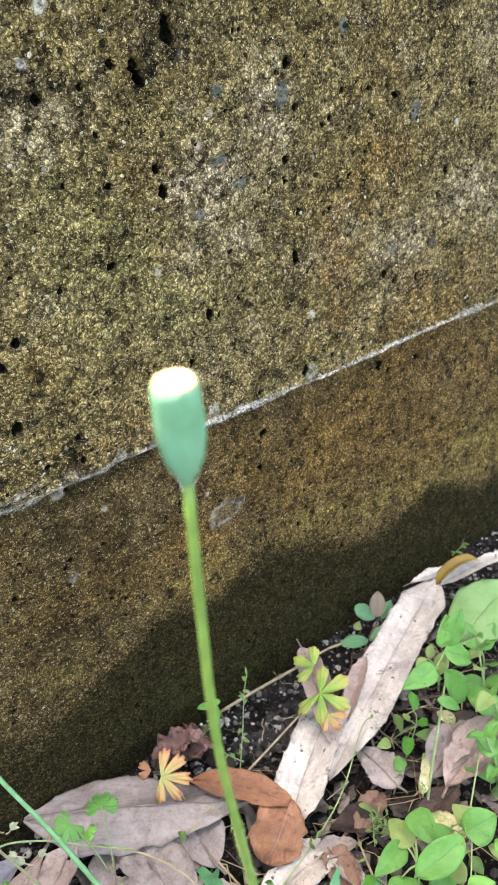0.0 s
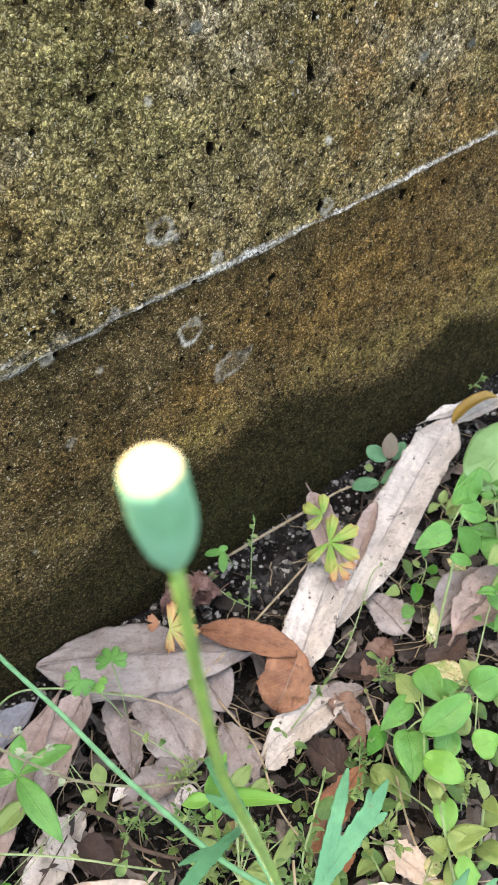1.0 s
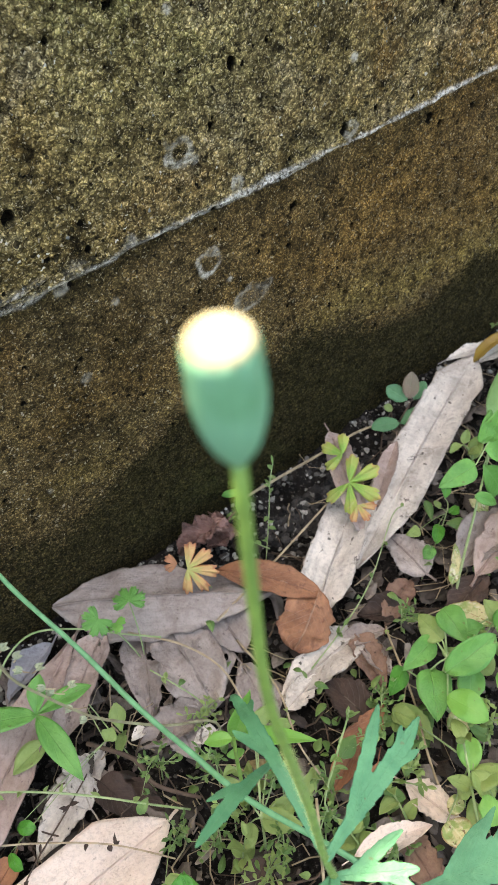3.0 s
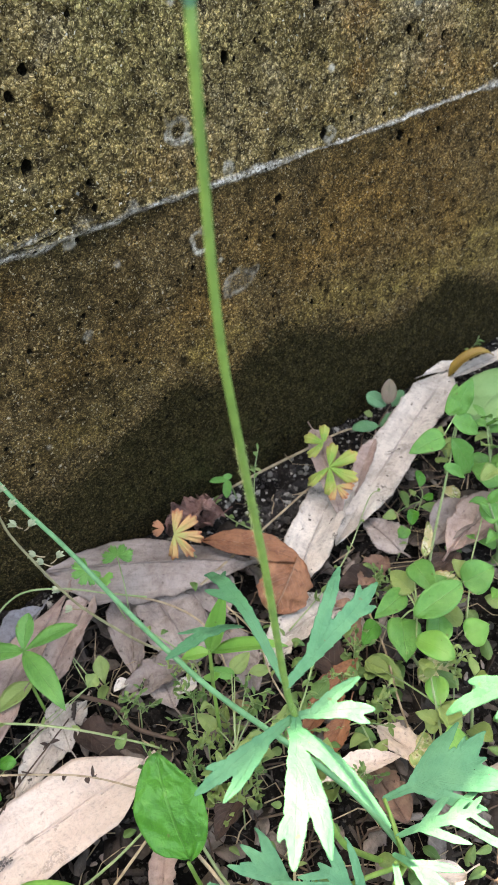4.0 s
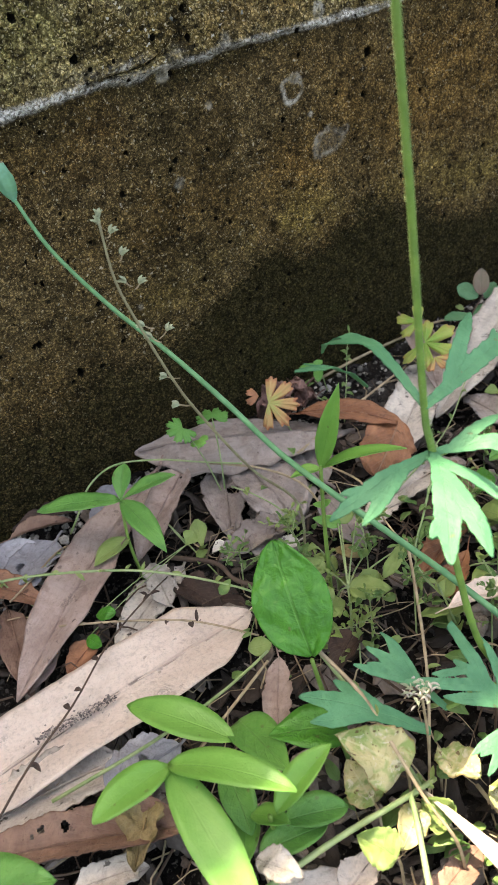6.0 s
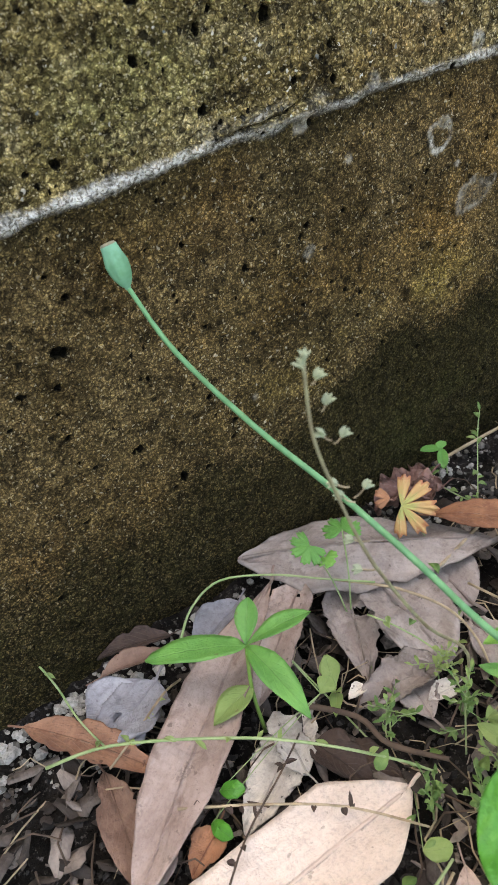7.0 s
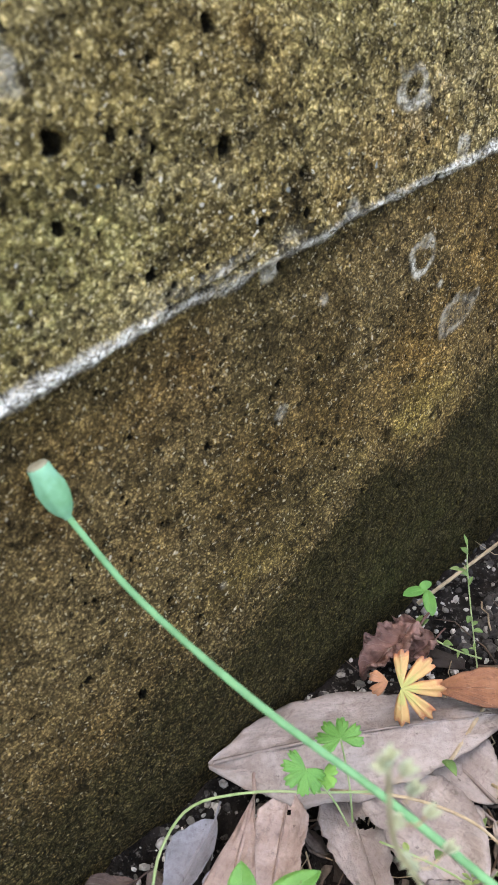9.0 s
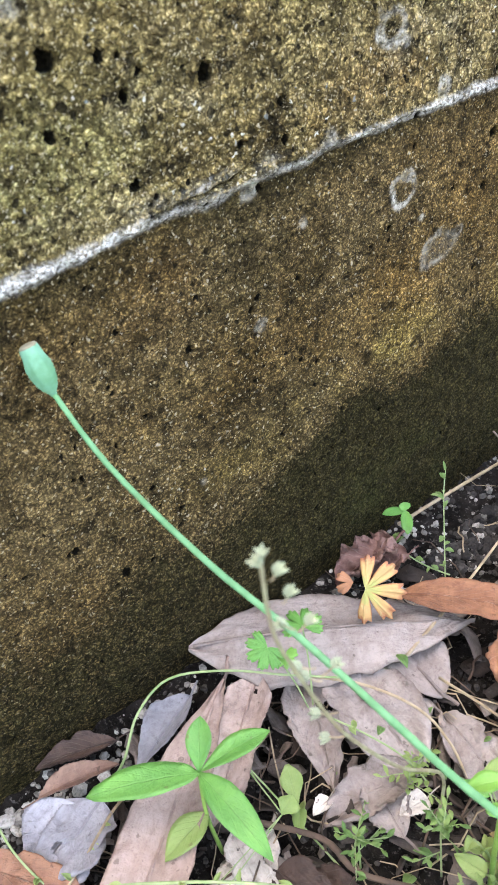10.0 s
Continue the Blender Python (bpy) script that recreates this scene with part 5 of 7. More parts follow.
dead_leaf((-0.1199, -0.1536, 0.0060), (-0.1440, -0.1539, 0.0050), 0.0210, SLATE, "grey dead leaf with dark holes on soil", shape=blunt, tear=0.4, rows=44, holes=((0.3, 0.55, 0.0014), (0.1, 0.7, 0.001)))
dead_leaf((-0.1394, -0.1701, 0.0130), (-0.1545, -0.1851, 0.0100), 0.0158, OCHRE, "olive-brown crumpled dead leaf", shape=ovate, cup=0.3, crinkle=0.15, tear=0.5)
dead_leaf((-0.1723, -0.1751, 0.0040), (-0.1494, -0.1831, 0.0040), 0.0111, CREAM, "pale dead leaf on dark soil", shape=strap, tear=0.4)
dead_leaf((-0.0802, -0.0850, 0.0040), (-0.0742, -0.1107, 0.0020), 0.0153, UMBER, "dark wet dead leaf between pale ones", shape=ovate, cup=0.3)
dead_leaf((-0.1326, -0.0799, 0.0060), (-0.1545, -0.0937, 0.0020), 0.0138, PINK, "pinkish dead leaf under a longer one", shape=keel, cup=0.2, tear=0.2)
dead_leaf((-0.1439, -0.0466, 0.0030), (-0.1536, -0.0972, 0.0020), 0.0153, ROSY, "dull brown dead leaf on dark soil", shape=lance, tear=0.4)
dead_leaf((-0.0959, -0.0132, 0.0080), (-0.1241, -0.0013, 0.0050), 0.0110, UMBER, "dark rusty dead leaf along the wall", shape=lance, cup=0.3, tear=0.3)
dead_leaf((-0.1168, -0.0312, 0.0090), (-0.1403, -0.0374, 0.0070), 0.0347, SLATE, "slate-grey dead leaf by the wall", shape=oblong, tear=0.15, crinkle=0.06)
dead_leaf((-0.0163, -0.0403, 0.0080), (-0.0222, -0.0921, 0.0060), 0.0316, GREY, "grey-mauve dead leaf under a larger one", shape=blunt, tear=0.3, crinkle=0.08)
dead_leaf((0.0008, -0.0809, 0.0030), (-0.0079, -0.1190, 0.0020), 0.0182, GREY, "torn grey dead leaf in the litter", shape=blunt, tear=0.6, crinkle=0.12)
dead_leaf((0.0237, -0.1095, 0.0060), (0.0027, -0.1124, 0.0050), 0.0121, CREAM, "small white dead leaf scrap on soil", shape=blunt, tear=0.5)
dead_leaf((0.0500, -0.1056, 0.0060), (0.0414, -0.1340, 0.0040), 0.0161, ROSY, "curled brown dead leaf in the litter", shape=ovate, cup=0.3, tear=0.4, crinkle=0.12)
dead_leaf((0.0778, -0.1131, 0.0050), (0.0578, -0.0971, 0.0040), 0.0164, UMBER, "curled dark dead leaf in the litter", shape=lance, cup=0.35, tear=0.4, crinkle=0.12)
dead_leaf((0.0638, -0.1103, 0.0070), (0.0899, -0.0988, 0.0050), 0.0141, ROSY, "dull mauve-brown dead leaf in the litter", shape=blunt, tear=0.4, crinkle=0.1)
dead_leaf((0.1202, -0.1216, 0.0060), (0.0888, -0.1265, 0.0050), 0.0161, UMBER, "dark dead leaf under weeds", shape=blunt, tear=0.4, crinkle=0.1)
dead_leaf((0.0158, -0.1572, 0.0140), (-0.0057, -0.1668, 0.0080), 0.0105, RUSSET, "bright russet dead leaf under green leaves", shape=keel, cup=0.2)
dead_leaf((0.0058, -0.1803, 0.0080), (0.0011, -0.2069, 0.0080), 0.0153, ROSY, "brown dead leaf under poppy leaves", shape=blunt, tear=0.4)
dead_leaf((-0.0434, -0.1564, 0.0080), (-0.0615, -0.1652, 0.0060), 0.0125, UMBER, "dark dead leaf in the litter", shape=ovate, cup=0.3, tear=0.4)
dead_leaf((-0.0895, -0.2461, 0.0060), (-0.0671, -0.2425, 0.0060), 0.0110, ROSY, "brown dead leaf under yellowed leaves", shape=blunt, tear=0.5)
dead_leaf((-0.0763, -0.2770, 0.0060), (-0.0655, -0.2565, 0.0060), 0.0105, UMBER, "dark curled dead leaf in the litter", shape=keel, cup=0.3, tear=0.4)
dead_leaf((-0.1180, -0.2283, 0.0080), (-0.1082, -0.2443, 0.0060), 0.0138, PINK, "pale brown dead leaf in the sun", shape=blunt, tear=0.4)

# ---- plants ----
def seed_capsule(ob, base, top, width, mouth=0.95):
    """Poppy capsule: urn body and a flat ribbed disc on it."""
    base, top = Vector(base), Vector(top)
    length = (top - base).length
    prof = [(0.0, 0.18), (0.03, 0.27), (0.06, 0.28), (0.09, 0.40), (0.17, 0.62), (0.28, 0.82), (0.42, 0.95), (0.58, 1.0), (0.72, 0.5 + 0.5 * mouth), (0.86, 0.15 + 0.85 * mouth), (0.94, mouth), (0.955, mouth * 0.92), (0.96, 0.5), (0.96, 0.0)]
    verts, faces, sides = [], [], 48
    for v, r in prof:
        for s in range(sides):
            a = 2 * math.pi * s / sides
            k = r * width / 2 * (1 + 0.045 * math.cos(8 * a) * (1 - abs(2 * v - 1)))
            verts.append((k * math.cos(a), v * length, k * math.sin(a)))
    for i in range(len(prof) - 1):
        for s in range(sides):
            faces.append((i * sides + s, (i + 1) * sides + s, (i + 1) * sides + (s + 1) % sides, i * sides + (s + 1) % sides))
    body = under(ob, "seed_capsule", smooth_mesh("seed_capsule", verts, faces), POD, aim(base, top), "blue-green ribbed seed capsule")
    verts, faces = [], []
    rings = [(0.0, 1.0, 0.0), (0.5, 1.0, 0.0), (0.88, 0.985, 0.0), (0.99, 0.955, 1.0), (0.98, 0.925, 1.0), (0.7, 0.925, 0.0)]
    for r, v, frill in rings:
        for s in range(48):
            a = 2 * math.pi * s / 48
            k = r * width * 0.485 * mouth * (1 + 0.012 * frill * math.cos(10 * a))
            verts.append((k * math.cos(a), (v + 0.004 * math.cos(10 * a) * r) * length, k * math.sin(a)))
    for i in range(len(rings) - 1):
        for s in range(48):
            faces.append((i * 48 + s, (i + 1) * 48 + s, (i + 1) * 48 + (s + 1) % 48, i * 48 + (s + 1) % 48))
    disc = link("stigma_disc", smooth_mesh("stigma_disc", verts, faces), POD_TOP, body, "cream flat disc on the capsule")
    return body



def spray(name, base_label, points, radius, pairs, size, material, stem_material, shape=ovate, start=0.3, seed=1, lift=0.35, category="weed", group=""):
    """A weed: one stem with crossed pairs of leaves."""
    rnd = random.Random(seed)
    pts = [Vector(q) for q in points]
    ob = plant(name, pts[0], base_label, category, group)
    stem_on(ob, pts, radius, radius * 0.6, stem_material)
    lengths = [(b - a).length for a, b in zip(pts, pts[1:])]
    total = sum(lengths)
    turn = rnd.uniform(0, 3.14)
    for i in range(pairs):
        f = start + (1 - start) * i / max(1, pairs - 1)
        d, k = f * total * 0.999, 0
        while d > lengths[k] and k < len(lengths) - 1:
            d -= lengths[k]
            k += 1
        at = pts[k].lerp(pts[k + 1], min(1, d / lengths[k]))
        way = (pts[k + 1] - pts[k]).normalized()
        a = way.orthogonal().normalized()
        b = way.cross(a)
        turn += 1.45 + rnd.uniform(-0.3, 0.3)
        big0 = size * (1.0 if i < pairs - 1 else 0.7)
        for s in (0, math.pi):
            if rnd.random() < 0.18:
                continue
            big = big0 * rnd.uniform(0.6, 1.3)
            out = a * math.cos(turn + s) + b * math.sin(turn + s)
            tip = at + (out + way * (lift + rnd.uniform(-0.2, 0.35))).normalized() * big
            leaf_on(ob, at + out * radius * 0.5, tip, big * rnd.uniform(0.5, 0.72), material if rnd.random() < 0.85 else PALE, shape, rnd.uniform(10, 60), rnd.uniform(0.0, 0.3), 0.06, up=(way * 0.5 + Vector((rnd.uniform(-0.4, 0.4), rnd.uniform(-0.5, 0.2), 0.6))), rows=11, twist=rnd.uniform(-40, 40), crinkle=0.06)
    return ob


def trailing_stem(points, radius, material, label, bits=0, bit_material=None, seed=1):
    """A thin stem lying or arching over the litter, with small bits on it."""
    rnd = random.Random(seed)
    pts = [Vector(q) for q in points]
    ob = plant("trailing_stem", pts[0], label, "stem", "trailing stems")
    stem_on(ob, pts, radius, radius * 0.75, material, sides=6, rough=0.08)
    for i in range(bits):
        k = rnd.randrange(len(pts) - 1)
        at = pts[k].lerp(pts[k + 1], rnd.random())
        out = Vector((rnd.uniform(-1, 1), rnd.uniform(-1, 1), rnd.uniform(-0.3, 0.8))).normalized()
        leaf_on(ob, at, at + out * rnd.uniform(0.0025, 0.0055), rnd.uniform(0.0012, 0.0025), bit_material, lance, 40, 0.3, 0.05, rows=6)
    return ob


def small_weeds(name, label, count, where, size, heights, material, seed):
    """Uncountable tiny leaves of low weeds, joined."""
    rnd = random.Random(seed)
    verts, faces, uvs = [], [], []
    for _ in range(count):
        x, y = where(rnd)
        z = max(0.0, ground_at(x, y)) + rnd.uniform(*heights) * rnd.random()
        length = rnd.uniform(*size)
        me_rows, o = 5, len(verts)
        m = pose(x, y, z, rnd.uniform(-35, 35), rnd.uniform(-30, 30), rnd.uniform(0, 360))
        wide, b = length * rnd.uniform(0.4, 0.75), rnd.uniform(0.1, 0.5)
        for layer in (0, 1):
            for r in range(me_rows + 1):
                v = r / me_rows
                w = 0.5 * wide * ovate(min(max(v, 0.01), 0.99))
                for u in (-1, 0, 1):
                    verts.append(m @ Vector((u * w, v * length, b * length * (v - v * v) + abs(u) * w * 0.25 - layer * 0.00025)))
                    uvs.append((0.5 + 0.5 * u, v))
        n = (me_rows + 1) * 3
        for r in range(me_rows):
            for c in range(2):
                a = o + r * 3 + c
                faces.append((a, a + 1, a + 4, a + 3))
                faces.append((n + a, n + a + 3, n + a + 4, n + a + 1))
            a = o + r * 3
            faces.append((a, a + 3, a + 3 + n, a + n))
            faces.append((a + 5, a + 2, a + 2 + n, a + 5 + n))
    return tagged(link(name, smooth_mesh(name, verts, faces, uvs), material), label, "weeds", "", "stuff")


def lobed_on(ob, at, size, material, up=(0, 0, 1), spin=0, lobes=5, stalk_from=None, stalk_material=None, notch=0.45, spread=265, slender=0.85):
    m = aim(at, Vector(at) + Vector((math.sin(radians(spin)), math.cos(radians(spin)), 0.0)), up)
    under(ob, "leaf", palmate("leaf", size, lobes, spread, notch, next_seed(), slender), material, m)
    if stalk_from is not None:
        a, b = Vector(stalk_from), Vector(at)
        stem_on(ob, [a, a.lerp(b, 0.5) + Vector((0.001, 0.0, 0.002)), b], 0.0004, 0.0003, stalk_material, "leaf_stalk", 5)


# the poppy: two flower stems out of one foot
poppy = plant("poppy_plant", (-0.008, -0.222, 0.0), "tall green poppy with two seed capsules and lobed leaves", "poppy")
stem_on(poppy, [(-0.008, -0.214, -0.004), (-0.0246, -0.2120, 0.0242), (-0.0354, -0.2100, 0.0482), (-0.0408, -0.2060, 0.0813), (-0.0428, -0.199, 0.119), (-0.0440, -0.197, 0.134), (-0.0482, -0.1985, 0.1895), (-0.0527, -0.2005, 0.2322), (-0.0553, -0.2020, 0.2649), (-0.0548, -0.2035, 0.314)], 0.0012, 0.0008, STEM_GREEN, sides=9, rough=0.06)
stem_on(poppy, [(-0.006, -0.238, -0.004), (-0.0149, -0.2150, 0.0314), (-0.0213, -0.1900, 0.0452), (-0.043, -0.155, 0.075), (-0.0505, -0.133, 0.086), (-0.0574, -0.114, 0.101), (-0.0631, -0.089, 0.113), (-0.0703, -0.062, 0.125), (-0.0755, -0.03, 0.139), (-0.078, -0.012, 0.155)], 0.00125, 0.00075, STEM_GLAUCOUS, sides=9, rough=0.06)
seed_capsule(poppy, (-0.0548, -0.2035, 0.313), (-0.0552, -0.2042, 0.3302), 0.0067)
seed_capsule(poppy, (-0.078, -0.012, 0.1545), (-0.0790, -0.0062, 0.1685), 0.0073, 0.72)
A, B = (-0.044, -0.197, 0.134), (-0.0428, -0.199, 0.120)
cut_on(poppy, A, (-0.034, -0.140, 0.121), 0.026, GLAUCOUS, 1, 100, (0, 0, 1), 0, 0.4, 0.27, lobes=[(0.50, -1, 0.45, 35, 0.8), (0.72, 1, 0.25, 40, 0.6)], toothed=1.6)
cut_on(poppy, (-0.0372, -0.1650, 0.1219), (-0.0697, -0.178, 0.149), 0.022, GLAUCOUS, 1, 30, (0, 0, 1), 0, 0.4, 0.30, lobes=[(0.45, 1, 0.55, 30, 0.8)], toothed=1.6)
cut_on(poppy, A, (0.0025, -0.1846, 0.1318), 0.032, GLAUCOUS, 1, 20, (-0.2, -0.5, 0.8), 0, 0.4, 0.27, lobes=[(0.36, -1, 0.85, 30, 0.95), (0.66, 1, 0.28, 32, 0.6), (0.74, -1, 0.22, 35, 0.5)], toothed=1.6)
cut_on(poppy, B, (-0.0235, -0.212, 0.120), 0.026, GLAUCOUS, 1, 35, (0, -0.3, 1), 0, 0.4, 0.29, lobes=[(0.35, -1, 0.60, 42, 0.9), (0.62, 1, 0.30, 35, 0.7)], toothed=1.6)
cut_on(poppy, B, (-0.0792, -0.1998, 0.1181), 0.028, GLAUCOUS, 1, 40, (0, -0.4, 1), 0, 0.4, 0.27, lobes=[(0.42, -1, 0.62, 26, 0.95), (0.66, 1, 0.25, 35, 0.6)], toothed=1.6)
cut_on(poppy, B, (-0.0716, -0.2345, 0.1235), 0.034, GLAUCOUS, 1, 40, (0.1, -0.25, 1), 0, 0.4, 0.30, "blue-green lobed leaf with a withered spot", [(0.26, -1, 0.90, 58, 1.0), (0.42, -1, 0.72, 27, 1.1), (0.70, 1, 0.25, 35, 0.6)], 1.2)
# foot leaves, deeply lobed
K = (-0.018, -0.224, 0.030)
cut_on(poppy, (-0.0262, -0.2268, 0.0480), (-0.0549, -0.2702, 0.0500), 0.024, GLAUCOUS, 2, 25)
cut_on(poppy, (-0.0383, -0.2330, 0.0320), (-0.0457, -0.2100, 0.0460), 0.024, GLAUCOUS, 2, 25, (0, -0.5, 0.9))
cut_on(poppy, (-0.0368, -0.2287, 0.0340), (-0.0609, -0.2391, 0.0340), 0.018, GLAUCOUS, 1, 35, (0, -0.4, 0.9))
cut_on(poppy, (-0.0110, -0.2054, 0.0400), (0.0267, -0.2192, 0.0460), 0.026, GLAUCOUS, 3, 30, (0, -0.3, 1))
cut_on(poppy, (-0.0174, -0.2187, 0.0420), (0.0121, -0.2306, 0.0420), 0.020, GLAUCOUS, 2, 30)
cut_on(poppy, (-0.0242, -0.2240, 0.0470), (-0.0182, -0.2461, 0.0500), 0.018, GLAUCOUS, 1, 30, (0, 0, 1), 0, 0.5, 0.34)
cut_on(poppy, (-0.0536, -0.2152, 0.0340), (-0.0628, -0.1891, 0.0470), 0.020, GLAUCOUS, 1, 25, (0, 0, 1), 0, 0.5, 0.36)
cut_on(poppy, (-0.0631, -0.2176, 0.0340), (-0.0919, -0.1923, 0.0500), 0.020, GLAUCOUS, 1, 25, (0, 0, 1), 0, 0.45, 0.62)
cut_on(poppy, (-0.0343, -0.2329, 0.0300), (-0.0586, -0.2592, 0.0360), 0.020, GLAUCOUS, 2, 25)
for a, b in ((K, (-0.0262, -0.2268, 0.0480)), (K, (-0.0383, -0.2330, 0.0320)), (K, (-0.0110, -0.2054, 0.0400)), (K, (-0.0536, -0.2152, 0.0340)), (K, (-0.0174, -0.2187, 0.0420)), ((-0.008, -0.222, 0.0), K)):
    stem_on(poppy, [a, Vector(a).lerp(Vector(b), 0.5) + Vector((0, 0, 0.003)), b], 0.0011, 0.0007, STEM_GREEN, "leaf_stalk", 6)


def hairs_on(ob, points, radius, count, length, seed):
    """Short pale bristles standing off a stem, joined."""
    rnd = random.Random(seed)
    pts = [Vector(q) for q in points]
    verts, faces = [], []
    for _ in range(count):
        k = rnd.randrange(len(pts) - 1)
        at = pts[k].lerp(pts[k + 1], rnd.random())
        way = (pts[k + 1] - pts[k]).normalized()
        side = (Matrix.Rotation(rnd.uniform(0, 6.28), 3, way) @ way.orthogonal()).normalized()
        foot, tip = at + side * radius * 0.8, at + side * (radius + length * rnd.uniform(0.6, 1.2)) + way * length * rnd.uniform(-0.2, 0.5)
        a = way * 0.000045
        b = side.cross(way) * 0.000045
        o = len(verts)
        verts += [foot + a, foot - a * 0.5 + b, foot - a * 0.5 - b, tip]
        faces += [(o, o + 1, o + 3), (o + 1, o + 2, o + 3), (o + 2, o, o + 3)]
    return under(ob, "bristles", smooth_mesh("bristles", verts, faces), STEM_PALE)


hairs_on(poppy, [(-0.0408, -0.2060, 0.0813), (-0.0428, -0.199, 0.119), (-0.0440, -0.197, 0.134), (-0.0482, -0.1985, 0.1895), (-0.0527, -0.2005, 0.2322)], 0.0009, 1500, 0.0008, 3)
hairs_on(poppy, [(-0.0505, -0.133, 0.086), (-0.0574, -0.114, 0.101), (-0.0631, -0.089, 0.113), (-0.0703, -0.062, 0.125), (-0.0755, -0.03, 0.139)], 0.0008, 700, 0.0005, 5)
leaf_on(poppy, (-0.0799, -0.1987, 0.0300), (-0.1020, -0.1878, 0.0340), 0.017, DEEP, ovate, 25, 0.1, 0.04)

poppy_b = plant("poppy_plant", (0.022, -0.262, 0.0), "second poppy with one curved blue-green leaf", "poppy")
stem_on(poppy_b, [(0.022, -0.262, -0.004), (0.018, -0.262, 0.06), (0.010, -0.258, 0.15), (0.008, -0.256, 0.2)], 0.0014, 0.001, STEM_GREEN)
cut_on(poppy_b, (0.009, -0.257, 0.165), (-0.0142, -0.2300, 0.1301), 0.024, GLAUCOUS, 1, 60, (0, -0.3, 1), 0, 0.4, 0.30, lobes=[(0.40, -1, 0.55, 35, 0.9), (0.55, 1, 0.45, 30, 0.9), (0.75, -1, 0.2, 35, 0.6)])

sprout = plant("green_sprout", (-0.088, -0.062, 0.0), "bright green seedling with four pointed leaves", "seedling")
stem_on(sprout, [(-0.0885, -0.066, -0.003), (-0.0895, -0.064, 0.02), (-0.087, -0.061, 0.040)], 0.0008, 0.0006, STEM_GREEN)
C = (-0.087, -0.061, 0.040)
leaf_on(sprout, C, (-0.1180, -0.0463, 0.0430), 0.0112, BRIGHT, oblong, 30, 0.05, 0.05, crinkle=0.05)
leaf_on(sprout, C, (-0.0625, -0.0659, 0.0430), 0.0082, BRIGHT, keel, 30, 0.15)
leaf_on(sprout, C, (-0.0851, -0.0939, 0.0330), 0.0105, BRIGHT, lance, 40, 0.1, 0.05, crinkle=0.05)
leaf_on(sprout, C, (-0.0773, -0.0501, 0.0480), 0.0082, BRIGHT, keel, 40, 0.15)
leaf_on(sprout, (-0.0890, -0.064, 0.022), (-0.1077, -0.0667, 0.0200), 0.0105, PALE, lance, 25, 0.15)

willow = plant("yellow_green_seedling", (-0.035, -0.132, 0.0), "yellow-green seedling with narrow pointed leaves", "seedling")
stem_on(willow, [(-0.036, -0.133, -0.003), (-0.035, -0.132, 0.04), (-0.0334, -0.1315, 0.070)], 0.0009, 0.0007, STEM_GREEN)
D = (-0.0334, -0.1315, 0.0685)
leaf_on(willow, D, (-0.0249, -0.1352, 0.1035), 0.0075, LIME, lance, 15, 0.3, up=(-0.7, -0.6, 0.3))
leaf_on(willow, D, (-0.0132, -0.1550, 0.0801), 0.0070, LIME, lance, 25, 0.25)
leaf_on(willow, D, (-0.0429, -0.1252, 0.0660), 0.006, LIME, lance, 25, 0.2)
leaf_on(willow, (-0.0345, -0.132, 0.05), (-0.0328, -0.1278, 0.0500), 0.007, LIME, lance, 30, 0.2)

broad = plant("broad_leaf_seedling", (-0.078, -0.186, 0.0), "dark green broad crinkled leaf on a short stalk", "seedling")
stem_on(broad, [(-0.075, -0.190, -0.003), (-0.079, -0.187, 0.03), (-0.081, -0.185, 0.051)], 0.0009, 0.0007, STEM_GREEN)
leaf_on(broad, (-0.0806, -0.1845, 0.0515), (-0.0744, -0.1607, 0.0805), 0.0245, DEEP, oblong, 25, 0.06, 0.06, up=(-0.6, -0.7, 0.5), rows=40, crinkle=0.07, half=12)

# yellow-green bunch of pointed leaves
bunch = plant("lime_green_seedling", (-0.125, -0.192, 0.0), "bunch of glossy yellow-green pointed leaves", "seedling")
E = (-0.1354, -0.1906, 0.0552)
stem_on(bunch, [(-0.120, -0.196, -0.003), (-0.126, -0.194, 0.025), E], 0.0010, 0.0008, STEM_GREEN)
stem_on(bunch, [(-0.114, -0.202, -0.003), (-0.117, -0.21, 0.025), (-0.119, -0.214, 0.043)], 0.0009, 0.0007, STEM_GREEN)
leaf_on(bunch, E, (-0.1384, -0.2398, 0.0440), 0.0130, LIME, oblong, 25, 0.08)
leaf_on(bunch, E, (-0.1143, -0.2234, 0.0631), 0.0105, LIME, oblong, 45, 0.15)
leaf_on(bunch, E, (-0.1603, -0.1957, 0.0600), 0.0115, LIME, oblong, 25, 0.15)
leaf_on(bunch, (-0.1102, -0.1797, 0.0300), (-0.1309, -0.1451, 0.0300), 0.0135, LIME, oblong, 25, 0.12)
leaf_on(bunch, (-0.1172, -0.2146, 0.0430), (-0.0961, -0.2137, 0.0544), 0.0088, LIME, oblong, 20, 0.3)
leaf_on(bunch, (-0.1144, -0.2132, 0.0340), (-0.0966, -0.2193, 0.0304), 0.0110, BRIGHT, oblong, 20, 0.2)
leaf_on(bunch, (-0.1249, -0.2146, 0.0300), (-0.1045, -0.2196, 0.0300), 0.0110, BRIGHT, oblong, 20, 0.2)
leaf_on(bunch, (-0.1040, -0.1717, 0.0260), (-0.1044, -0.2018, 0.0340), 0.0150, BRIGHT, ovate, 20, 0.12)
leaf_on(bunch, (-0.1176, -0.1866, 0.0300), (-0.1233, -0.2086, 0.0300), 0.0105, BRIGHT, oblong, 20, 0.2)
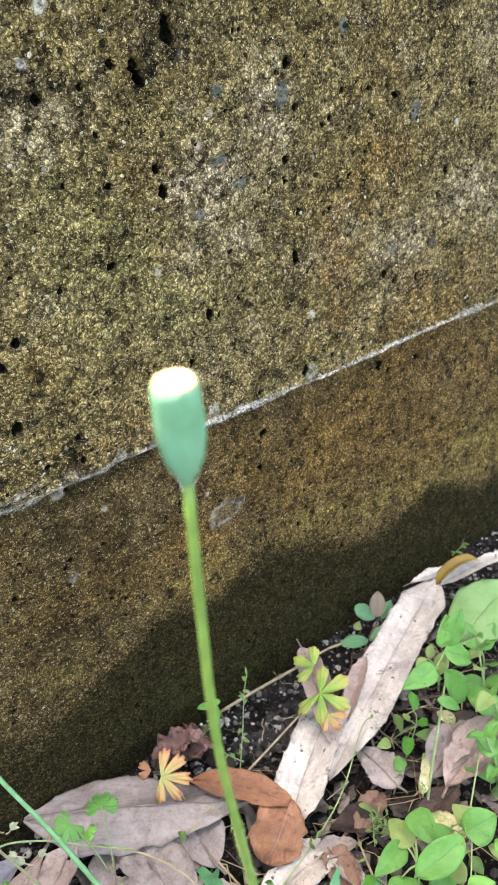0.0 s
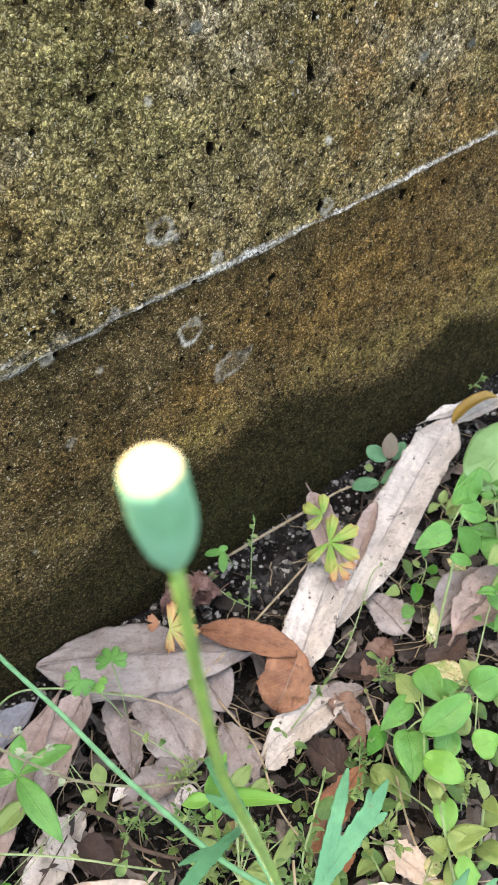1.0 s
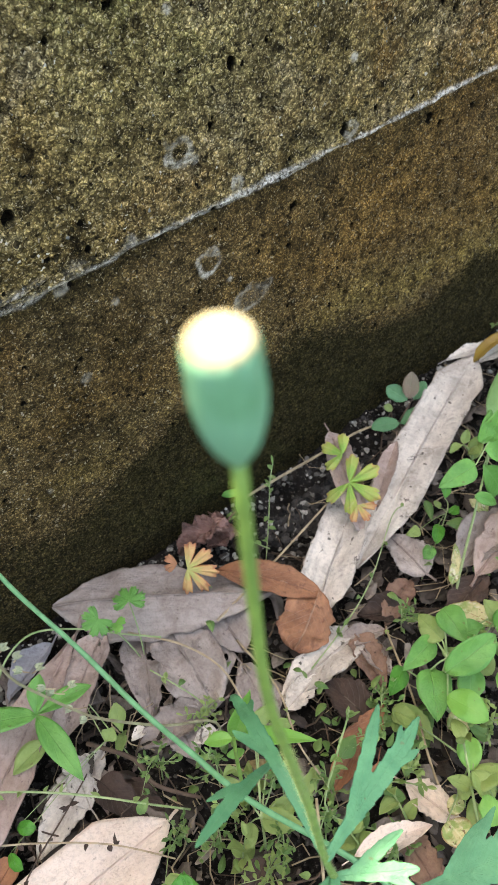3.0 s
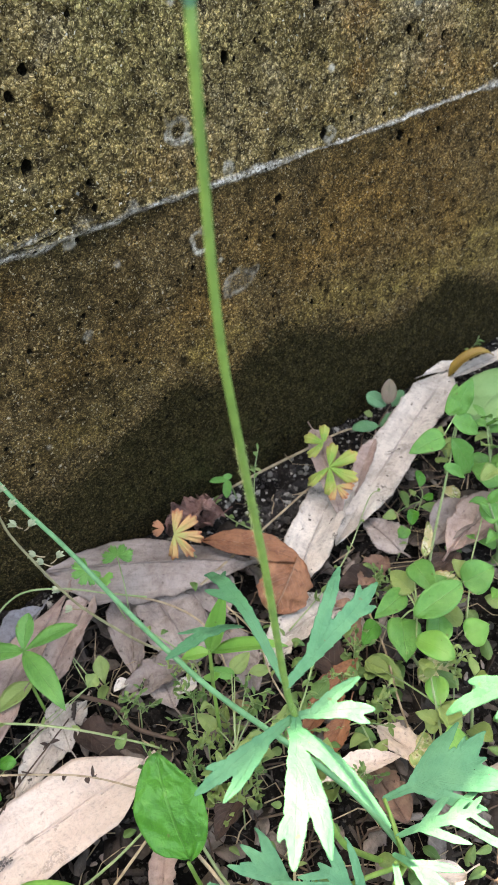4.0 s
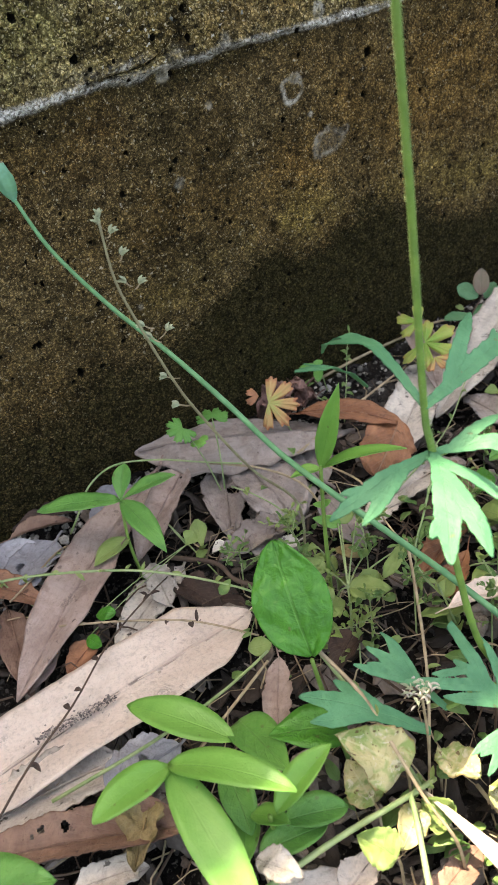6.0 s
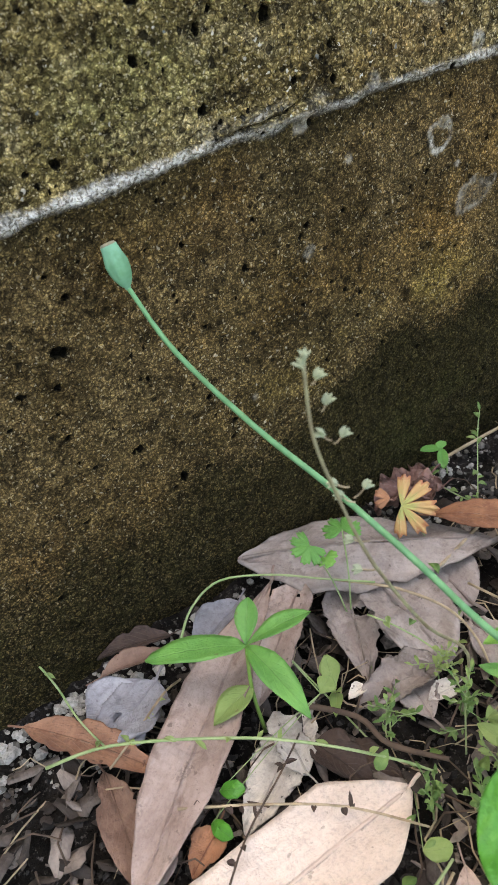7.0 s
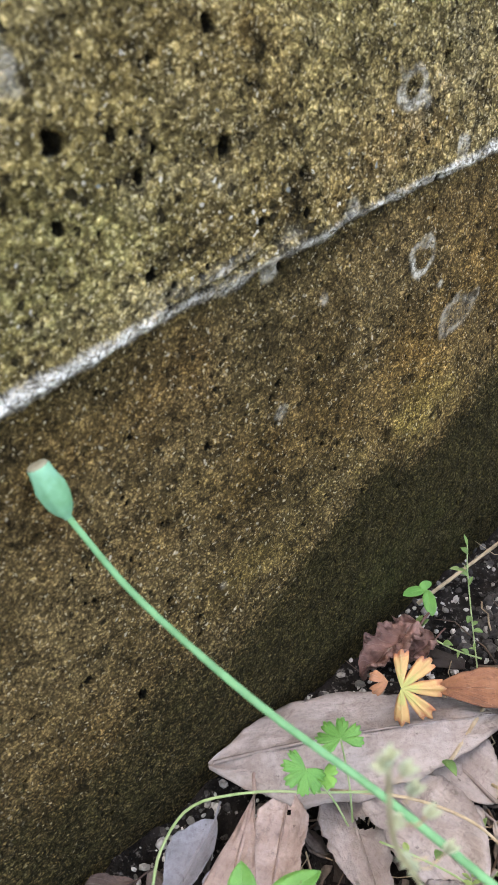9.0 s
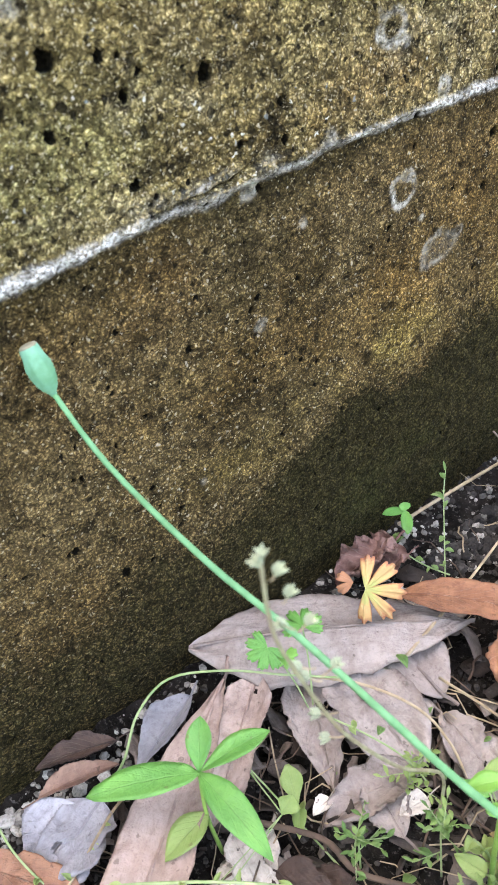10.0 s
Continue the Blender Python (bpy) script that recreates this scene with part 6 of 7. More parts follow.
leaf_on(bunch, (-0.1191, -0.1989, 0.0250), (-0.1295, -0.2125, 0.0260), 0.0090, LIME, oblong, 20, 0.2)
leaf_on(bunch, (-0.1205, -0.2054, 0.0340), (-0.1152, -0.2176, 0.0400), 0.0070, LIME, oblong, 20, 0.2)
leaf_on(bunch, (-0.1502, -0.1664, 0.0200), (-0.1435, -0.1711, 0.0220), 0.0070, BRIGHT, oblong, 20, 0.2)

leaf_on(bunch, (-0.1982, -0.1799, 0.0400), (-0.1744, -0.1934, 0.0440), 0.0200, BRIGHT, ovate, 25, 0.1)

# small lobed leaves over the litter
crane = plant("lobed_leaf_weed", (0.012, -0.048, 0.0), "small orange deeply lobed leaf on a thin stalk", "weed")
lobed_on(crane, (0.003, -0.040, 0.034), 0.0125, FLAME, (-0.35, -0.75, 0.6), 140, 5, (0.014, -0.050, 0.0), STEM_PALE, 0.70, 225, 1.0)
lobed_on(crane, (0.000, -0.037, 0.038), 0.0060, RUSSET, (-0.35, -0.55, 0.8), 310, 2, None, None, 0.5, 120)
crane_y = plant("lobed_leaf_weed", (0.100, -0.052, 0.0), "yellow-green deeply lobed leaf turning orange", "weed")
lobed_on(crane_y, (0.0954, -0.0494, 0.0300), 0.0145, LIME_FLAME, (-0.3, -0.5, 0.8), 165, 5, (0.1, -0.055, 0.0), STEM_PALE, 0.86, 290, 2.8)
lobed_on(crane_y, (0.1028, -0.0357, 0.0340), 0.0105, LIME_FLAME, (-0.3, -0.5, 0.8), 340, 3, None, None, 0.75, 200, 2.2)
lobed_on(crane_y, (0.0897, -0.0620, 0.0290), 0.0085, FLAME, (-0.3, -0.5, 0.8), 190, 3, None, None, 0.75, 160, 2.0)
crane_g = plant("lobed_leaf_weed", (-0.034, -0.05, 0.0), "two small bright green lobed leaves on thin stalks", "weed")
lobed_on(crane_g, (-0.0291, -0.0425, 0.0435), 0.0072, BRIGHT, (-0.3, -0.6, 0.8), 30, 6, (-0.034, -0.05, 0.0), STEM_PALE, 0.3)
lobed_on(crane_g, (-0.0444, -0.0425, 0.0453), 0.0068, BRIGHT, (-0.3, -0.6, 0.8), 250, 6, (-0.034, -0.05, 0.0), STEM_PALE, 0.3)
lobed_on(crane_g, (-0.0385, -0.0435, 0.0360), 0.0042, LIME, (-0.3, -0.6, 0.8), 190, 3, None, None, 0.3)
clover = plant("three_leaf_seedling", (0.058, -0.010, 0.0), "tiny seedling with three round green leaves", "seedling")
T3 = (0.0555, -0.0095, 0.0165)
stem_on(clover, [(0.060, -0.009, -0.002), (0.058, -0.009, 0.008), T3], 0.0004, 0.0003, STEM_PALE)
for tip in ((0.0460, -0.0054, 0.0180), (0.0567, -0.0072, 0.0190), (0.0480, -0.0183, 0.0140)):
    leaf_on(clover, T3, tip, 0.0050, BRIGHT, blunt, 20, 0.1, rows=9)
pale_a = plant("pale_seedling", (-0.060, -0.066, 0.0), "pale pinkish-green seedling with spoon-shaped leaves", "seedling")
stem_on(pale_a, [(-0.061, -0.074, -0.003), (-0.0605, -0.072, 0.004)], 0.0005, 0.0004, STEM_PALE)
leaf_on(pale_a, (-0.0610, -0.0730, 0.005), (-0.0568, -0.0632, 0.0120), 0.0078, PALE, spoon, 20, 0.15)
leaf_on(pale_a, (-0.0610, -0.0735, 0.004), (-0.0614, -0.0774, 0.0090), 0.0042, PALE, ovate, 20, 0.15)
leaf_on(pale_a, (-0.0610, -0.0740, 0.004), (-0.0688, -0.0833, 0.0070), 0.0050, PALE, ovate, 20, 0.15)

# by the bleached leaf
rosette = plant("small_rosette_weed", (0.1576, -0.0218, 0.0020), "small weed with dark green and bronze oval leaves", "weed")
RC = (0.1531, -0.0259, 0.0120)
stem_on(rosette, [(0.1594, -0.0211, -0.0020), RC, (0.1668, -0.0217, 0.0180)], 0.0006, 0.0004, STEM_BROWN)
leaf_on(rosette, RC, (0.1375, -0.0205, 0.0140), 0.0100, TEAL, blunt, 20, 0.08, crinkle=0.05)
leaf_on(rosette, RC, (0.1690, -0.0325, 0.0150), 0.0100, TEAL, blunt, 20, 0.08, crinkle=0.05)
leaf_on(rosette, (0.1650, -0.0210, 0.0190), (0.1720, -0.0150, 0.0310), 0.0095, BRONZE, oblong, 15, 0.08, up=(-0.5, -0.7, 0.5))
leaf_on(rosette, (0.1650, -0.0196, 0.0170), (0.1600, -0.0080, 0.0220), 0.0090, TEAL, blunt, 15, 0.08, up=(-0.5, -0.7, 0.5))
leaf_on(rosette, (0.1690, -0.0210, 0.0150), (0.1800, -0.0180, 0.0200), 0.0070, TEAL, blunt, 15, 0.1)
leaf_on(rosette, (0.1580, -0.0155, 0.0100), (0.1553, -0.0113, 0.0120), 0.0055, PALE, blunt, 15, 0.1)
leaf_on(rosette, (0.1620, -0.0310, 0.0130), (0.1760, -0.0370, 0.0130), 0.0080, PALE, blunt, 15, 0.1)

green_weed = "leafy weed with pairs of bright green oval leaves"


def weed_of(label, stem, leaves, radius=0.0007):
    """A weed whose leaves stand each in its own place: foot, tip, width, kind."""
    ob = plant("leafy_weed", stem[0], label, "weed", "leafy weeds")
    stem_on(ob, stem, radius, radius * 0.6, STEM_PALE)
    pts = [Vector(q) for q in stem]
    for a, b, w, material, shape in leaves:
        a = Vector(a)
        odd = random.Random(next_seed())
        leaf_on(ob, a, b, w, material, shape, odd.uniform(15, 50), odd.uniform(0.02, 0.2), 0.06, up=(odd.uniform(-0.5, 0.2), -0.45, 0.8), rows=14, twist=odd.uniform(-25, 25), crinkle=0.07, half=4)
        near = min(pts, key=lambda q: (q - a).length)
        if (near - a).length > 0.001:
            stem_on(ob, [near, near.lerp(a, 0.5) + Vector((0, 0, 0.0015)), a], radius * 0.6, radius * 0.4, STEM_PALE, "leaf_stalk", 5)
    return ob


weed_of("tall weed with bright green notched leaves by a bleached leaf", [(0.098, -0.121, -0.003), (0.108, -0.115, 0.022), (0.124, -0.106, 0.05), (0.138, -0.098, 0.075)], [
    ((0.1315, -0.0980, 0.0761), (0.1442, -0.0980, 0.0918), 0.0115, BRIGHT, ovate), ((0.1296, -0.0990, 0.0772), (0.1384, -0.0940, 0.0891), 0.0095, BRIGHT, ovate), ((0.1306, -0.1000, 0.0747), (0.1463, -0.1040, 0.0603), 0.0110, BRIGHT, ovate),
    ((0.1231, -0.1020, 0.0703), (0.1024, -0.1000, 0.0698), 0.0110, BRIGHT, ovate), ((0.1294, -0.1020, 0.0649), (0.1407, -0.1060, 0.0377), 0.0120, BRIGHT, oblong), ((0.1184, -0.1080, 0.0574), (0.1300, -0.1120, 0.0455), 0.0060, BRIGHT, ovate)], 0.0008)
weed_of("low weed with small round dark green leaves", [(0.098, -0.100, -0.003), (0.1320, -0.0832, 0.0060), (0.1345, -0.0785, 0.0120)], [
    ((0.1349, -0.0789, 0.0120), (0.1417, -0.0707, 0.0140), 0.0062, DEEP, blunt), ((0.1321, -0.0842, 0.0100), (0.1333, -0.0900, 0.0120), 0.0060, DEEP, blunt), ((0.1288, -0.0806, 0.0100), (0.1307, -0.0758, 0.0100), 0.0040, PALE, blunt),
    ((0.1229, -0.0864, 0.0080), (0.1130, -0.0943, 0.0090), 0.0062, DEEP, blunt), ((0.1109, -0.0939, 0.0080), (0.1021, -0.0969, 0.0090), 0.0066, BRIGHT, blunt), ((0.1130, -0.0826, 0.0080), (0.1048, -0.0816, 0.0100), 0.0060, PALE, ovate)], 0.0004)
weed_of("leafy weed with broad bright green oval leaves", [(0.060, -0.160, -0.003), (0.0544, -0.1534, 0.0160), (0.0620, -0.1484, 0.0340)], [
    ((0.0742, -0.1333, 0.0420), (0.0708, -0.1502, 0.0400), 0.0125, BRIGHT, ovate), ((0.0546, -0.1541, 0.0400), (0.0799, -0.1571, 0.0460), 0.0135, BRIGHT, oblong), ((0.0657, -0.1418, 0.0360), (0.0669, -0.1264, 0.0360), 0.0110, PALE, ovate),
    ((0.0644, -0.1383, 0.0340), (0.0442, -0.1407, 0.0340), 0.0105, BRIGHT, ovate), ((0.0498, -0.1358, 0.0220), (0.0361, -0.1416, 0.0220), 0.0090, DEEP, ovate), ((0.0540, -0.1471, 0.0320), (0.0399, -0.1649, 0.0320), 0.0150, BRIGHT, ovate),
    ((0.0681, -0.1557, 0.0320), (0.0574, -0.1660, 0.0300), 0.0115, BRIGHT, blunt), ((0.0497, -0.1606, 0.0360), (0.0546, -0.1781, 0.0360), 0.0125, LIME, oblong), ((0.0659, -0.1457, 0.0300), (0.0693, -0.1555, 0.0300), 0.0110, PALE, blunt)], 0.0009)
weed_of("weed with pale yellowing round leaves", [(0.050, -0.190, -0.003), (0.0438, -0.1813, 0.0160), (0.0464, -0.1790, 0.0260)], [
    ((0.0466, -0.1755, 0.0280), (0.0383, -0.1857, 0.0260), 0.0100, LIME, oblong), ((0.0346, -0.1904, 0.0240), (0.0301, -0.1858, 0.0240), 0.0095, PALE, blunt), ((0.0388, -0.1861, 0.0260), (0.0353, -0.1985, 0.0240), 0.0100, PALE, oblong),
    ((0.0357, -0.1449, 0.0140), (0.0391, -0.1561, 0.0160), 0.0095, PALE, ovate), ((0.0175, -0.1931, 0.0240), (0.0169, -0.2059, 0.0240), 0.0135, YELLOWED, ovate), ((0.0374, -0.1977, 0.0260), (0.0269, -0.2035, 0.0280), 0.0110, LIME, blunt), ((0.0294, -0.1921, 0.0140), (0.0258, -0.1862, 0.0140), 0.0080, YELLOWED, blunt)], 0.0008)
weed_of("leafy weed with dull and bright green leaves beside dead leaves", [(0.118, -0.140, -0.003), (0.1023, -0.1425, 0.0200), (0.0963, -0.1485, 0.0340)], [
    ((0.0867, -0.1525, 0.0360), (0.1015, -0.1567, 0.0400), 0.0160, BRIGHT, ovate), ((0.0920, -0.1506, 0.0340), (0.0934, -0.1397, 0.0360), 0.0110, PALE, ovate), ((0.0765, -0.1499, 0.0240), (0.0740, -0.1630, 0.0260), 0.0110, PALE, blunt),
    ((0.0710, -0.1694, 0.0280), (0.0823, -0.1728, 0.0300), 0.0130, LIME, ovate), ((0.0774, -0.1437, 0.0300), (0.0852, -0.1482, 0.0340), 0.0120, BRIGHT, ovate), ((0.1284, -0.1268, 0.0300), (0.1392, -0.1274, 0.0320), 0.0120, BRIGHT, ovate)], 0.0008)
weed_of("olive-green weed with curled leaves in the litter", [(-0.040, -0.150, -0.003), (-0.0386, -0.1489, 0.0120), (-0.0368, -0.1459, 0.0200)], [
    ((-0.0365, -0.1462, 0.0200), (-0.0258, -0.1590, 0.0220), 0.0100, PALE, ovate), ((-0.0063, -0.1449, 0.0220), (-0.0239, -0.1513, 0.0200), 0.0055, PALE, strap), ((-0.0407, -0.1435, 0.0160), (-0.0463, -0.1521, 0.0160), 0.0055, PALE, ovate), ((-0.0163, -0.1144, 0.0200), (-0.0049, -0.1124, 0.0220), 0.0075, PALE, ovate),
    ((-0.0165, -0.1168, 0.0200), (-0.0240, -0.1075, 0.0220), 0.0055, BRIGHT, ovate), ((-0.0201, -0.1355, 0.0180), (-0.0269, -0.1242, 0.0180), 0.0060, OCHRE, lance), ((-0.0108, -0.1197, 0.0200), (-0.0010, -0.1232, 0.0180), 0.0055, PALE, lance), ((-0.0368, -0.1317, 0.0180), (-0.0401, -0.1221, 0.0200), 0.0065, PALE, ovate)], 0.0007)
weed_of("small green weed beside a tan leaf", [(-0.062, -0.115, -0.003), (-0.0663, -0.0538, 0.0080), (-0.0695, -0.0764, 0.0140)], [
    ((-0.0695, -0.0764, 0.0140), (-0.0638, -0.0755, 0.0180), 0.0075, PALE, spoon), ((-0.1172, -0.0823, 0.0100), (-0.1107, -0.0883, 0.0120), 0.0060, DEEP, blunt), ((-0.1248, -0.0889, 0.0080), (-0.1227, -0.0984, 0.0100), 0.0055, DEEP, blunt), ((-0.0801, -0.1391, 0.0120), (-0.0728, -0.1440, 0.0140), 0.0070, PALE, blunt)], 0.0004)
spray("leafy_weed", "weed with pairs of pale yellowing leaves", [(0.026, -0.208, -0.003), (0.030, -0.198, 0.015), (0.0406, -0.178, 0.036)], 0.0008, 3, 0.0145, PALE, STEM_PALE, ovate, 0.3, 17, group="leafy weeds")
spray("leafy_weed", "weed with pairs of pale yellowing leaves", [(0.050, -0.196, -0.003), (0.052, -0.192, 0.02), (0.056, -0.188, 0.034)], 0.0008, 3, 0.0150, PALE, STEM_PALE, ovate, 0.3, 19, group="leafy weeds")
spray("leafy_weed", green_weed, [(0.165, -0.105, -0.003), (0.166, -0.100, 0.02), (0.168, -0.092, 0.045)], 0.0008, 4, 0.0140, BRIGHT, STEM_PALE, ovate, 0.3, 29, group="leafy weeds")
spray("leafy_weed", green_weed, [(0.135, -0.135, -0.003), (0.134, -0.133, 0.02), (0.130, -0.128, 0.040)], 0.0008, 4, 0.0150, BRIGHT, STEM_PALE, ovate, 0.3, 31, group="leafy weeds")
spray("leafy_weed", "pale green weed at the poppy's foot", [(-0.010, -0.180, -0.003), (-0.012, -0.176, 0.012), (-0.014, -0.170, 0.026)], 0.0006, 4, 0.0100, PALE, STEM_PALE, ovate, 0.3, 37, group="leafy weeds")
spray("leafy_weed", "pale green weed at the poppy's foot", [(0.012, -0.180, -0.003), (0.010, -0.178, 0.012), (0.010, -0.170, 0.022)], 0.0006, 4, 0.0095, PALE, STEM_PALE, ovate, 0.3, 41, group="leafy weeds")
spray("leafy_weed", "dull green weed between dead leaves", [(-0.030, -0.130, -0.003), (-0.030, -0.128, 0.012), (-0.034, -0.124, 0.024)], 0.0005, 4, 0.0080, PALE, STEM_PALE, ovate, 0.2, 43, group="leafy weeds")
spray("leafy_weed", "dull green weed between dead leaves", [(-0.052, -0.150, -0.003), (-0.050, -0.150, 0.012), (-0.046, -0.148, 0.022)], 0.0005, 4, 0.0085, PALE, STEM_PALE, ovate, 0.2, 47, group="leafy weeds")

for i, (wx, wy, wz, ws) in enumerate(((0.155, -0.120, 0.040, 0.0165), (0.100, -0.172, 0.036, 0.0170), (0.185, -0.085, 0.035, 0.0150), (0.165, -0.070, 0.020, 0.0120), (0.140, -0.165, 0.040, 0.0180), (0.200, -0.120, 0.045, 0.0180))):
    spray("leafy_weed", green_weed, [(wx, wy, -0.003), (wx + 0.002, wy + 0.003, wz * 0.5), (wx - 0.003, wy + 0.006, wz)], 0.0007, 3, ws, (BRIGHT, LIME, BRIGHT, PALE)[i % 4], STEM_PALE, (ovate, oblong)[i % 2], 0.4, 60 + i, group="leafy weeds")


def sprig(points, material, label, seed, twigs=7, size=0.004):
    """Wispy weed: a fine stem, side twigs and minute leaves, the twigs joined to one part."""
    rnd = random.Random(seed)
    pts = [Vector(q) for q in points]
    ob = plant("wispy_weed", pts[0], label, "weed", "wispy weeds")
    stem_on(ob, pts, 0.0004, 0.0002, STEM_PALE, sides=5)
    verts, faces, uvs = [], [], []
    for i in range(twigs):
        f = 0.25 + 0.75 * (i + rnd.random()) / twigs
        k = min(len(pts) - 2, int(f * (len(pts) - 1)))
        at = pts[k].lerp(pts[k + 1], min(1, f * (len(pts) - 1) - k))
        way = Vector((rnd.uniform(-1, 1), rnd.uniform(-1, 0.6), rnd.uniform(0.1, 1))).normalized()
        reach = size * rnd.uniform(1.5, 3.2)
        for q in range(5):
            foot = at + way * reach * (q + 0.6) / 5 + Vector((0, 0, -0.001 * (q / 5) ** 2))
            out = (way * 0.5 + Vector((rnd.uniform(-1, 1), rnd.uniform(-1, 1), rnd.uniform(-0.4, 0.8)))).normalized()
            lv, lf, lu, _ = blade_data(size * rnd.uniform(0.6, 1.2), size * rnd.uniform(0.25, 0.5), spoon, 30, 0.2, 0.05, 0, 0, 0.0002, 4, 1, seed + q)
            m = aim(foot, foot + out, (0.1, -0.3, 1))
            o = len(verts)
            verts += [m @ z for z in lv]
            faces += [tuple(o + z for z in g) for g in lf]
            uvs += lu
        stem_on(ob, [at, at + way * reach * 0.5, at + way * reach], 0.00022, 0.00012, STEM_PALE, "twig", 4)
    under(ob, "leaves", smooth_mesh("leaves", verts, faces, uvs), material)
    return ob


wisp = "wispy grey-green weed with minute leaves over the litter"
for i, (wx, wy, wz, wm) in enumerate(((-0.040, -0.118, 0.040, WEED), (-0.022, -0.140, 0.045, WEED), (-0.010, -0.155, 0.040, WEED), (-0.058, -0.100, 0.026, WEED), (-0.048, -0.165, 0.030, PALE), (0.018, -0.150, 0.035, WEED), (0.034, -0.140, 0.026, WEED), (-0.030, -0.095, 0.020, PALE), (0.070, -0.115, 0.022, WEED), (-0.005, -0.190, 0.040, WEED), (0.058, -0.178, 0.040, PALE), (-0.020, -0.165, 0.038, WEED), (-0.046, -0.138, 0.030, PALE), (-0.036, -0.158, 0.032, WEED), (-0.055, -0.140, 0.022, WEED), (0.022, -0.168, 0.032, PALE), (0.075, -0.150, 0.045, PALE), (-0.065, -0.128, 0.018, WEED))):
    sprig([(wx, wy, -0.003), (wx + 0.003, wy + 0.004, wz * 0.5), (wx - 0.004, wy - 0.003, wz)], wm, wisp, 200 + i, 8, 0.0038)

broad_right = plant("broad_leaf_seedling", (0.215, -0.085, 0.0), "broad mid-green leaf with a torn hole", "seedling")
stem_on(broad_right, [(0.222, -0.088, -0.003), (0.220, -0.086, 0.02), (0.218, -0.082, 0.032)], 0.001, 0.0008, STEM_GREEN)
leaf_on(broad_right, (0.2300, -0.0640, 0.0340), (0.1760, -0.0720, 0.0270), 0.0380, MILKY, oblong, 20, 0.04, 0.05, rows=24, crinkle=0.05, half=8)
leaf_on(broad_right, (0.222, -0.085, 0.030), (0.200, -0.112, 0.024), 0.026, MILKY, ovate, 25, 0.05, 0.05, rows=16)
ochre = plant("ochre_leaf", (0.2150, -0.0225, 0.0040), "ochre narrow arched leaf by the wall", "leaf")
leaf_on(ochre, (0.2150, -0.0225, 0.0150), (0.2480, -0.0295, 0.0190), 0.0075, OCHRE_LEAF, strap, 110, 0.25, rows=20, half=4)

# yellowed leaves about the poppy's foot
for nm, a, b, w, mt, lab in (("pale", (-0.0754, -0.2205, 0.0300), (-0.0896, -0.2070, 0.0450), 0.0200, YELLOWED, "crumpled cream-yellow leaf"), ("pale", (-0.0873, -0.2196, 0.0220), (-0.0874, -0.2072, 0.0300), 0.0130, YELLOWED, "bleached cream leaf in the sun"), ("pale", (-0.0617, -0.2194, 0.0240), (-0.0595, -0.2353, 0.0280), 0.0125, YELLOWED, "yellowed round leaf with cream edges"),
                         ("pale", (-0.0936, -0.2366, 0.0240), (-0.0994, -0.2262, 0.0280), 0.0125, PALE, "pale lime round leaf"), ("pale", (-0.0732, -0.2364, 0.0180), (-0.0756, -0.2270, 0.0220), 0.0110, PALE, "pale lime round leaf"), ("pale", (-0.0762, -0.2275, 0.0200), (-0.0898, -0.2342, 0.0200), 0.0100, YELLOWED, "curled yellowed leaf"),
                         ("pale", (-0.0407, -0.2563, 0.0300), (-0.0585, -0.2826, 0.0240), 0.0105, PALE, "narrow yellow-lime leaf"), ("pale", (-0.0285, -0.2642, 0.0240), (-0.0411, -0.2639, 0.0240), 0.0130, YELLOWED, "yellowed leaf under a poppy leaf"), ("pale", (-0.0543, -0.2345, 0.0160), (-0.0505, -0.2489, 0.0160), 0.0120, YELLOWED, "yellowed leaf under a poppy leaf"),
                         ("pale", (-0.0679, -0.2698, 0.0140), (-0.0566, -0.2716, 0.0160), 0.0130, YELLOWED, "cream-yellow round leaf on the litter"), ("pale", (-0.0573, -0.2855, 0.0140), (-0.0643, -0.2787, 0.0160), 0.0110, BRIGHT, "small green leaf on the litter"), ("pale", (-0.1271, -0.2172, 0.0340), (-0.1201, -0.2289, 0.0340), 0.0095, CREAM, "small white-bleached leaf"),
                         ("pale", (-0.0189, -0.2516, 0.0200), (-0.0132, -0.2516, 0.0240), 0.0110, BRIGHT, "small green leaf"), ("pale", (0.0382, -0.1433, 0.0120), (0.0391, -0.1653, 0.0120), 0.0110, PALE, "yellow-green round leaf"), ("pale", (0.0488, -0.1643, 0.0120), (0.0689, -0.1675, 0.0120), 0.0110, YELLOWED, "yellow-green round leaf with a hole"),
                         ("pale", (-0.0232, -0.1474, 0.0200), (-0.0387, -0.1497, 0.0160), 0.0105, PALE, "yellow-green oval leaf"), ("pale", (0.0432, -0.1480, 0.0080), (0.0339, -0.1453, 0.0080), 0.0090, PALE, "yellow-green oval leaf"), ("pale", (0.0995, -0.1173, 0.0140), (0.1151, -0.1038, 0.0180), 0.0062, YELLOWED, "upright yellow-brown narrow leaf"), ("pale", (0.1451, -0.0979, 0.0100), (0.1430, -0.0874, 0.0120), 0.0075, YELLOWED, "yellow leaf on a dark twig")):
    ob = plant("yellowing_leaf", a, lab + " near the poppy", "leaf", "yellowing leaves")
    odd = random.Random(int(1e5 * (a[0] + 3 * b[1])))
    leaf_on(ob, a, b, w, mt, odd.choice((ovate, oblong, ovate)), odd.uniform(20, 80), odd.uniform(0.05, 0.45), 0.12, up=(odd.uniform(-0.5, 0.1), -0.35, 0.9), twist=odd.uniform(-50, 50), ragged=0.12, crinkle=odd.uniform(0.08, 0.2), half=6, rows=22)
    foot = Vector(a)
